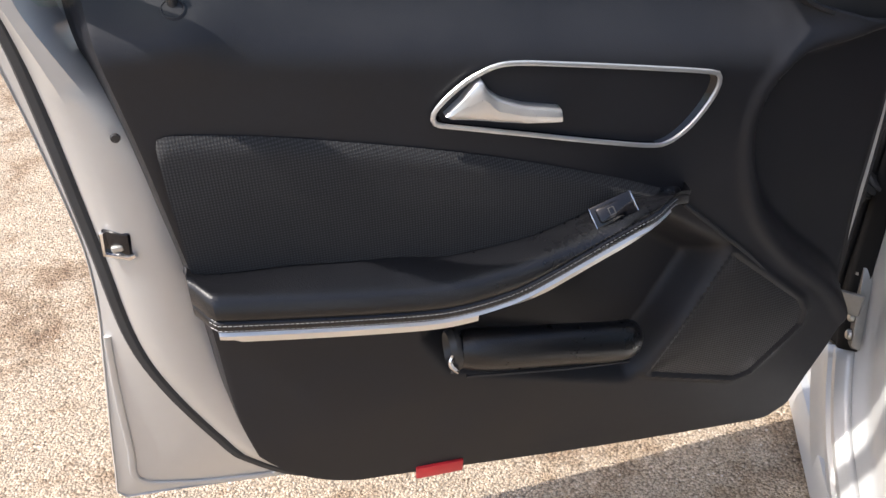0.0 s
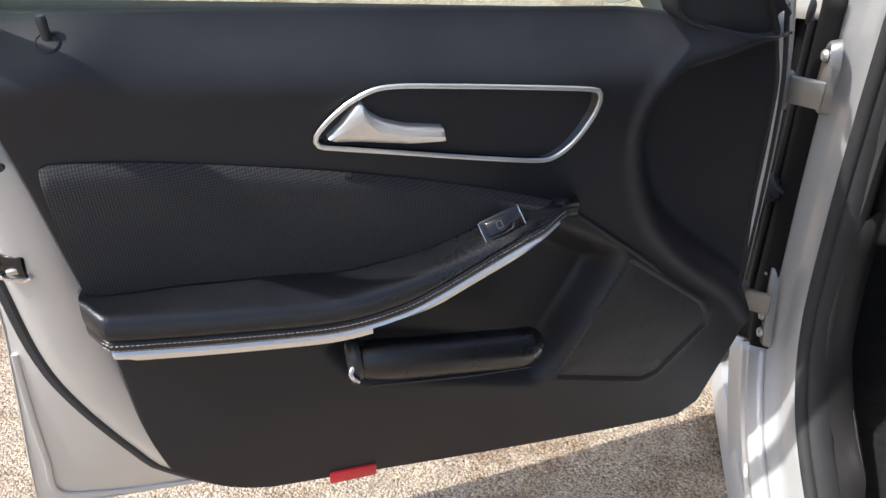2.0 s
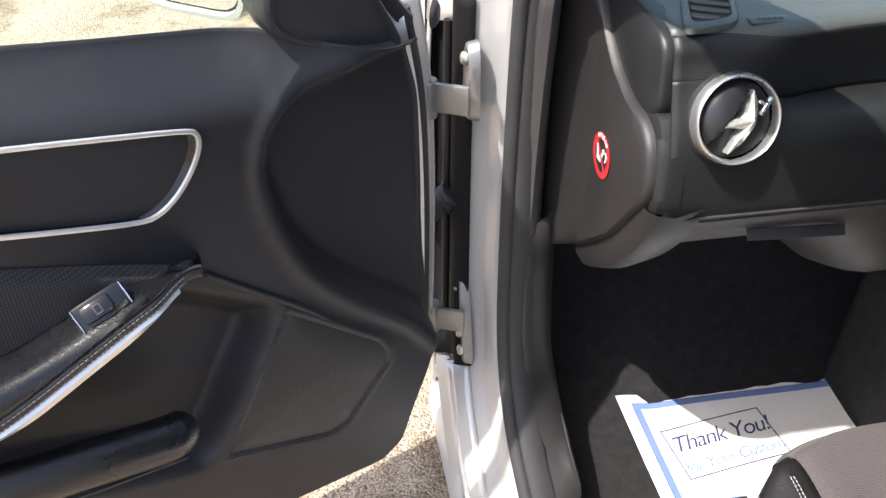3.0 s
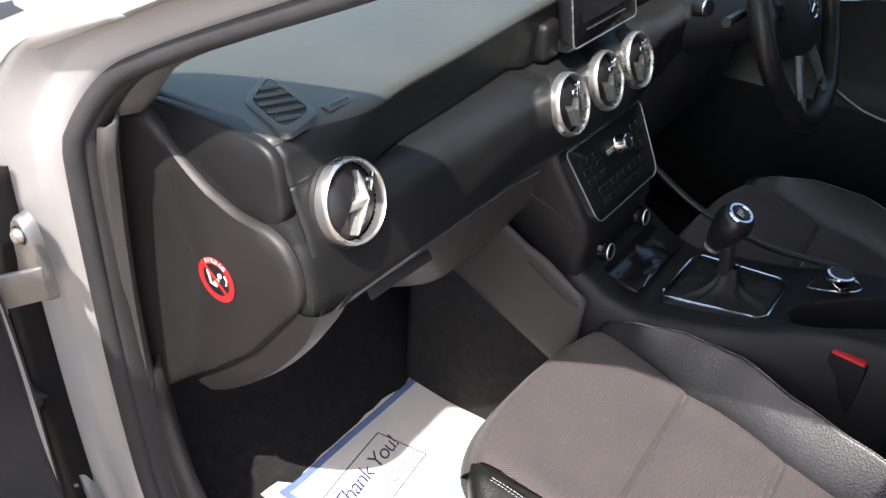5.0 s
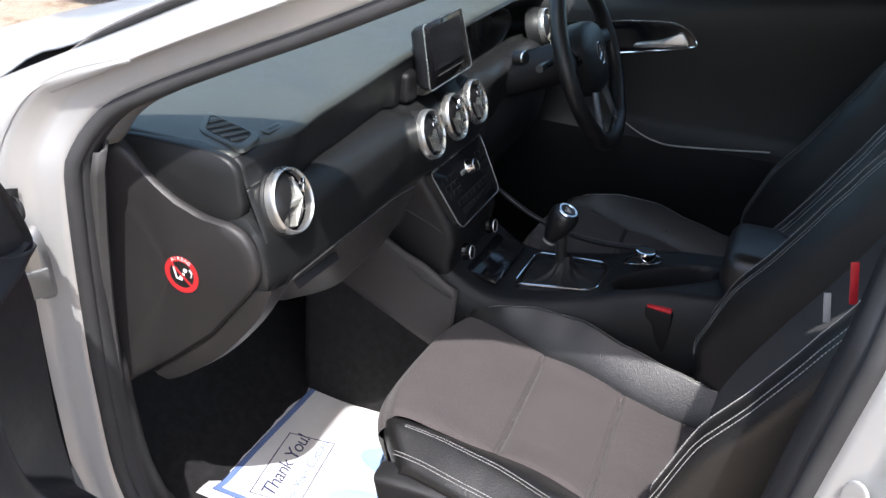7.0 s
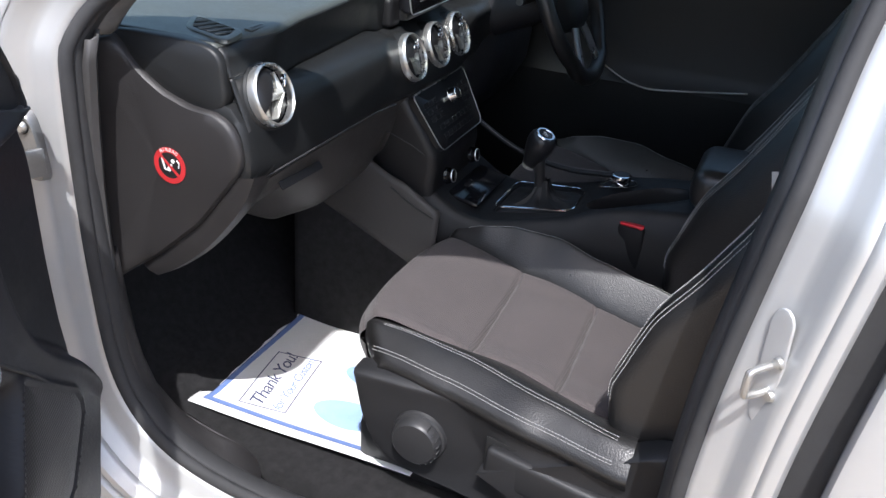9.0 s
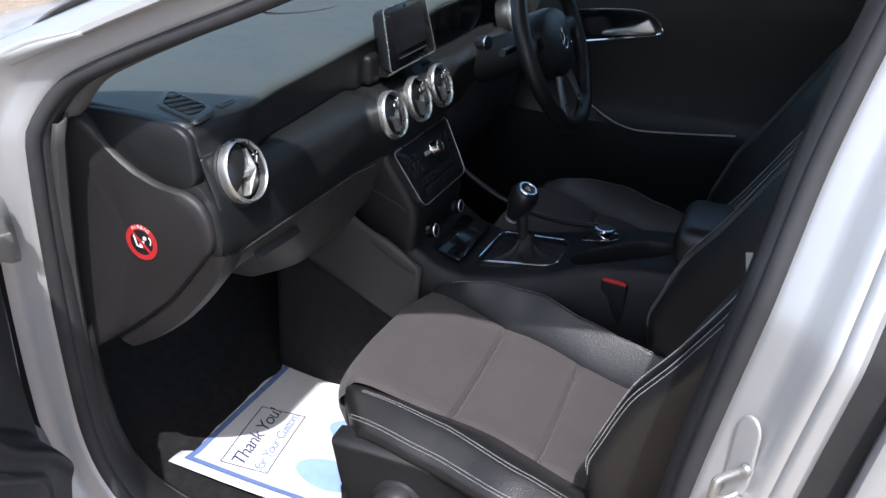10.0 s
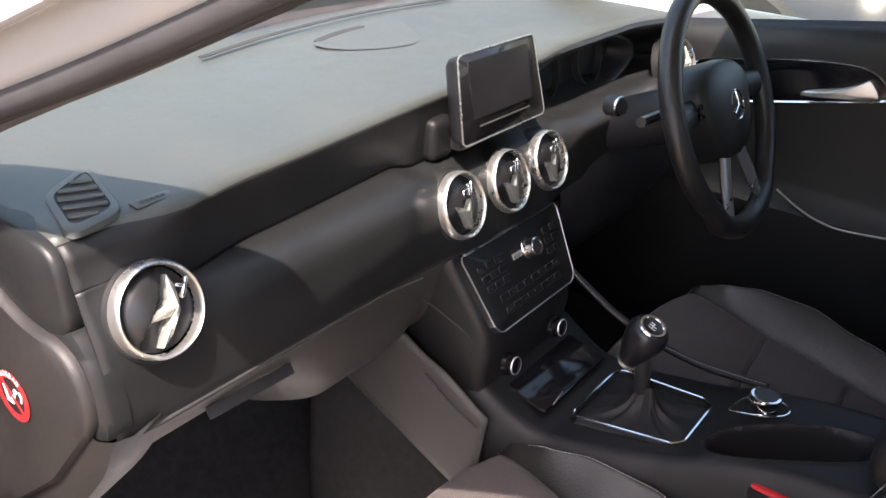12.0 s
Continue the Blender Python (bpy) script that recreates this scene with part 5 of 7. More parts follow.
    for f, x in ((1.0, -0.665), (1.0, -0.690), (0.988, -0.6955), (0.96, -0.699), (0.85, -0.7005), (0.5, -0.701), (0.0005, -0.701)):
        rows.append([Vector((x - 0.030 * smoothstep(0.17, 0.26, c.y + (p.y - c.y) * f), c.y + (p.y - c.y) * f, c.z + (p.z - c.z) * f)) for p in loop])
    sheet(bm, rows, close_cols=True)
    cap = part("end_cover", bm, M_GREYPL, dash, "smooth charcoal end cover of the dashboard")
    # flank panel between the end cover and the vent
    bm = bmesh.new()
    A = catmull([(0, 0.050, 0.835), (0, 0.028, 0.830), (0, 0.010, 0.812), (0, 0.001, 0.785), (0, 0.003, 0.758), (0, 0.012, 0.742)], 24)
    B = catmull([(0, 0.036, 0.848), (0, 0.018, 0.844), (0, 0.000, 0.822), (0, -0.009, 0.790), (0, -0.013, 0.762), (0, -0.011, 0.744)], 24)
    sheet(bm, [[Vector((-0.680, p.y, p.z)) for p in A], [Vector((-0.687, p.y - 0.002, p.z)) for p in A], [Vector((-0.688, (p.y + q.y) / 2, (p.z + q.z) / 2)) for p, q in zip(A, B)], [Vector((-0.684, q.y + 0.002, q.z)) for q in B], [Vector((-0.676, q.y, q.z)) for q in B], [Vector((-0.66, q.y, q.z)) for q in B]])
    part("flank_panel", bm, M_SOFT, dash, "narrow black flank panel")
    # lower flank that follows the cover down to the footwell
    bm = bmesh.new()
    A = catmull([(0, 0.010, 0.744), (0, 0.034, 0.713), (0, 0.080, 0.655), (0, 0.142, 0.600), (0, 0.205, 0.552)], 24)
    B = catmull([(0, -0.016, 0.746), (0, 0.010, 0.690), (0, 0.074, 0.612), (0, 0.14, 0.556), (0, 0.18, 0.532)], 24)
    sheet(bm, [[Vector((-0.672, p.y, p.z)) for p in A], [Vector((-0.690, p.y, p.z)) for p in A], [Vector((-0.691, (p.y + q.y) / 2, (p.z + q.z) / 2)) for p, q in zip(A, B)], [Vector((-0.684, q.y, q.z)) for q in B], [Vector((-0.664, q.y - 0.004, q.z - 0.002)) for q in B], [Vector((-0.63, q.y, q.z + 0.004)) for q in B]])
    part("lower_flank", bm, M_GREYPL, dash, "charcoal lower flank of the dash")
    # front pillar strip beside the cover
    bm = bmesh.new()
    rows = []
    for z, y in ((0.935, 0.180), (0.90, 0.190), (0.80, 0.200), (0.70, 0.206), (0.62, 0.207), (0.570, 0.205)):
        rows.append([Vector((-0.772, y + 0.004, z)), Vector((-0.768, y - 0.004, z)), Vector((-0.758, y - 0.008, z + 0.004)), Vector((-0.748, y - 0.002, z + 0.010)), Vector((-0.735, y + 0.03, z + 0.012)), Vector((-0.725, y + 0.06, z + 0.012))])
    sheet(bm, rows)
    part("pillar_strip", bm, M_TRIMGREY, dash, "grey-black trim strip beside the end cover", thick=0.004)
    # filler between the pad, the pillar trim and the windscreen
    bm = bmesh.new()
    rbox(bm, (0.085, 0.20, 0.030), (-0.690, 0.330, 0.908), 0.012)
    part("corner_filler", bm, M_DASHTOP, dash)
    # kick panel below, following the opening down to the sill
    bm = bmesh.new()
    rows = []
    for z, y0 in ((0.590, 0.206), (0.52, 0.200), (0.44, 0.190), (0.38, 0.176), (0.33, 0.154), (0.29, 0.115), (0.262, 0.075), (0.245, 0.02), (0.235, -0.05)):
        dz = 0.03 * smoothstep(0.36, 0.24, z)
        rows.append([Vector((x, y0 + dy, z + dz * dy * 8)) for x, dy in ((-0.764, 0.004), (-0.758, 0.001), (-0.748, 0.003), (-0.732, 0.014), (-0.715, 0.034), (-0.706, 0.07), (-0.702, 0.16), (-0.70, 0.26))])
    sheet(bm, rows)
    part("kick_panel", bm, M_GREYPL, dash, thick=0.006)

    # ---- sticker on the end cover ----
    C = Vector((-0.7022, 0.1195, 0.744))
    bm = bmesh.new()
    lathe(bm, [(0.0205, 0.0), (0.0205, 0.0006), (0.0285, 0.0006), (0.0285, 0.0)], 48, Matrix.Translation(C) @ pose(0, 0, 0, 0, -90, 0))
    part("warning_sticker", bm, M_STICKER, cap, "round red and black no-child-seat warning sticker")
    bm = bmesh.new()
    lathe(bm, [(0.0, 0.0003), (0.0208, 0.0003), (0.0208, 0.0)], 40, Matrix.Translation(C) @ pose(0, 0, 0, 0, -90, 0))
    part("sticker_field", bm, surface("sticker_black", (0.015, 0.015, 0.016), 0.4), cap)
    bm = bmesh.new()
    rbox(bm, (0.0005, 0.043, 0.0046), (0, 0, 0), 0.0002, seg=1)
    bm.transform(Matrix.Translation(C + Vector((-0.0010, 0, 0))) @ pose(0, 0, 0, 42, 0, 0))
    part("sticker_slash", bm, M_STICKER, cap)
    bm = bmesh.new()
    tube(bm, [C + Vector((-0.0008, y, z)) for y, z in ((0.013, 0.010), (0.0085, -0.007), (-0.001, -0.008))], 0.0013, 6)
    tube(bm, [C + Vector((-0.0008, y, z)) for y, z in ((-0.014, 0.011), (-0.0175, 0.006), (-0.016, -0.001))], 0.0010, 6)
    for y, z, r in ((-0.0065, 0.008, 0.0033), (0.001, -0.004, 0.0032), (-0.003, 0.001, 0.0022)):
        lathe(bm, [(0.0, 0.0006), (r, 0.0006), (r, 0.0)], 12, Matrix.Translation(C + Vector((-0.0005, y, z))) @ pose(0, 0, 0, 0, -90, 0))
    part("sticker_picture", bm, M_WHITE, cap)
    bm = bmesh.new()
    # letters face outwards (-x), run towards the rear
    for k, ch in enumerate("AIRBAG"):
        a = radians(33 - 13.2 * k)
        mm = Matrix.Translation(C + Vector((-0.0009, 0.0230 * math.sin(a), 0.0225 * math.cos(a)))) @ Matrix(((0, 0, -1, 0), (-1, 0, 0, 0), (0, 1, 0, 0), (0, 0, 0, 1))) @ pose(0, 0, 0, 0, 0, math.degrees(a)) @ Matrix.Scale(1, 4)
        t = text_mesh("letter", ch, 0.0078, mm, depth=0.0002)
        me = bpy.data.meshes.new("letter")
        t.to_mesh(me)
        t.free()
        bm.from_mesh(me)
        bpy.data.meshes.remove(me)
    part("sticker_letters", bm, M_WHITE, cap, "white letters AIRBAG")

    # ---- vents ----
    vent_mesh(dash, (-0.611, 0.000, 0.849), 0.0480)
    for x in (-0.126, -0.008, 0.106):
        vent_mesh(dash, (x, -0.006, 0.797), 0.0475, True)
    vent_mesh(dash, (0.606, -0.005, 0.855), 0.050)
    # defroster vent on the pad
    Z = 0.9336
    corner = [Vector((-0.634, 0.124, 0)), Vector((-0.563, 0.164, 0)), Vector((-0.604, 0.048, 0)), Vector((-0.664, 0.036, 0))]
    loop = []
    for k in range(4):
        p, a, b = corner[k], corner[k - 1], corner[(k + 1) % 4]
        u, v = p + (a - p).normalized() * 0.018, p + (b - p).normalized() * 0.018
        loop += [u * (1 - t) ** 2 + p * 2 * t * (1 - t) + v * t * t for t in [j / 6 for j in range(7)]]
    loop = resample(loop + loop[:1], 72, closed=True)
    c = Vector((-0.614, 0.094, 0))
    bm = bmesh.new()
    rows = []
    for f, z in ((1.10, -0.004), (1.07, 0.0012), (1.02, 0.0024), (0.82, 0.0024), (0.78, -0.001), (0.76, -0.016)):
        rows.append([Vector((c.x + (p.x - c.x) * f, c.y + (p.y - c.y) * f, Z + z)) for p in loop])
    sheet(bm, rows, close_cols=True)
    dv = part("side_window_vent", bm, M_DASHTOP, dash, "lozenge-shaped demister vent with slats")
    bm = bmesh.new()
    vs = [bm.verts.new((c.x + (p.x - c.x) * 0.80, c.y + (p.y - c.y) * 0.80, Z + 0.0003)) for p in loop]
    bm.faces.new(vs)
    part("vent_bed", bm, M_RUBBER, dv)
    run, across = Vector((0.875, -0.485, 0)), Vector((0.485, 0.875, 0))
    hole = [c + (p - c) * 0.745 for p in loop]
    for k in range(5):
        o = -0.040 + 0.020 * k
        cut = [q for q in hole if abs((q - c).dot(across) - o) < 0.006]
        ends = [(q - c).dot(run) for q in cut]
        if len(ends) < 2 or max(ends) - min(ends) < 0.012:
            continue
        bm = bmesh.new()
        rbox(bm, (max(ends) - min(ends), 0.0055, 0.004), (0, 0, 0), 0.0012, pose(0, 0, 0, 28, 0, 0), seg=1)
        mid = c + across * o + run * (max(ends) + min(ends)) / 2
        bm.transform(Matrix.Translation((mid.x, mid.y, Z + 0.0022)) @ pose(0, 0, 0, 0, 0, -29))
        part("slat", bm, M_DASHTOP, dv)
    # airbag badge
    bm = bmesh.new()
    rbox(bm, (0.044, 0.014, 0.003), (-0.570, 0.048, 0.9335), 0.0014, pose(0, 0, 0, 6, 0, 0))
    bg = part("pressed_badge", bm, M_DASHTOP, dash, "small raised badge")
    bm = bmesh.new()
    for k in range(5):
        rbox(bm, (0.0045, 0.0042, 0.0006), (-0.582 + 0.006 * k, 0.048, 0.9353), 0.0003, pose(0, 0, 0, 6, 0, 0), seg=1)
    part("badge_writing", bm, M_GREYPL, bg)
    # windscreen demister slot and speaker cover in the middle of the pad
    bm = bmesh.new()
    tube(bm, catmull([(-0.040, 0.347, 0.9405), (0.03, 0.362, 0.941), (0.098, 0.366, 0.9405)], 16), 0.008, 8, squash=0.25, up=(0, 0, 1), taper=[0.4] + [1] * 14 + [0.4])
    part("demister_slot", bm, M_RUBBER, dash, "dark demister slot")
    bm = bmesh.new()
    tube(bm, catmull([(-0.226, 0.395, 0.940), (-0.026, 0.437, 0.938), (0.20, 0.45, 0.937), (0.42, 0.42, 0.937)], 24), 0.005, 6, squash=0.4, up=(0, 0, 1))
    part("demister_gap", bm, M_RUBBER, dash)
    bm = bmesh.new()
    o = catmull([(-0.05, 0.34, 0), (-0.03, 0.27, 0), (0.083, 0.238, 0), (0.175, 0.36, 0), (0.10, 0.375, 0)], 40, closed=True)
    vs = [bm.verts.new((p.x, p.y, 0.9410)) for p in o]
    bm.faces.new(vs)
    part("speaker_cover", bm, M_MESHTOP, dash, "fine mesh speaker cover")
    return dash


DASH = build_dashboard()


def build_screen():
    s = thing("screen", "free-standing dark tablet screen with a bright frame on the dashboard", "screen")
    T = Matrix.Translation((-0.010, 0.0165, 0.9325)) @ pose(0, 0, 0, -13, 0, 0)      # local: x across, y forwards, z up

    def tablet(f, grow=0.0):
        """The tablet's outline: wider at its foot, with round corners."""
        out = []
        for sx, sz, w in ((-1, -1, 0.105), (1, -1, 0.105), (1, 1, 0.0945), (-1, 1, 0.0945)):
            cx, cz, r = sx * (w - 0.009), sz * (0.0595 - 0.009), 0.009
            a0 = {(-1, -1): 180, (1, -1): 270, (1, 1): 0, (-1, 1): 90}[(sx, sz)]
            for k in range(7):
                a = radians(a0 + 15 * k)
                out.append((cx * f + (r + grow) * math.cos(a), cz * f + (r + grow) * math.sin(a)))
        return out
    bm = bmesh.new()
    rows = []
    for f, y, g in ((0.55, 0.040, 0), (0.80, 0.034, 0), (0.93, 0.022, 0), (0.985, 0.010, 0), (1.0, 0.004, 0), (1.0, -0.0005, 0)):
        rows.append([T @ Vector((x, y, z)) for x, z in tablet(f, g)])
    V = sheet(bm, rows, close_cols=True)
    bm.faces.new(V[0])
    part("casing", bm, M_CARD, s, "black casing")
    bm = bmesh.new()
    tube(bm, [T @ Vector((x, -0.0005, z)) for x, z in tablet(1.0)], 0.0014, 6, closed=True)
    part("bright_frame", bm, M_RING, s, "thin satin silver frame")
    bm = bmesh.new()
    vs = [bm.verts.new(T @ Vector((x, -0.0012, z))) for x, z in tablet(0.992)]
    bm.faces.new(vs)
    part("front_glass", bm, M_SCREEN, s, "switched-off glossy screen", thick=0.003)
    bm = bmesh.new()
    rbox(bm, (0.150, 0.001, 0.078), (0, -0.0018, 0.010), 0.0004, seg=1)
    bm.transform(T)
    part("display", bm, surface("display_black", (0.016, 0.016, 0.018), 0.16, rough_vary=0.03), s)
    bm = bmesh.new()
    rbox(bm, (0.128, 0.0012, 0.0026), (0, -0.0022, -0.040), 0.0004, seg=1)
    bm.transform(T)
    part("lower_bar", bm, M_TRIMGREY, s)
    bm = bmesh.new()
    rbox(bm, (0.17, 0.075, 0.030), (0, 0.055, -0.052), 0.01, pose(0, 0, 0, 13, 0, 0))
    bm.transform(T)
    part("foot", bm, M_HARD, s, "black foot")
    # pod that shows past the tablet's edge
    bm = bmesh.new()
    rbox(bm, (0.050, 0.060, 0.060), (-0.098, 0.064, -0.044), 0.012, pose(0, 0, 0, 13, 0, 0), seg=4)
    bm.transform(T)
    part("side_pod", bm, M_CONSOLE, s)


build_screen()


def build_radio():
    r = thing("radio_panel", "black radio panel with a bright edge and chrome knob", "radio")
    M = Matrix.Translation((0.000, -0.013, 0.715)) @ pose(0, 0, 0, -30, 0, 0)       # local: x across, y forwards into the dash, z up
    out = [(-0.131, -0.004), (-0.114, -0.108), (-0.108, -0.119), (-0.098, -0.123), (0.098, -0.123), (0.108, -0.119), (0.114, -0.108), (0.131, -0.004), (0.128, 0.003), (0.120, 0.005), (-0.120, 0.005), (-0.128, 0.003)]
    loop = resample([(x, 0, z) for x, z in out + out[:1]], 90, closed=True)
    c = Vector((0, 0, -0.058))
    bm = bmesh.new()
    rows = []
    for f, y in ((1.02, 0.03), (1.0, -0.002), (0.975, -0.004), (0.5, -0.005), (0.0005, -0.005)):
        rows.append([M @ Vector((p.x * f, y, c.z + (p.z - c.z) * f)) for p in loop])
    sheet(bm, rows, close_cols=True)
    part("fascia", bm, M_FASCIA, r, "black radio fascia")
    bm = bmesh.new()
    tube(bm, [M @ Vector((p.x, -0.0035, p.z)) for p in loop], 0.0013, 6, closed=True)
    part("bright_edge", bm, M_RING, r, "satin silver edge")
    bm = bmesh.new()
    tube(bm, [M @ Vector((x, -0.0045, 0.0045)) for x in (-0.122, -0.06, 0.0, 0.06, 0.122)], 0.0030, 8, squash=0.6)
    part("top_strip", bm, M_RING, r, "satin silver strip along the top")
    K = M @ Matrix.Translation((0.022, -0.005, -0.036)) @ pose(0, 0, 0, 90, 0, 0)
    bm = bmesh.new()
    lathe(bm, [(0.0, 0.0165), (0.0095, 0.0165), (0.0115, 0.0180), (0.0140, 0.0175), (0.0150, 0.015), (0.0155, 0.002), (0.017, 0.0)], 28, K)
    kn = part("volume_knob", bm, M_CHROME, r, "chrome volume knob")
    bm = bmesh.new()
    lathe(bm, [(0.0, 0.0172), (0.0098, 0.0172), (0.0100, 0.0160)], 24, K)
    part("knob_cap", bm, M_HARD, kn)
    bm = bmesh.new()
    rbox(bm, (0.024, 0.003, 0.009), (-0.012, -0.0065, -0.036), 0.001)
    bm.transform(M)
    part("power_key", bm, M_VANE, r, "pale key beside the knob")
    for row, count, pitch, zz in ((0, 3, 0.022, -0.026), (1, 3, 0.022, -0.042), (2, 3, 0.022, -0.058), (3, 8, 0.0235, -0.080), (4, 8, 0.0225, -0.100)):
        for k in range(count):
            for side in ((-1, 1) if count == 3 else (1,)):
                x = side * (0.056 + pitch * k) if count == 3 else -0.080 + pitch * k
                if count == 3 and side > 0 and k == 0:
                    continue
                x *= 1 - 0.035 * row
                bm = bmesh.new()
                rbox(bm, (pitch * 0.86, 0.002, 0.011), (x, -0.0052, zz), 0.0014, seg=1)
                bm.transform(M)
                key = part("key", bm, M_FASCIA, r)
                if (row + k) % 2 == 0:
                    bm = bmesh.new()
                    rbox(bm, (0.008, 0.0006, 0.0018), (x, -0.0064, zz), 0.0002, seg=1)
                    bm.transform(M)
                    part("key_mark", bm, M_BROWNPL, key)


build_radio()


def build_console():
    con = thing("centre_console", "black centre console with gear lever, cup recess and round controller", "console")
    # top line along the car: (y, z, half width towards the passenger, half width towards the driver)
    line = [(0.06, 0.52, 0.135, 0.135), (-0.04, 0.53, 0.134, 0.132), (-0.08, 0.515, 0.132, 0.130), (-0.12, 0.492, 0.129, 0.128), (-0.16, 0.482, 0.126, 0.126), (-0.19, 0.484, 0.123, 0.124), (-0.26, 0.497, 0.114, 0.122), (-0.34, 0.516, 0.098, 0.120), (-0.40, 0.538, 0.086, 0.118), (-0.48, 0.556, 0.074, 0.118), (-0.56, 0.566, 0.072, 0.118), (-0.62, 0.57, 0.072, 0.118)]
    cx = 0.012
    L = catmull([(0, y, z) for y, z, a, b in line], 130)
    near, far = pl([(y, a) for y, z, a, b in line]), pl([(y, b) for y, z, a, b in line])
    cup_at, cup_a, cup_b = Vector((0.004, -0.470, 0)), Vector((0.44, -0.898, 0)), Vector((0.898, 0.44, 0))
    GATE = [(-0.062, -0.188), (-0.050, -0.180), (0.078, -0.182), (0.092, -0.192), (0.076, -0.330), (0.060, -0.345), (-0.040, -0.345), (-0.054, -0.335)]

    def sunk(x, y):
        """How deep the cup recess and the gear gate lie below the console's top."""
        q = Vector((x, y, 0)) - cup_at
        r = (abs(q.dot(cup_a) / 0.104) ** 2.6 + abs(q.dot(cup_b) / 0.040) ** 2.6) ** (1 / 2.6)
        return 0.060 * smoothstep(1.02, 0.86, r) - 0.0025 * math.exp(-((r - 1.07) / 0.05) ** 2) + 0.010 * smoothstep(-0.001, 0.004, inside(GATE, x, y))
    bm = bmesh.new()
    rows = []
    for p in L:
        a, b = near(p.y), far(p.y)
        row = [(-a - 0.034, 0.14 - p.z), (-a - 0.030, -0.16), (-a - 0.022, -0.06), (-a - 0.012, -0.022), (-a - 0.004, -0.010), (-a + 0.003, -0.003)]
        for i in range(64):
            x = -a + 0.012 + (a + b - 0.024) * i / 63
            row.append((x, -0.003 - sunk(cx + x, p.y)))
        row += [(b - 0.003, -0.003), (b + 0.004, -0.010), (b + 0.012, -0.022), (b + 0.022, -0.06), (b + 0.030, -0.16), (b + 0.034, 0.14 - p.z)]
        rows.append([Vector((cx + dx, p.y, p.z + dz)) for dx, dz in row])
    sheet(bm, rows)
    part("console_body", bm, M_CONSOLE, con, "black console body with a deep oval cup recess", sharp=60)
    # tunnel cheek towards the footwell, its lower edge rising forwards; carpet covers the tunnel below it
    bm, low = bmesh.new(), []
    rows = []
    for i in range(25):
        y = 0.24 - 0.335 * i / 24
        zt = pl([(-0.38, 0.36), (-0.30, 0.44), (-0.18, 0.472), (-0.10, 0.492), (0.0, 0.545), (0.10, 0.59), (0.24, 0.60)])(y)
        zb = min(zt - 0.012, 0.366 + 0.46 * (y + 0.05))
        rows.append([Vector((-0.152 - 0.022 * s - 0.007 * math.sin(s * math.pi), y, zt + (zb - zt) * s)) for s in [j / 10 for j in range(11)]])
        low.append([Vector((-0.171 - 0.012 * s, y, zb + 0.006 + (0.13 - zb) * s)) for s in [j / 8 for j in range(9)]])
    sheet(bm, rows)
    ck = part("tunnel_cheek", bm, M_BROWNPL, con, "grey plastic tunnel cheek", thick=0.004)
    bm = bmesh.new()
    sheet(bm, low)
    part("tunnel_carpet", bm, M_CARPET, con, "black carpet on the tunnel's flank", thick=0.006)
    bm = bmesh.new()
    tube(bm, catmull([(-0.166, 0.012, 0.532), (-0.168, -0.039, 0.503), (-0.169, -0.088, 0.484)], 24), 0.0020, 6)
    part("cheek_joint", bm, M_RUBBER, ck)
    bm = bmesh.new()
    tube(bm, catmull([(-0.151, 0.035, 0.646), (-0.147, -0.020, 0.625), (-0.141, -0.050, 0.606)], 20), 0.0016, 6)
    part("knee_joint", bm, M_RUBBER, ck)
    # upright that carries the radio down to the console
    bm = bmesh.new()
    rows = []
    for z, y, w in ((0.752, 0.010, 0.138), (0.735, 0.004, 0.138), (0.69, -0.018, 0.135), (0.64, -0.047, 0.128), (0.605, -0.068, 0.124), (0.575, -0.072, 0.124), (0.54, -0.066, 0.126), (0.505, -0.070, 0.128), (0.46, -0.06, 0.130)):
        rows.append([Vector((-0.004 + sx * w, y + dy, z)) for sx, dy in ((-0.98, 0.20), (-1.0, 0.08), (-1.0, 0.022), (-0.97, 0.008), (-0.90, 0.001), (-0.5, 0.0), (0.0, 0.0), (0.5, 0.0), (0.90, 0.001), (0.97, 0.008), (1.0, 0.022), (1.03, 0.08), (1.06, 0.20))])
    sheet(bm, rows)
    part("radio_pillar", bm, surface("lower_black", (0.011, 0.011, 0.012), 0.45, grain=0.14, grain_scale=900), con, "black upright below the radio", sharp=60)
    # storage tray and sockets ahead of the lever
    bm = bmesh.new()
    rbox(bm, (0.19, 0.075, 0.012), (cx, -0.115, 0.498), 0.006, pose(0, 0, 0, 12, 0, 0))
    tray = part("tray", bm, M_GLOSS, con, "gloss black tray flap")
    bm = bmesh.new()
    rbox(bm, (0.040, 0.0016, 0.0022), (-0.045, -0.150, 0.4975), 0.0007, pose(0, 0, 0, 0, 0, 8), seg=1)
    part("tray_mark", bm, M_SATIN, tray)
    for x, y, z in ((-0.083, -0.082, 0.548), (0.054, -0.082, 0.549)):
        bm = bmesh.new()
        lathe(bm, [(0.0, 0.012), (0.010, 0.012), (0.0125, 0.010), (0.013, 0.004), (0.0165, 0.003), (0.018, -0.004)], 24, Matrix.Translation((x, y, z)) @ pose(0, 0, 0, 80, 0, 0))
        so = part("socket", bm, M_GLOSS, con, "black socket cap with a bright rim")
        bm = bmesh.new()
        lathe(bm, [(0.0125, 0.0125), (0.0135, 0.013), (0.0142, 0.011)], 24, Matrix.Translation((x, y, z)) @ pose(0, 0, 0, 80, 0, 0))
        part("rim", bm, M_SATIN, so)
    # gear gate, gaiter and lever
    slope = lambda y: 0.487 + (-0.19 - y) * 0.145
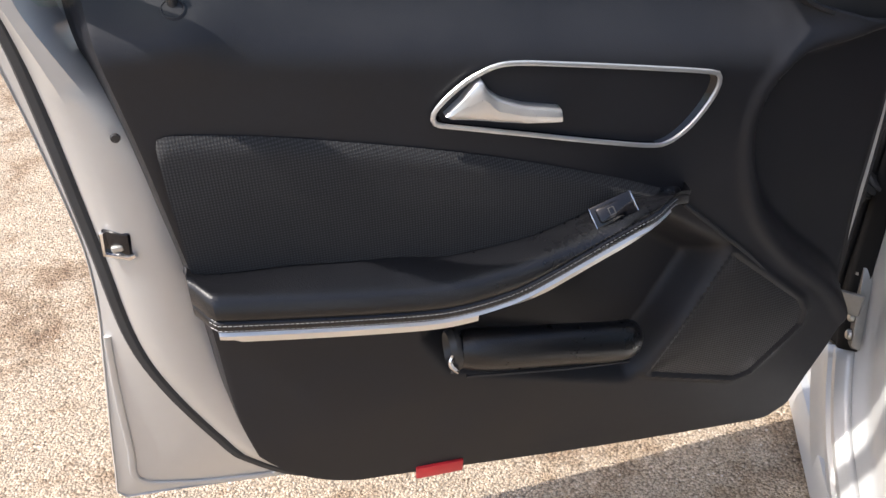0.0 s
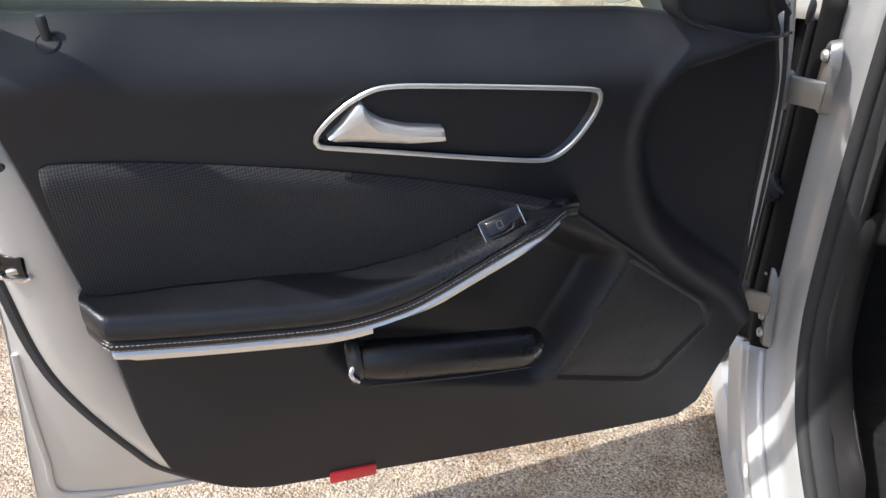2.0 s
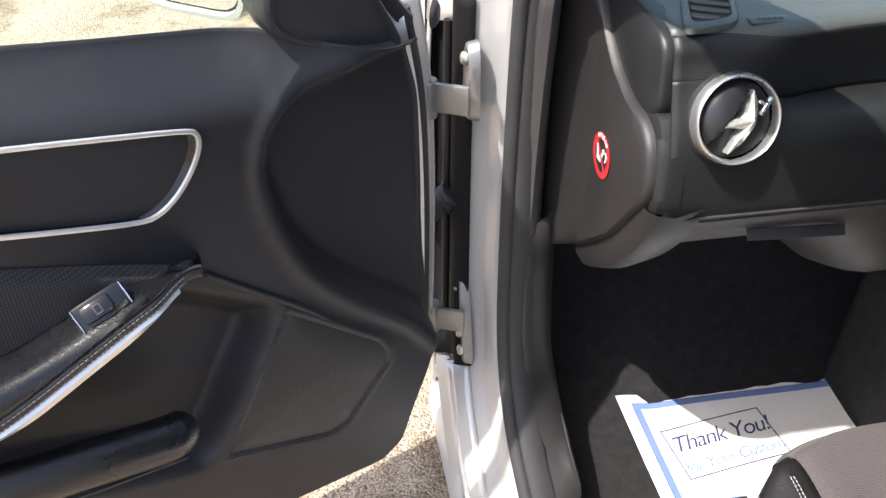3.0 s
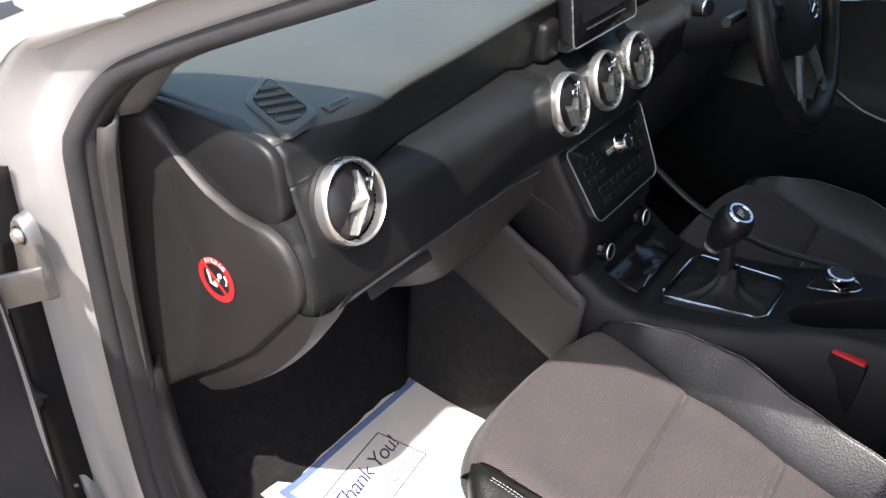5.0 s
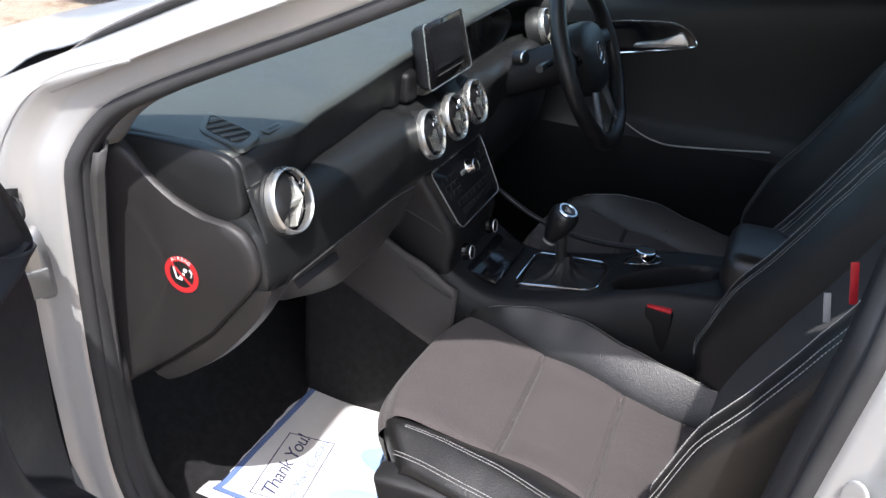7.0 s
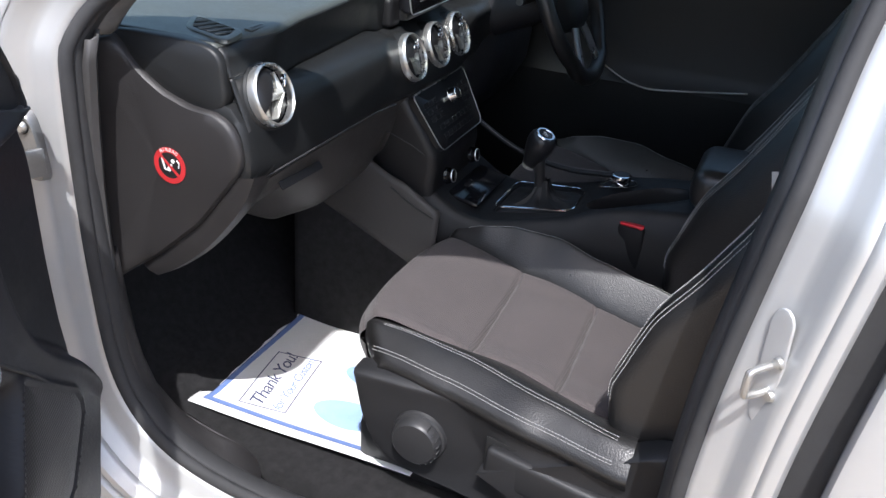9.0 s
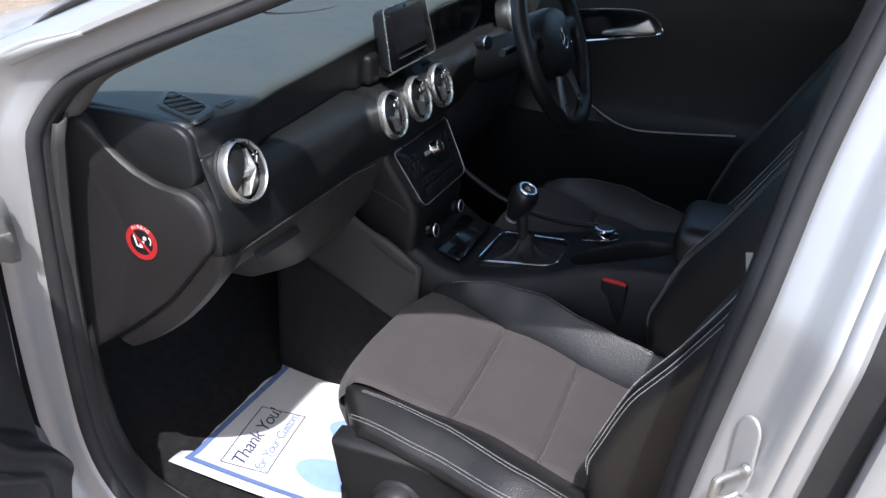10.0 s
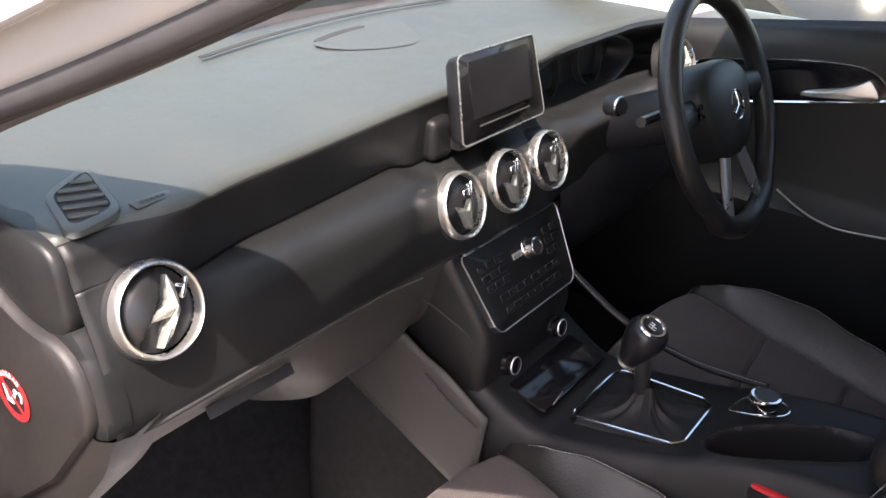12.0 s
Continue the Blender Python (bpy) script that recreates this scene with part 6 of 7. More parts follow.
    loop = resample([(x, y, slope(y) + 0.006) for x, y in GATE + GATE[:1]], 64, closed=True)
    bm = bmesh.new()
    tube(bm, loop, 0.0024, 6, closed=True)
    part("gate_frame", bm, M_CHROME, con, "thin chrome gear gate frame")
    bm = bmesh.new()
    c = Vector((0.012, -0.262, 0.52))
    rows = []
    for f, h in ((1.0, -0.008), (0.96, -0.004), (0.86, -0.001), (0.70, 0.001), (0.52, 0.004), (0.36, 0.010), (0.25, 0.020), (0.18, 0.034), (0.15, 0.046)):
        fold = 0.0035 * math.sin(f * math.pi)
        rows.append([Vector((c.x + (p.x - c.x) * f, c.y + (p.y - c.y) * f, slope(c.y + (p.y - c.y) * f) + h + fold * math.sin(k * 0.78) + 0.4 * fold * math.sin(k * 1.9 + 3 * f))) for k, p in enumerate(loop)])
    sheet(bm, rows, close_cols=True)
    part("gaiter", bm, surface("gaiter_leather", (0.011, 0.011, 0.012), 0.6, grain=0.2, vary=0.3), con, "folded black leather gaiter")
    bm = bmesh.new()
    foot, head = Vector((0.012, -0.258, 0.500)), Vector((0.001, -0.248, 0.622))
    tube(bm, [foot, foot.lerp(head, 0.5), foot.lerp(head, 0.75)], 0.0115, 14)
    part("gear_stem", bm, M_HARD, con, "black gear lever stem")
    # the knob's cap faces the passenger's side and the rear
    K = Matrix.Translation(head) @ pose(0, 0, 0, 22, -8, 0)
    bm = bmesh.new()
    lathe(bm, [(0.0125, -0.054), (0.0160, -0.050), (0.0190, -0.040), (0.0235, -0.026), (0.0275, -0.010), (0.0300, 0.004), (0.0300, 0.013), (0.0275, 0.022), (0.0240, 0.0268), (0.0215, 0.0285), (0.0, 0.0292)], 32, K)
    lv = part("gear_knob", bm, surface("knob_black", (0.014, 0.014, 0.016), 0.30, vary=0.1, rough_vary=0.03), con, "gloss black gear knob with a bright cap ring")
    bm = bmesh.new()
    lathe(bm, [(0.0150, 0.0290), (0.0160, 0.0308), (0.0192, 0.0308), (0.0212, 0.0282)], 32, K)
    part("knob_ring", bm, M_CHROME, lv)
    bm = bmesh.new()
    lathe(bm, [(0.0120, -0.060), (0.0150, -0.058), (0.0160, -0.053), (0.0150, -0.050)], 24, K)
    part("knob_collar", bm, M_VANE, lv)
    bm = bmesh.new()
    for a, b in (((-0.005, 0.006), (-0.005, -0.006)), ((0.0, 0.006), (0.0, -0.006)), ((0.005, 0.006), (0.005, -0.001)), ((-0.005, 0.0), (0.005, 0.0))):
        tube(bm, [K @ Vector((*a, 0.0296)), K @ Vector((*b, 0.0296))], 0.0006, 5)
    part("shift_pattern", bm, M_WHITE, lv)
    # round controller behind the lever
    bm = bmesh.new()
    RP = [(0.020, -0.385), (0.030, -0.380), (0.074, -0.393), (0.088, -0.415), (0.084, -0.440), (0.066, -0.448), (0.044, -0.432)]
    lp = catmull([(x, y, 0.551) for x, y in RP], 40, closed=True)
    tube(bm, lp, 0.0018, 6, closed=True)
    part("controller_frame", bm, M_CHROME, con, "chrome frame of the controller")
    bm = bmesh.new()
    cc = Matrix.Translation((0.060, -0.415, 0.549))
    lathe(bm, [(0.020, 0.0), (0.0205, 0.006), (0.0215, 0.008), (0.0215, 0.019), (0.0205, 0.022), (0.017, 0.0225)], 36, cc)
    rc = part("controller", bm, M_CHROME, con, "round chrome controller")
    bm = bmesh.new()
    lathe(bm, [(0.0172, 0.0222), (0.012, 0.0215), (0.0, 0.021)], 30, cc)
    part("controller_top", bm, M_HARD, rc)
    # padded armrest box
    bm = bmesh.new()
    rbox(bm, (0.19, 0.34, 0.085), (0.03, -0.735, 0.615), 0.03, seg=4)
    part("console_armrest", bm, M_LEATHER, con, "padded black leather armrest lid")
    # stitched knee rail beside the lever
    bm = bmesh.new()
    tube(bm, catmull([(0.150, -0.05, 0.60), (0.148, -0.16, 0.545), (0.140, -0.28, 0.526), (0.132, -0.40, 0.538)], 30), 0.006, 10)
    part("knee_rail", bm, M_CARD, con, "black padded knee rail")
    bm = bmesh.new()
    stitches(bm, catmull([(0.134, -0.06, 0.607), (0.131, -0.16, 0.555), (0.122, -0.28, 0.541), (0.113, -0.40, 0.553)], 40))
    part("rail_stitching", bm, surface("grey_thread", (0.2, 0.2, 0.2), 0.8), con)


build_console()

# ---- seats ----
def cushion_z(x, y):
    """Top of the cloth cushion; x from the seat's centre line, y along the car."""
    s = 0.444 - 0.008 * smoothstep(-0.10, 0.16, x) - (0.037 - 0.008 * smoothstep(-0.10, 0.16, x)) * smoothstep(-0.14, -0.32, y) - 0.035 * smoothstep(-0.32, -0.60, y)
    s += 0.008 * math.exp(-((y + 0.13) / 0.05) ** 2)
    return s + 0.012 * smoothstep(0.10, 0.18, abs(x)) * smoothstep(-0.10, -0.30, y)


def build_seat(centre, name, label, kind=""):
    seat = thing(name, label, "car seat", Matrix.Translation((centre, 0, 0)))
    # cloth middle of the cushion, with cross seams
    SEAMS = (-0.292, -0.455)
    front = lambda x: -0.070 - 0.10 * (abs(x) / 0.26) ** 3.2
    half = pl([(-0.62, 0.150), (-0.45, 0.152), (-0.30, 0.158), (-0.18, 0.175), (-0.07, 0.185)])
    bm = bmesh.new()
    rows = []
    ny = 230
    for j in range(ny):
        t = j / (ny - 1)
        row = []
        for i in range(41):
            s = -1 + 2 * i / 40
            y = -0.075 - 0.515 * t
            x = half(y) * s
            yf = front(x)
            y = yf + (-0.59 - yf) * t
            x = half(y) * s - 0.025 * smoothstep(-0.28, -0.58, y) - 0.016 * smoothstep(-0.30, -0.56, y) * max(0.0, -s)
            z = cushion_z(x, y) + 0.0012 * noise.noise(Vector((x * 14, y * 14, centre)))
            for q in SEAMS:
                z -= (0.013 * math.exp(-((y - q - 0.006 * s) / 0.0040) ** 2) + 0.005 * math.exp(-((y - q - 0.006 * s) / 0.026) ** 2)) * smoothstep(1.0, 0.90, abs(s))
            z -= 0.007 * smoothstep(0.93, 1.0, abs(s))
            row.append((x, y, z - 0.035 * smoothstep(0.035, 0.0, yf - y) ** 2))
        rows.append(row)
    # rolls down over the front edge
    lip = []
    for dz, dy in ((-0.13, -0.030), (-0.10, -0.016), (-0.075, -0.004), (-0.055, 0.004), (-0.042, 0.006)):
        lip.append([(x, y + dy, z + dz + 0.030) for x, y, z in rows[0]])
    sheet(bm, lip + rows)
    part("cushion_cloth", bm, M_CLOTH, seat, "grey-brown woven cloth seat cushion with cross seams", sharp=70)
    # leather bolsters left and right: the near one flares out towards the rear, the far one narrows beside the buckle
    limits = {-1: pl([(-0.60, 0.330), (-0.46, 0.308), (-0.30, 0.274), (-0.17, 0.252), (-0.10, 0.250)]),
              1: pl([(-0.60, 0.166), (-0.53, 0.176), (-0.44, 0.188), (-0.34, 0.208), (-0.25, 0.206), (-0.185, 0.192), (-0.10, 0.188)])}
    near_crest = pl([(-0.60, 0.430), (-0.40, 0.440), (-0.22, 0.449), (-0.14, 0.448), (-0.10, 0.440)])
    far_crest = pl([(-0.60, 0.438), (-0.53, 0.448), (-0.44, 0.464), (-0.34, 0.484), (-0.25, 0.486), (-0.185, 0.478), (-0.14, 0.462), (-0.10, 0.445)])
    ridge = pl([(-0.60, 0.76), (-0.46, 0.66), (-0.30, 0.54), (-0.15, 0.36)])
    for sgn in (-1, 1):
        lim = limits[sgn]

        def over(y, s):
            """A point across the bolster: s runs 0 to 1 from the cloth seam to the outer edge."""
            sh = 0.025 * smoothstep(-0.28, -0.58, y)
            h = half(y) * 0.975 + (sh + 0.016 * smoothstep(-0.30, -0.56, y) if sgn < 0 else -sh)
            x = h + (lim(y) - h) * s
            zb = cushion_z(h, y) - 0.007
            sc = ridge(y)
            rise = math.sin(min(1.0, s / sc) * math.pi / 2) ** 1.15
            z = zb + max(0.004, near_crest(y) - zb) * rise - 0.030 * (max(0.0, s - sc) / (1 - sc)) ** 1.35
            if sgn > 0:
                z = zb + (far_crest(y) - zb) * s ** 0.80 - 0.004 * smoothstep(0.93, 1.0, s)
            return x, z
        bm = bmesh.new()
        rows = []
        for j in range(70):
            t = j / 69
            row = []
            for i in range(25):
                s = i / 24
                xf = over(-0.14, s)[0]
                y = front(xf) - 0.012 + (-0.60 - front(xf)) * t
                x, z = over(y, s)
                z -= 0.020 * smoothstep(0.03, 0.0, front(x) - y) ** 2
                z += 0.0010 * noise.noise(Vector((x * 20, y * 20, 3)))
                row.append((sgn * x, y, z))
            x, y, z = row[-1]
            row += [(x + sgn * 0.006, y, z - 0.007), (x + sgn * 0.006, y, z - 0.015), (x - sgn * 0.002, y, z - 0.026), (x - sgn * 0.024, y, z - 0.055), (x - sgn * 0.045, y, 0.33), (x - sgn * 0.05, y, 0.28), (x - sgn * 0.05, y, 0.25)]
            rows.append(row)
        first = [[(x, y + dy, max(z + dz, 0.25)) for x, y, z in rows[0]] for dz, dy in ((-0.10, -0.025), (-0.06, -0.004), (-0.03, 0.004))]
        sheet(bm, first + rows)
        bo = part("cushion_bolster", bm, M_LEATHER, seat, "black leather side bolster", sharp=70)
        # double seams along the bolster
        for off in ((-0.04, 0.015, 0.44, 0.49) if sgn < 0 else (0.0,)):
            bm = bmesh.new()
            line = []
            for k in range(61):
                y = -0.155 - 0.43 * k / 60
                x, z = over(y, 0.96 if sgn > 0 else ridge(y) + off * (1 if off < 0.1 else 1.78 * (1 - ridge(y))))
                line.append((sgn * x, y, z + 0.0010))
            stitches(bm, line, 0.0036, 0.0020, 0.00050)
            part("stitching", bm, M_THREAD, bo, "pale double stitching")
    # side cover with dial and lever
    bm = bmesh.new()
    SC = [(-0.134, 0.394), (-0.140, 0.368), (-0.150, 0.318), (-0.166, 0.274), (-0.188, 0.246), (-0.220, 0.226), (-0.30, 0.214), (-0.45, 0.206), (-0.62, 0.20), (-0.66, 0.25), (-0.668, 0.43), (-0.628, 0.430), (-0.590, 0.408), (-0.556, 0.394), (-0.515, 0.386), (-0.42, 0.394), (-0.33, 0.404), (-0.22, 0.402), (-0.15, 0.398)]
    loop = catmull([(0, y, z) for y, z in SC], 70, closed=True)
    c = Vector((0, -0.38, 0.30))
    rows = []
    # the upper edge is a broad bevel, the face inside it slightly sunk
    for f, x, drop in ((1.0, -0.235, 0.0), (1.0, -0.262, 0.0), (0.998, -0.270, 0.001), (0.990, -0.2760, 0.003), (0.978, -0.2790, 0.004), (0.960, -0.2800, 0.005), (0.90, -0.2785, 0.006), (0.4, -0.2775, 0.0), (0.0005, -0.2775, 0.0)):
        rows.append([Vector((x - 0.040 * smoothstep(-0.30, -0.62, p.y), c.y + (p.y - c.y) * f, c.z + (p.z - c.z) * f - drop * smoothstep(0.30, 0.37, p.z))) for p in loop])
    sheet(bm, rows, close_cols=True)
    sc = part("side_cover", bm, M_COVER, seat, "black plastic seat side cover")
    bm = bmesh.new()
    D = Matrix.Translation((-0.2785, -0.264, 0.306)) @ pose(0, 0, 0, 0, -90, 0)
    lathe(bm, [(0.049, 0.0), (0.047, 0.006), (0.043, 0.008), (0.041, 0.024), (0.037, 0.028), (0.0, 0.029)], 40, D)
    part("recline_dial", bm, M_HARD, sc, "black ribbed adjuster dial")
    bm = bmesh.new()
    for k in range(9):
        a = radians(18 + 16 * k)
        rbox(bm, (0.0035, 0.0035, 0.018), (0.0415 * math.cos(a), 0.0415 * math.sin(a), 0.017), 0.0012, seg=1)
    bm.transform(D @ pose(0, 0, 0, 0, 0, 180))
    part("dial_ribs", bm, M_HARD, sc)
    # height lever: a long rounded paddle in a dark recess, along the cover as it flares out to the rear
    L = Matrix.Translation((-0.306, -0.515, 0.312)) @ pose(0, 0, 0, 3.5, 0, -7)
    bm = bmesh.new()
    rbox(bm, (0.004, 0.268, 0.078), (-0.0005, 0, 0), 0.0015)
    bm.transform(L)
    recess = part("lever_recess", bm, surface("groove_black", (0.006, 0.006, 0.006), 0.8), sc)
    bm = bmesh.new()
    rbox(bm, (0.024, 0.254, 0.064), (-0.008, 0, 0), 0.010, seg=4)
    bm.transform(L)
    part("height_lever", bm, M_COVER, recess, "black height lever")
    # base
    bm = bmesh.new()
    rbox(bm, (0.46, 0.46, 0.12), (0, -0.35, 0.205), 0.02)
    part("seat_base", bm, M_HARD, seat)
    # backrest: cloth middle and leather wings
    spine = catmull([(0, -0.615, 0.40), (0, -0.642, 0.48), (0, -0.700, 0.60), (0, -0.765, 0.72), (0, -0.820, 0.84), (0, -0.862, 0.96), (0, -0.893, 1.08), (0, -0.905, 1.15)], 56)
    depth = pl([(0.40, 0.045), (0.44, 0.070), (0.50, 0.095), (0.62, 0.110), (0.70, 0.101), (0.79, 0.094), (0.86, 0.084), (0.95, 0.066), (1.05, 0.045), (1.15, 0.020)])
    bm = bmesh.new()
    rows = []
    for k, p in enumerate(spine):
        w = 0.168 - 0.015 * k / 55
        rows.append([(w * s, p.y + 0.012 * s * s, p.z) for s in [-1 + 2 * i / 16 for i in range(17)]])
    sheet(bm, rows)
    part("backrest_cloth", bm, M_BCLOTH, seat, "black woven cloth backrest")
    for sgn in (-1, 1):
        bm = bmesh.new()
        rows, lines = [], [[], [], [], []]
        for k, p in enumerate(spine):
            t = k / 55
            w0 = 0.163 - 0.015 * t
            d = depth(p.z)
            n = -0.045 * smoothstep(0.55, 1.0, t)
            prof = [(w0, 0.008), (w0 + 0.010, 0.016 + d * 0.25), (w0 + 0.020, 0.008 + d * 0.62), (0.196 + n, d * 0.93), (0.212 + n, d + 0.001), (0.234 + n, d + 0.003), (0.252 + n, d - 0.001), (0.264 + n, d - 0.010), (0.270 + n, d - 0.030), (0.272 + n, -0.03), (0.264 + n, -0.10), (0.20 + n, -0.13)]
            rows.append(catmull([Vector((sgn * x, p.y + dy, p.z)) for x, dy in prof], 34))
            for q, (x, dy) in zip(lines, ((0.204, d - 0.001), (0.211, d + 0.0018), (0.249, d + 0.0010), (0.257, d - 0.0035))):
                q.append(Vector((sgn * (x + n), p.y + dy + 0.001, p.z)))
        sheet(bm, rows)
        bw = part("backrest_bolster", bm, M_LEATHER, seat, "black leather backrest wing", sharp=70)
        for line in lines:
            bm = bmesh.new()
            stitches(bm, line[5:46], 0.0040, 0.0020, 0.00060)
            part("stitching", bm, M_THREAD, bw, "pale double stitching")
    bm = bmesh.new()
    rows = []
    for k, p in enumerate(spine):
        rows.append([(x, p.y - 0.12, p.z) for x in (-0.21, 0.0, 0.21)])
    sheet(bm, rows)
    part("backrest_shell", bm, M_HARD, seat, thick=0.01)
    bm = bmesh.new()
    rbox(bm, (0.26, 0.10, 0.20), (0, -0.87, 1.22), 0.035, pose(0, 0, 0, 8, 0, 0), seg=3)
    part("head_restraint", bm, M_LEATHER, seat)
    return seat


SEAT_X = -0.322
P_SEAT = build_seat(SEAT_X, "passenger_seat", "front car seat with grey cloth middle and black leather bolsters")
tagged(P_SEAT, group="front seats")
D_SEAT = copy_thing(P_SEAT, Matrix.Translation((0.345, -0.02, -0.01)))
tagged(D_SEAT, label="dark driver's seat standing in the shade behind the console")

# woven label and red tab on the passenger's backrest wing
bm = bmesh.new()
rbox(bm, (0.003, 0.009, 0.042), (-0.485, -0.711, 0.814), 0.0008, pose(0, 0, 0, -12, 0, 0))
single("side_airbag_label", bm, M_TAG, "narrow pale label on the backrest edge", "label")
bm = bmesh.new()
rbox(bm, (0.003, 0.010, 0.058), (-0.482, -0.733, 0.854), 0.0008, pose(0, 0, 0, -12, 0, 0))
single("seat_tab", bm, M_RED, "narrow red tab on the backrest wing", "label")

# ---- seat belt buckle ----
bk = thing("belt_buckle", "black seat belt buckle with a red release button", "seat belt")
bm = bmesh.new()
rbox(bm, (0.017, 0.054, 0.09), (-0.078, -0.475, 0.479), 0.005, pose(0, 0, 0, 0, 0, -6))
part("buckle_body", bm, surface("buckle_black", (0.008, 0.008, 0.009), 0.6, spec=0.3), bk)
bm = bmesh.new()
rbox(bm, (0.013, 0.048, 0.007), (-0.078, -0.475, 0.526), 0.0025, pose(0, 0, 0, 0, 0, -6))
part("release_button", bm, M_RED, bk, "red release button")


# ---- paper mat ----
def build_paper_mat():
    mat = thing("paper_floor_mat", "white paper floor mat printed blue, half in sunlight", "floor mat")
    X0, X1, Y0, Y1 = -0.566, -0.140, -0.235, 0.247

    def z_at(x, y):
        return 0.164 + 0.008 * smoothstep(0.12, 0.25, y) * smoothstep(-0.5, -0.15, x) + 0.004 * math.sin(x * 13 + y * 5) * math.sin(y * 9) + 0.010 * smoothstep(-0.50, -0.56, x)

    def quad(x0, x1, y0, y1, lift, n=24, m=24):
        b = bmesh.new()
        sheet(b, [[(x0 + (x1 - x0) * i / n, y0 + (y1 - y0) * j / m, z_at(x0 + (x1 - x0) * i / n, y0 + (y1 - y0) * j / m) + lift) for i in range(n + 1)] for j in range(m + 1)])
        return b
    part("sheet", quad(X0, X1, Y0, Y1, 0, 40, 40), M_PAPER, mat, "white paper sheet", thick=0.0006)
    e, w = 0.022, 0.012
    for x0, x1, y0, y1 in ((X0 + e, X1 - e, Y1 - e - w, Y1 - e), (X0 + e, X1 - e, Y0 + e, Y0 + e + w), (X0 + e, X0 + e + w, Y0 + e + w, Y1 - e - w), (X1 - e - w, X1 - e, Y0 + e + w, Y1 - e - w)):
        part("border", quad(x0, x1, y0, y1, 0.0009), M_BLUE, mat, "blue printed border")
    for x0, x1, y0, y1 in ((X0 + e, X1 - e, Y1 - e, Y1 - e + 0.0014), (X0 + e - 0.0014, X0 + e, Y0 + e, Y1 - e), (X1 - e, X1 - e + 0.0014, Y0 + e, Y1 - e)):
        part("border_line", quad(x0, x1, y0, y1, 0.0010), M_INK, mat)
    # text box
    bx0, bx1, by0, by1 = -0.511, -0.325, 0.074, 0.176
    t = 0.0024
    turn = pose(-0.418, 0.125, 0, 0, 0, 7.4) @ pose(0.418, -0.125, 0)        # the box was drawn a little askew

    def askew(b, lift):
        b.transform(turn)
        for v in b.verts:
            v.co.z = z_at(v.co.x, v.co.y) + lift
        return b
    for x0, x1, y0, y1 in ((bx0, bx1, by1 - t, by1), (bx0, bx1, by0, by0 + t), (bx0, bx0 + t, by0 + t, by1 - t), (bx1 - t, bx1, by0 + t, by1 - t)):
        part("box_line", askew(quad(x0, x1, y0, y1, 0.0), 0.0010), M_INK, mat)
    cx = (bx0 + bx1) / 2

    def lay(body, size, y, shear, space):
        b = text_mesh("words", body, size, Matrix.Translation((cx, y, 0)), shear, space, 0.0)
        return askew(b, 0.0012)
    part("greeting", lay("Thank You!", 0.044, 0.128, 0.35, 0.88), M_INK, mat, "dark blue words Thank You!")
    part("greeting", lay("for Your Custom", 0.030, 0.087, 0.35, 0.86), M_BLUE, mat, "blue words for Your Custom")
    # two pale blue shoe prints
    for sx in (-0.452, -0.318):
        for y0, ry, rx in ((-0.045, 0.072, 0.042), (-0.155, 0.030, 0.030)):
            b = bmesh.new()
            vs = []
            for k in range(40):
                a = 2 * math.pi * k / 40
                x, y = sx + rx * math.cos(a) * (1 - 0.15 * math.sin(a)), y0 + ry * math.sin(a)
                vs.append(b.verts.new((x, y, z_at(x, y) + 0.0010)))
            c = b.verts.new((sx, y0, z_at(sx, y0) + 0.0010))
            for k in range(40):
                b.faces.new((c, vs[k], vs[(k + 1) % 40]))
            part("shoe_print", b, M_PALEBLUE, mat, "pale blue shoe print")


build_paper_mat()


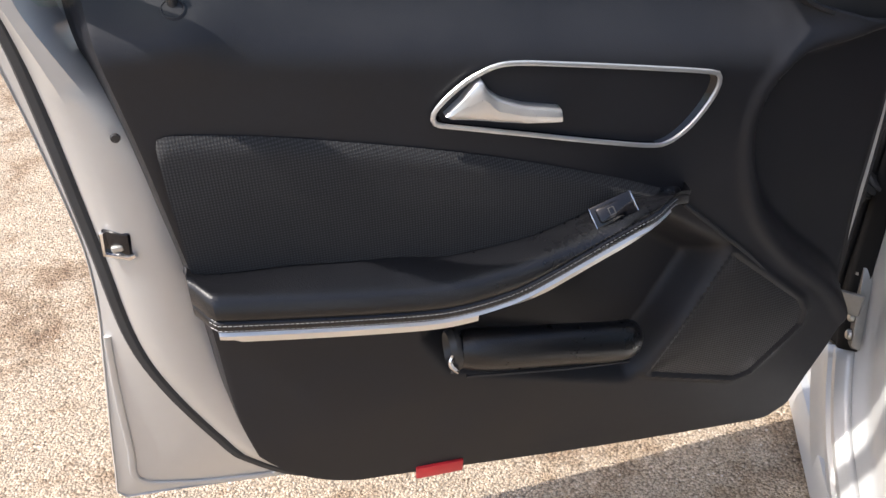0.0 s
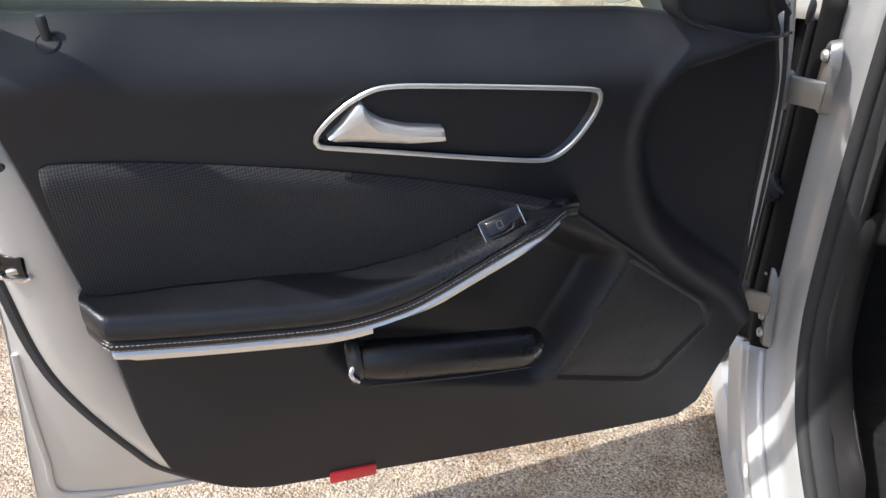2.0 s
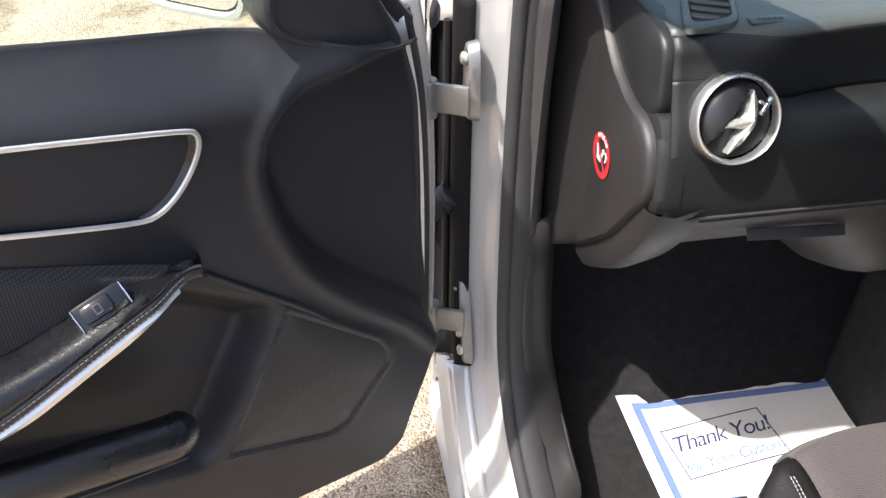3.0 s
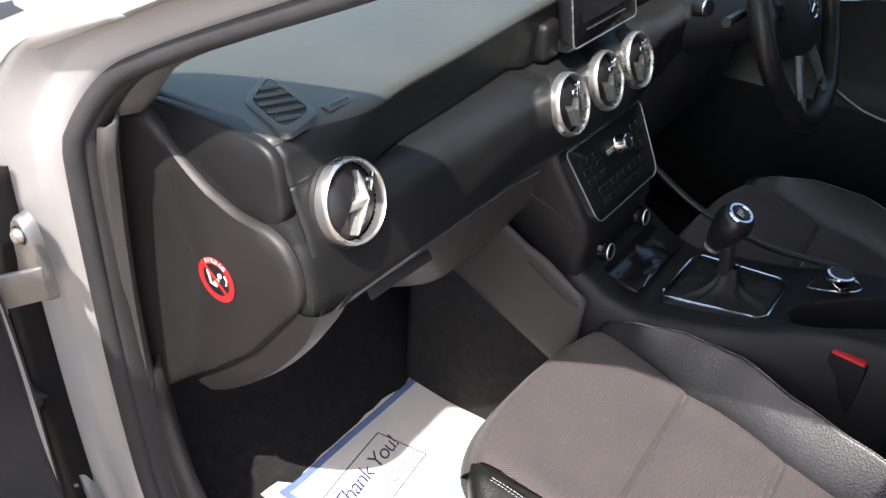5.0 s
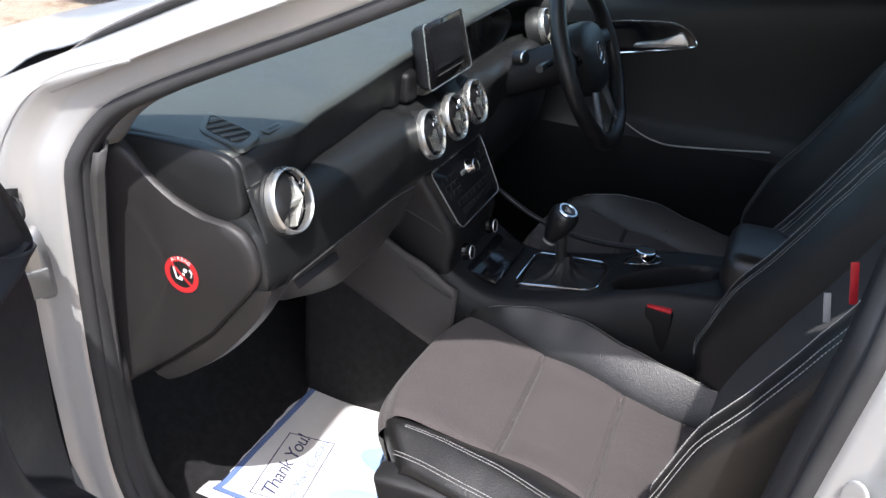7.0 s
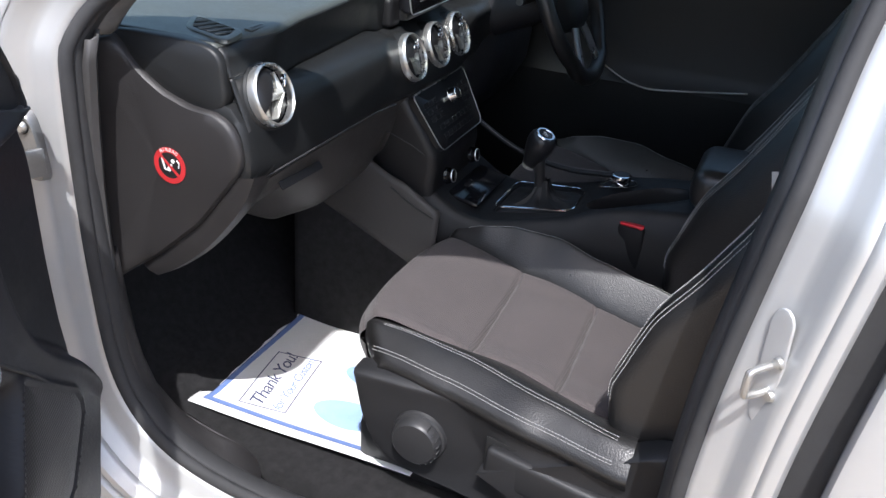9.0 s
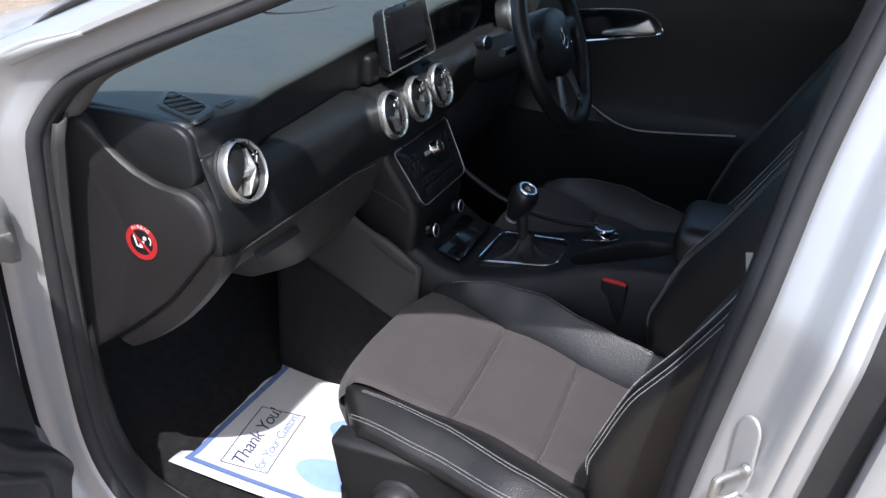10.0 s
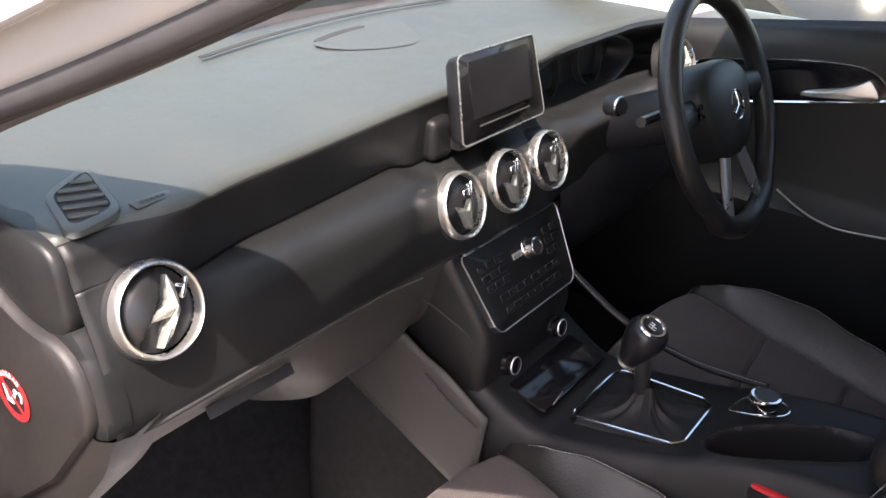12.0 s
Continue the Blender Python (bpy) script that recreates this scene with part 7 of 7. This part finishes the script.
# ---- steering wheel, column and stalks ----
def build_wheel():
    W = Matrix.Translation((0.348, -0.183, 0.869)) @ pose(0, 0, 0, 66.7, 0, 0)        # local z towards the driver
    wh = thing("steering_wheel", "black leather steering wheel with silver lower spokes", "steering wheel")
    R = 0.185
    bm = bmesh.new()
    tube(bm, [W @ Vector((R * math.cos(a), R * math.sin(a) - (0.012 if math.sin(a) < -0.8 else 0.0), 0.0)) for a in [2 * math.pi * k / 72 for k in range(72)]], 0.0178, 14, closed=True, taper=[1.08 if 10 < k % 36 < 18 else 1.0 for k in range(72)])
    part("rim", bm, M_LEATHER, wh, "black leather rim")
    bm = bmesh.new()
    hubp = catmull([(-0.098, 0.038, 0), (-0.050, 0.070, 0), (0.050, 0.070, 0), (0.098, 0.038, 0), (0.084, -0.030, 0), (0.044, -0.078, 0), (-0.044, -0.078, 0), (-0.084, -0.030, 0)], 48, closed=True)
    rows = []
    for f, z in ((1.0, -0.045), (1.02, -0.008), (0.97, 0.012), (0.85, 0.022), (0.5, 0.030), (0.0005, 0.032)):
        rows.append([W @ Vector((p.x * f, p.y * f, z - 0.006)) for p in hubp])
    sheet(bm, rows, close_cols=True)
    hub = part("airbag_hub", bm, M_SOFT, wh, "black airbag hub with a round badge")
    bm = bmesh.new()
    lathe(bm, [(0.021, 0.024), (0.0235, 0.0265), (0.026, 0.023)], 32, W)
    for k in range(3):
        a = math.pi / 2 + k * 2 * math.pi / 3
        tube(bm, [W @ Vector((0, 0, 0.027)), W @ Vector((0.0215 * math.cos(a), 0.0215 * math.sin(a), 0.0255))], 0.0018, 6)
    part("badge", bm, M_CHROME, hub, "round bright badge")
    for sgn in (-1, 1):
        bm = bmesh.new()
        tube(bm, catmull([W @ Vector(p) for p in ((sgn * 0.07, 0.012, -0.010), (sgn * 0.12, 0.012, -0.008), (sgn * 0.165, 0.010, 0.0))], 10), 0.022, 10, squash=0.5, up=W.to_3x3() @ Vector((0, 0, 1)))
        sp = part("spoke", bm, M_HARD, wh, "black spoke with keys")
        for k in range(4):
            bm = bmesh.new()
            rbox(bm, (0.012, 0.010, 0.004), (sgn * (0.090 + 0.014 * (k % 2)), 0.020 - 0.014 * (k // 2), 0.006), 0.0015, seg=1)
            bm.transform(W)
            part("key", bm, M_GLOSS, sp)
        bm = bmesh.new()
        tube(bm, catmull([W @ Vector(p) for p in ((sgn * 0.028, -0.068, 0.000), (sgn * 0.050, -0.115, 0.000), (sgn * 0.066, -0.166, 0.002))], 12), 0.018, 10, squash=0.35, up=W.to_3x3() @ Vector((0, 0, 1)), taper=[1.0] * 8 + [0.95, 0.9, 0.85, 0.8])
        part("lower_spoke", bm, M_RING, wh, "satin silver lower spoke")
    bm = bmesh.new()
    tube(bm, [W @ Vector((0, 0, -0.03)), W @ Vector((0, 0.0, -0.10)), W @ Vector((0, 0.0, -0.20))], 0.048, 14)
    part("column_shroud", bm, M_CARD, wh, "black column shroud")
    for sgn, z in ((-1, 0.0), (1, 0.0)):
        bm = bmesh.new()
        tube(bm, [W @ Vector((sgn * 0.05, 0.015, -0.075)), W @ Vector((sgn * 0.12, 0.020, -0.070)), W @ Vector((sgn * 0.165, 0.024, -0.062))], 0.0085, 8)
        part("stalk", bm, M_HARD, wh, "black control stalk")
    bm = bmesh.new()
    lathe(bm, [(0.0, 0.014), (0.012, 0.014), (0.015, 0.010), (0.016, -0.01)], 20, Matrix.Translation((0.172, -0.075, 0.886)) @ pose(0, 0, 0, 80, 0, -15))
    bt = part("start_button", bm, M_HARD, wh, "round starter switch with a bright rim")
    bm = bmesh.new()
    lathe(bm, [(0.0125, 0.0145), (0.0145, 0.0145), (0.0155, 0.0115)], 20, Matrix.Translation((0.172, -0.075, 0.886)) @ pose(0, 0, 0, 80, 0, -15))
    part("rim_ring", bm, M_CHROME, bt)


build_wheel()


def build_cluster():
    cl = thing("instrument_cluster", "dark instrument binnacle with two round tubes behind the wheel", "instruments")
    bm = bmesh.new()
    rows = []
    for y, s in ((0.072, 1.04), (0.076, 1.02), (0.086, 0.96), (0.118, 0.90)):
        rows.append([Vector((0.350 + 0.190 * s * math.cos(a), y, 0.876 + (0.052 if math.sin(a) > 0 else 0.060) * s * math.sin(a))) for a in [2 * math.pi * k / 48 for k in range(48)]])
    V = sheet(bm, rows, close_cols=True)
    bm.faces.new(V[-1])
    part("binnacle", bm, M_SOFT, cl, "black binnacle hood", thick=0.004)
    for x in (0.265, 0.425):
        bm = bmesh.new()
        lathe(bm, [(0.044, 0.0), (0.045, 0.012), (0.048, 0.012), (0.050, 0.0)], 36, Matrix.Translation((x, 0.112, 0.876)) @ pose(0, 0, 0, 80, 0, 0))
        part("dial_tube", bm, M_GREYPL, cl, "dark round dial tube")


build_cluster()


# knee panel below the column
bm = bmesh.new()
kp = []
for y, z in ((0.00, 0.775), (-0.020, 0.745), (-0.028, 0.70), (-0.020, 0.63), (0.02, 0.56), (0.10, 0.53), (0.22, 0.52)):
    kp.append([Vector((0.185 + 0.50 * i / 14, y + 0.03 * ((i / 7 - 1) ** 4), z)) for i in range(15)])
sheet(bm, kp)
part("knee_panel", bm, M_CARD, DASH, "black knee panel below the steering column", thick=0.004)


# ---- the driver's door, closed ----
def build_driver_door():
    d = thing("door_2", "closed driver's door with black card and chrome handle", "car door", kind="structure")
    belt = lambda y: 0.938 + (-0.10 - y) * 0.150
    bm = bmesh.new()
    rows = []
    for z, x in ((0.16, 0.74), (0.30, 0.725), (0.45, 0.70), (0.56, 0.69), (0.585, 0.690), (0.60, 0.705), (0.64, 0.715), (0.75, 0.718), (0.85, 0.715), (0.90, 0.715), (0.93, 0.722), (0.95, 0.745)):
        row = []
        for j in range(40):
            y = 0.30 - 1.25 * j / 39
            zz = z if z < 0.62 else z + (belt(y) - 0.95) * (z - 0.62) / 0.33
            row.append((x, y, zz))
        rows.append(row)
    sheet(bm, rows)
    part("door_card", bm, M_SOFT, d, "black door card in the shade", thick=0.004)
    # handle
    BEZ = [(-0.005, 0.842), (-0.10, 0.862), (-0.20, 0.880), (-0.284, 0.888), (-0.325, 0.884), (-0.352, 0.868), (-0.368, 0.846), (-0.364, 0.838), (-0.30, 0.822), (-0.188, 0.797), (-0.06, 0.772), (-0.01, 0.775), (0.02, 0.80)]
    loop = catmull([(0.712, y, z) for y, z in BEZ], 80, closed=True)
    bm = bmesh.new()
    tube(bm, loop, 0.0032, 6, closed=True)
    part("handle_bezel", bm, M_CHROME, d, "chrome bezel")
    bm = bmesh.new()
    c = Vector((0.72, -0.18, 0.835))
    rows = []
    for f, x in ((1.0, 0.713), (0.96, 0.7125), (0.5, 0.7125), (0.0005, 0.7125)):
        rows.append([Vector((x, c.y + (p.y - c.y) * f, c.z + (p.z - c.z) * f)) for p in loop])
    sheet(bm, rows, close_cols=True)
    part("handle_dish", bm, M_GLOSS, d)
    LEV = [(-0.222, 0.829), (-0.222, 0.819), (-0.30, 0.828), (-0.345, 0.838), (-0.350, 0.846), (-0.338, 0.862), (-0.328, 0.870), (-0.312, 0.860), (-0.28, 0.845)]
    lp = catmull([(0, y, z) for y, z in LEV], 48, closed=True)
    c = sum(lp, Vector()) / 48
    bm = bmesh.new()
    rows = []
    for f, x in ((1.0, 0.711), (1.0, 0.700), (0.8, 0.697), (0.0005, 0.696)):
        rows.append([Vector((x, c.y + (p.y - c.y) * f, c.z + (p.z - c.z) * f)) for p in lp])
    sheet(bm, rows, close_cols=True)
    part("handle_lever", bm, M_SATIN, d, "satin silver lever")
    bm = bmesh.new()
    tube(bm, catmull([(0.695, -0.215, 0.625), (0.690, -0.26, 0.602), (0.686, -0.31, 0.586), (0.684, -0.38, 0.584), (0.684, -0.60, 0.612)], 40), 0.0024, 6)
    part("trim_line", bm, M_SATIN, d, "thin bright line along the armrest")
    bm = bmesh.new()
    sheet(bm, [[(0.752 + (0.79 - 0.752) * 0 - 0.42 * max(0, z - 0.95), 0.30 - 1.2 * j / 10, z) for j in range(11)] for z in (0.93, 1.1, 1.3)])
    g = part("window_pane", bm, M_GLASS, d)
    g.visible_shadow = False
    bm = bmesh.new()
    lathe(bm, [(0.0, 0.10), (0.05, 0.098), (0.085, 0.07), (0.09, 0.0), (0.07, -0.05), (0.0, -0.055)], 20, Matrix.Translation((0.97, 0.18, 1.0)) @ pose(0, 0, 0, 90, 0, 0) @ Matrix.Diagonal((1.2, 0.75, 0.8, 1)))
    part("wing_mirror", bm, M_PAINT, d, "silver wing mirror beyond the glass")


build_driver_door()


# ---- the dark car parked on the far side ----
def build_parked_car():
    pc = thing("parked_car", "dark grey parked car with a pale headlamp beyond the driver's window", "car", Matrix.Translation((3.45, -0.25, GROUND)))
    paint = surface("dark_paint", (0.030, 0.031, 0.034), 0.30, coat=0.6, vary=0.08, rough_vary=0.03)
    outline = [(0.02, 0.30), (0.0, 0.48), (0.05, 0.66), (0.30, 0.80), (1.05, 0.93), (1.75, 1.38), (2.9, 1.44), (3.6, 1.20), (4.0, 0.98), (4.15, 0.70), (4.12, 0.32)]
    side = catmull([(0, y, z) for y, z in outline], 60)
    bm = bmesh.new()
    rows = []
    for s in [-1.0, -0.97, -0.85, -0.45, 0.0, 0.45, 0.85, 0.97, 1.0]:
        a = 0.84 * (1 if abs(s) < 1 else 0.99)
        rows.append([Vector((s * a * (1 - 0.16 * smoothstep(0.9, 1.4, p.z)), p.y + 0.14 * s * s * (1 if p.y < 2 else -1) * smoothstep(1.0, 0.3, min(p.y, 4.15 - p.y)), 0.30 + (p.z - 0.30) * (1.0 if abs(s) < 0.96 else (0.94 if abs(s) < 0.99 else 0.80)))) for p in side])
    sheet(bm, rows)
    part("body_shell", bm, paint, pc, "dark grey body shell")
    for sgn in (-1, 1):
        bm = bmesh.new()
        sheet(bm, [[(sgn * 0.85, 0.12 + 3.95 * i / 16, z) for i in range(17)] for z in (0.20, 0.45, 0.70)])
        part("flank", bm, paint, pc, "dark grey flank", thick=0.02)
        bm = bmesh.new()
        plate(bm, [Vector((sgn * 0.80, y, z)) for y, z in ((1.25, 0.98), (1.80, 1.32), (2.85, 1.36), (3.45, 1.16), (3.6, 0.99))], 0.01 * sgn, 0)
        part("side_window", bm, M_SCREEN, pc)
        bm = bmesh.new()
        lathe(bm, [(0.0, 0.05), (0.05, 0.06), (0.09, 0.03), (0.10, 0.0)], 20, Matrix.Translation((sgn * 0.64, 0.10, 0.60)) @ pose(0, 0, 0, 70, 0, 0))
        part("headlamp", bm, M_CHROME, pc, "pale reflecting headlamp")
        for y in (0.78, 3.30):
            bm = bmesh.new()
            W = Matrix.Translation((sgn * 0.80, y, 0.31)) @ pose(0, 0, 0, 0, 90, 0)
            lathe(bm, [(0.20, -0.09), (0.29, -0.10), (0.31, -0.07), (0.31, 0.07), (0.29, 0.10), (0.20, 0.09)], 32, W)
            tyre = part("tyre", bm, M_RUBBER, pc)
            bm = bmesh.new()
            lathe(bm, [(0.0, 0.08 * sgn), (0.06, 0.085 * sgn), (0.18, 0.07 * sgn), (0.205, 0.085 * sgn)], 24, W)
            part("rim", bm, M_STEEL, tyre)


build_parked_car()
